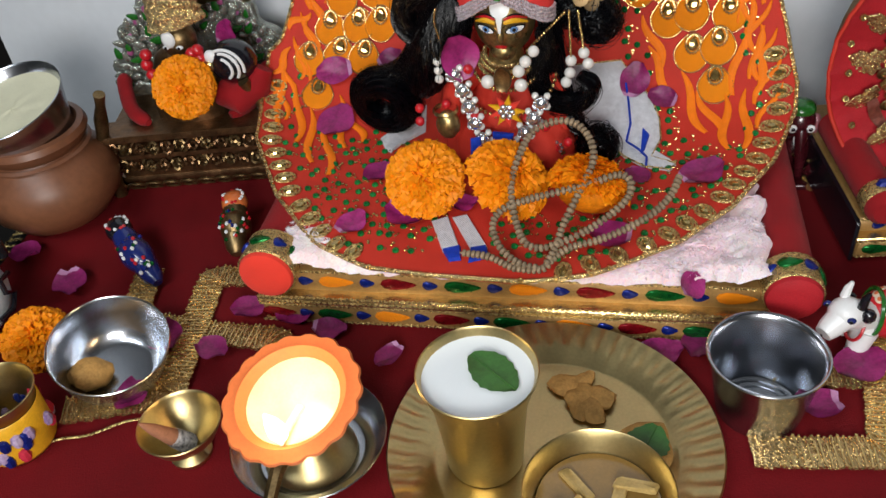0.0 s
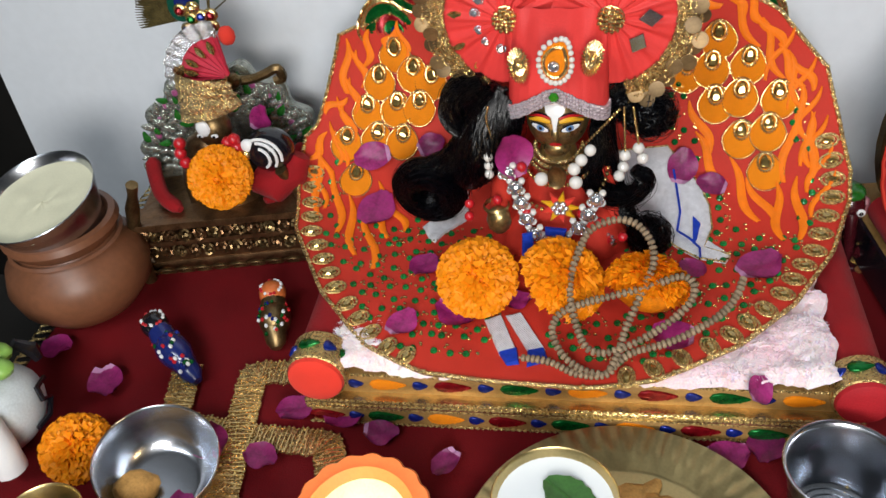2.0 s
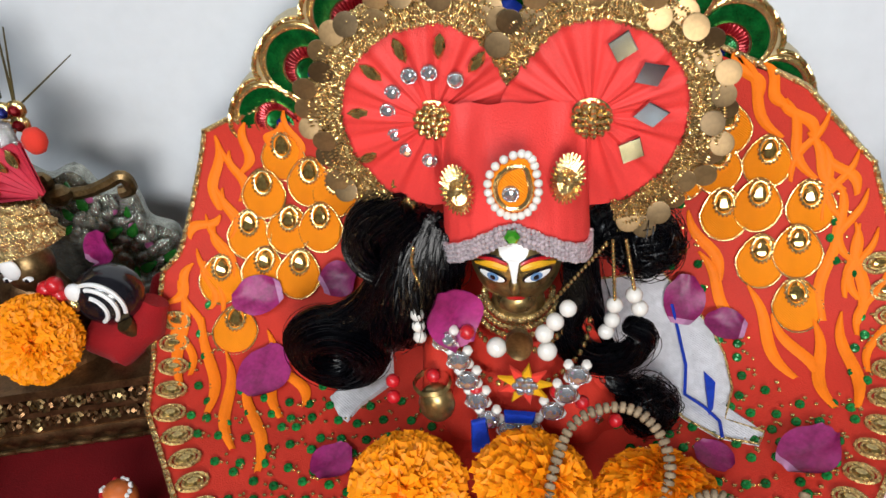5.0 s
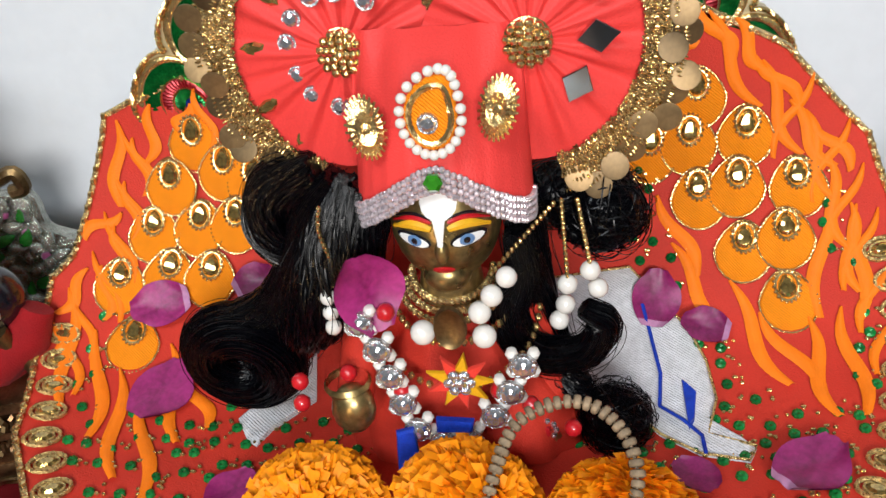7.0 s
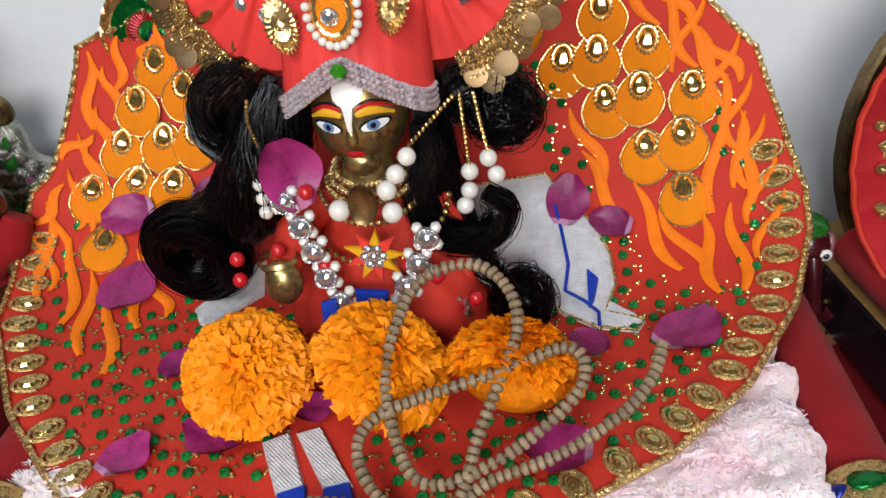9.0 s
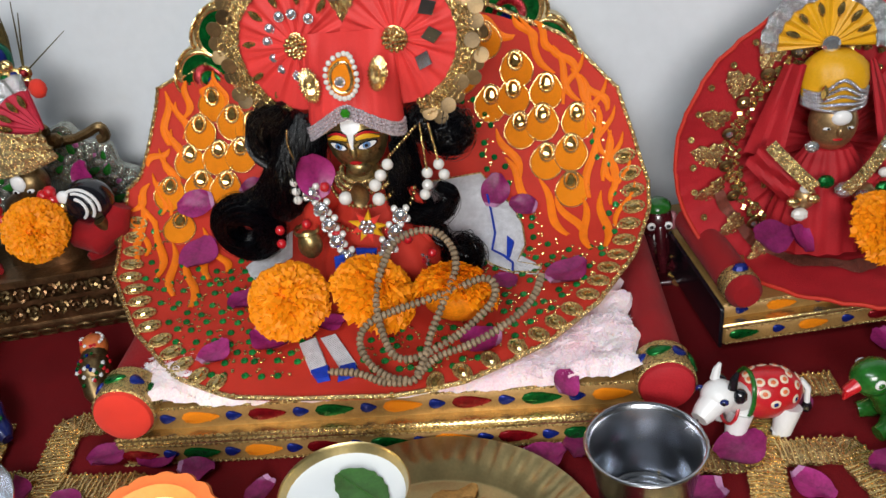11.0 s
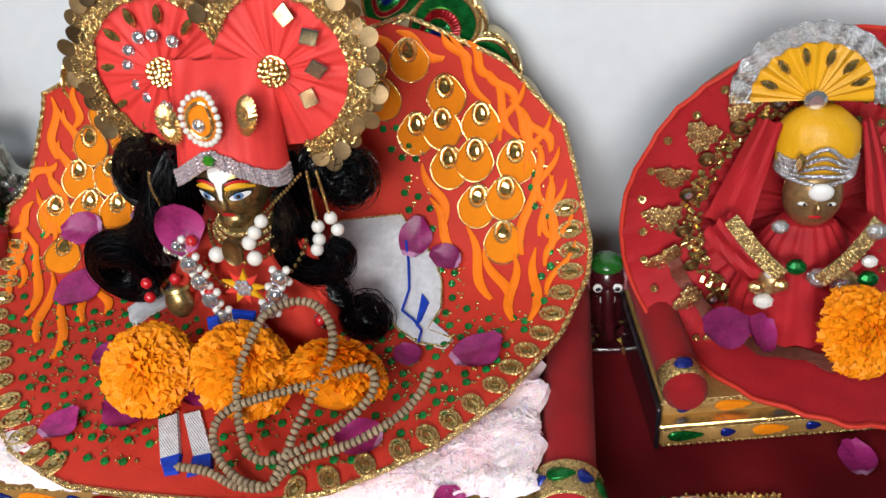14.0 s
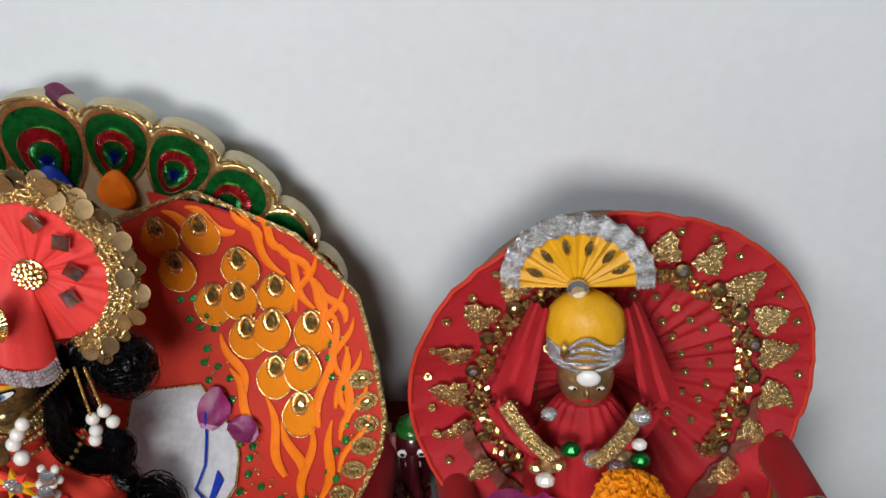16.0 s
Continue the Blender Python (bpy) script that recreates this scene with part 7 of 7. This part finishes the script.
g = Geo()
g.ball((-0.014, 0, 0.047), (0.0165, 0.0145, 0.0145), 20, slot=0)
g.tube([(-0.010, 0, 0.044), (-0.002, 0, 0.034), (0.004, 0, 0.024), (0.004, 0, 0.014)], [0.0125, 0.0145, 0.0155, 0.012], 16, slot=0)
g.tube([(0.006, 0, 0.026), (0.024, 0, 0.030), (0.044, 0.002, 0.036), (0.064, 0.003, 0.043)], [0.0125, 0.0100, 0.0085, 0.0055], 14, slot=0)
g.tube([(-0.027, -0.003, 0.045), (-0.0345, -0.004, 0.041), (-0.0365, -0.004, 0.034)], [0.0055, 0.0046, 0.0012], 10, slot=1)
for side in (-1, 1):
    g.ball((-0.0165, side * 0.0135, 0.050), (0.0042, 0.0018, 0.0042), 12, slot=2)
    g.ball((-0.0165, side * 0.0146, 0.050), (0.0026, 0.0014, 0.0026), 10, slot=0)
    g.ball((0.012, side * 0.0125, 0.029), (0.0130, 0.0045, 0.0115), 16, slot=1)
    for x, z in ((0.009, 0.033), (0.016, 0.027), (0.008, 0.025)):
        g.ball((x, side * 0.0165, z), (0.0036, 0.0010, 0.0024), 10, slot=2)
        g.ball((x, side * 0.0172, z), (0.0022, 0.0008, 0.0014), 8, slot=5)
    g.tube([(0.002, side * 0.008, 0.014), (-0.004, side * 0.012, 0.006), (-0.012, side * 0.014, 0.004)], [0.0085, 0.0075, 0.0060], 12, slot=0)
for i in range(5):
    c = Vector((0.026 + 0.0095 * i, -0.0085 + 0.0012 * i, 0.033 + 0.0028 * i))
    g.ball(c, (0.0038, 0.0012, 0.0030), 10, slot=4)
    g.ball(c + Vector((0, -0.0009, 0)), (0.0018, 0.0010, 0.0014), 8, slot=1)
for i in range(18):
    w = radians(200 + 140 * (i % 9) / 8)
    g.ball((-0.006 + 0.004 * (i // 9) + 0.002 * math.sin(i), 0.0142 * math.sin(w), 0.040 - 0.006 * (i // 9) - 0.007 * math.cos(w)), 0.0010, 5, slot=2)
parrot = thing("parrot_figurine", "glazed green parrot figurine with red wing and ringed tail", "figurine", (0.276, 0.413, 0.0), 12, geo=g, mats=[GREEN_PAINT, RED_PAINT, WHITE, YELLOW_PAINT, mat("pale_yellow_ring", (0.72, 0.60, 0.25), 0.4), BLUE_PAINT])
parrot.matrix_basis = parrot.matrix_basis @ Matrix.Scale(0.86, 4)


def bird(name, label, at, turn, body, head, seed, L):
    q = random.Random(seed)
    g = Geo()
    g.ball((0, 0, 0.016), (L, 0.013, 0.014), 18, slot=0)
    g.tube([(-L * 0.4, 0, 0.018), (-L * 0.8, 0, 0.023), (-L * 1.1, 0, 0.026)], [0.011, 0.010, 0.008], 12, slot=0)
    g.ball((-L * 1.2, 0, 0.026), (0.0115, 0.0110, 0.0105), 16, slot=1)
    g.tube([(-L * 1.25 - 0.008, 0, 0.026), (-L * 1.25 - 0.015, 0, 0.023)], [0.003, 0.001], 8, slot=2)
    g.tube([(L * 0.6, 0, 0.014), (L * 1.2, 0, 0.008), (L * 1.5, 0, 0.006)], [0.010, 0.008, 0.004], 10, slot=0)
    for side in (-1, 1):
        g.ball((-L * 1.3, side * 0.008, 0.033), (0.0022, 0.0015, 0.0022), 8, slot=3)
    for i in range(12):
        a = 2.4 * i
        d = Vector((math.cos(a) * 0.75, math.sin(a) * 0.75, 0.66))
        g.ball((-L * 1.2 + d.x * 0.0112, d.y * 0.0107, 0.026 + d.z * 0.0104), (0.0017, 0.0017, 0.0012), 6, slot=3 if i % 2 else 5)
    for i in range(34):
        a, x = q.uniform(0.3, PI - 0.3), q.uniform(-0.9, 1.2) * L
        w = math.sqrt(max(0.1, 1 - min(1, abs(x / L) ** 2))) if abs(x) < L else 0.6
        g.ball((x, 0.013 * w * math.cos(a), 0.016 + 0.014 * w * math.sin(a) - (0.004 if x > L else 0)), (0.0024, 0.0017, 0.0015), 6, slot=3 + i % 4)
    return thing(name, label, "figurine", at, turn, geo=g, mats=[body, head, RED_PAINT, WHITE, GREEN_FOIL, RED_PAINT, BLUE_FOIL])


bird("peacock_figurine", "dark blue painted peacock figurine with dots", (-0.347, 0.427, 0.0), -38, BLUE_PAINT, BLACK, 2, 0.022)
bird("bird_figurine", "small painted bird figurine with orange head", (-0.279, 0.469, 0.0), -72, OLD_BRASS, mat("orange_paint", (0.65, 0.16, 0.04), 0.35, coat=0.4), 6, 0.016)

# white figurine with green leaves at the cloth's edge
g = Geo()
g.ball((0, 0, 0.030), (0.030, 0.036, 0.030), 24, slot=0)
g.ball((-0.012, -0.012, 0.062), (0.022, 0.020, 0.022), 20, slot=0)
g.ball((-0.020, 0.020, 0.075), (0.016, 0.022, 0.016), 18, slot=0)
g.tube([(0.010, -0.030, 0.050), (0.018, -0.040, 0.034), (0.020, -0.042, 0.015)], [0.010, 0.012, 0.011], 12, slot=1)
for k, (x, y, z) in enumerate(((0.0, 0.012, 0.075), (0.012, 0.004, 0.066), (-0.004, -0.026, 0.072), (-0.022, -0.030, 0.060), (0.004, 0.020, 0.066))):
    g.ball((x, y, z), (0.011, 0.009, 0.007), 12, slot=2)
g.ball((0.006, -0.020, 0.070), (0.006, 0.005, 0.004), 10, slot=4)
g.tube([(0.028, 0.020, 0.040), (0.030, 0.006, 0.044), (0.031, 0.004, 0.034), (0.030, 0.014, 0.026), (0.032, 0.002, 0.020), (0.030, -0.012, 0.022)], 0.0022, 6, slot=3)
g.tube([(0.006, 0.036, 0.060), (0.014, 0.040, 0.050), (0.016, 0.040, 0.040)], [0.004, 0.006, 0.004], 8, slot=3)
thing("cow_figurine", "white painted figurine with green leaves and black lines", "figurine", (-0.440, 0.345, 0.0), 10, geo=g, mats=[mat("bluish_white", (0.68, 0.74, 0.76), 0.4), WHITE, mat("leaf_green", (0.28, 0.52, 0.10), 0.4), BLACK, YELLOW_PAINT])

# ---- swastika strips of gold lace laid on the cloth ----
def lace_strip(points, width, parent, seed):
    curve = [Vector((x, y, 0)) for x, y in points]
    dense = []
    for a, b in zip(curve[:-1], curve[1:]):
        n = max(2, int((b - a).length / 0.0035))
        dense += [a.lerp(b, i / n) for i in range(n)]
    dense.append(curve[-1])
    q = random.Random(seed)
    rows = []
    for i, p in enumerate(dense):
        d = (dense[min(i + 2, len(dense) - 1)] - dense[max(i - 2, 0)]).normalized()
        nrm = Vector((-d.y, d.x, 0))
        wv = width * (0.5 + 0.03 * q.random())
        rows.append([p + nrm * wv * (-1 + 2 * j / 6) + Vector((0, 0, 0.0022 + 0.0010 * math.sin(i * 1.9 + j) + cloth_z(p.x, p.y) + 0.001 + 0.0008 * (1 - abs(j - 3) / 3))) for j in range(7)])
    g = Geo().grid(lambda i, j: rows[i][j], len(rows), 7, flip=True)
    g.grid(lambda i, j: rows[i][j] + Vector((0, 0, -0.0016)), len(rows), 7)
    strip = part("lace_strip", g, GOLD_LACE, parent, in_world=True)
    g = Geo()
    for i in range(len(rows)):
        for k in range(2):
            g.tube([rows[i][0] + Vector((0, 0, 0.0006)), rows[i][3] + Vector((q.uniform(-0.001, 0.001), 0, 0.0012)), rows[i][6] + Vector((0, 0, 0.0006))], 0.0006, 4)
            break
        for e in (0, 6):
            g.ball(rows[i][e] + Vector((0, 0, 0.0004)), 0.0013, 5)
    part("metal_thread", g, GOLD, strip, in_world=True)


sw = thing("lace_emblem", "emblem of shirred gold lace strips on the cloth", "decoration", (-0.262, 0.365, 0.0))
lace_strip([(-0.236, 0.428), (-0.283, 0.424), (-0.276, 0.385), (-0.262, 0.305), (-0.328, 0.280)], 0.021, sw, 1)
lace_strip([(-0.188, 0.325), (-0.205, 0.364), (-0.262, 0.364)], 0.021, sw, 2)
lace_strip([(-0.284, 0.366), (-0.325, 0.370), (-0.338, 0.424)], 0.021, sw, 3)
sw = thing("lace_emblem", "emblem of shirred gold lace strips on the cloth", "decoration", (0.19, 0.375, 0.0))
lace_strip([(0.258, 0.452), (0.205, 0.447), (0.198, 0.400), (0.190, 0.322), (0.115, 0.311)], 0.021, sw, 4)
lace_strip([(0.270, 0.318), (0.248, 0.388), (0.206, 0.386)], 0.021, sw, 5)
lace_strip([(0.186, 0.382), (0.137, 0.378), (0.128, 0.405)], 0.021, sw, 6)
g = Geo().tube([(-0.330 + 0.075 * k / 12, 0.250 + 0.040 * k / 12 + 0.002 * math.sin(k), 0.0018) for k in range(13)], 0.0009, 5)
thing("gold_thread", "loose gold thread end on the red cloth", "thread", geo=g, mats=GOLD_THREAD)

SPOTS = [(-0.246, 0.344), (-0.119, 0.355), (-0.287, 0.296), (-0.393, 0.398), (0.061, 0.383), (0.086, 0.392), (0.153, 0.346), (0.183, 0.387), (-0.236, 0.389), (-0.169, 0.376),
         (-0.285, 0.352), (0.218, 0.355), (0.267, 0.372), (0.223, 0.426), (0.349, 0.507), (0.292, 0.418), (-0.455, 0.43), (0.303, 0.491), (-0.197, 0.388)]
rng = random.Random(17)
for k, (x, y) in enumerate(SPOTS):
    petal(pose(x, y, 0.0035 + (0.002 if k in (0, 6, 7, 13) else 0), rng.uniform(-8, 8), rng.uniform(-8, 8), rng.uniform(0, 360)) @ Matrix.Scale(rng.uniform(0.85, 1.15), 4), k + 3, "magenta rose petal scattered on the red cloth")
petal(pose(0.075, 0.404, 0.046, 40, 0, 60) @ Matrix.Scale(0.8, 4), 1, "dark magenta rose petal on the throne board")
petal(pose(-0.047, 0.645, 0.292, 60, 30, 70) @ Matrix.Scale(0.75, 4), 2, "magenta rose petal caught on the backrest's edge")
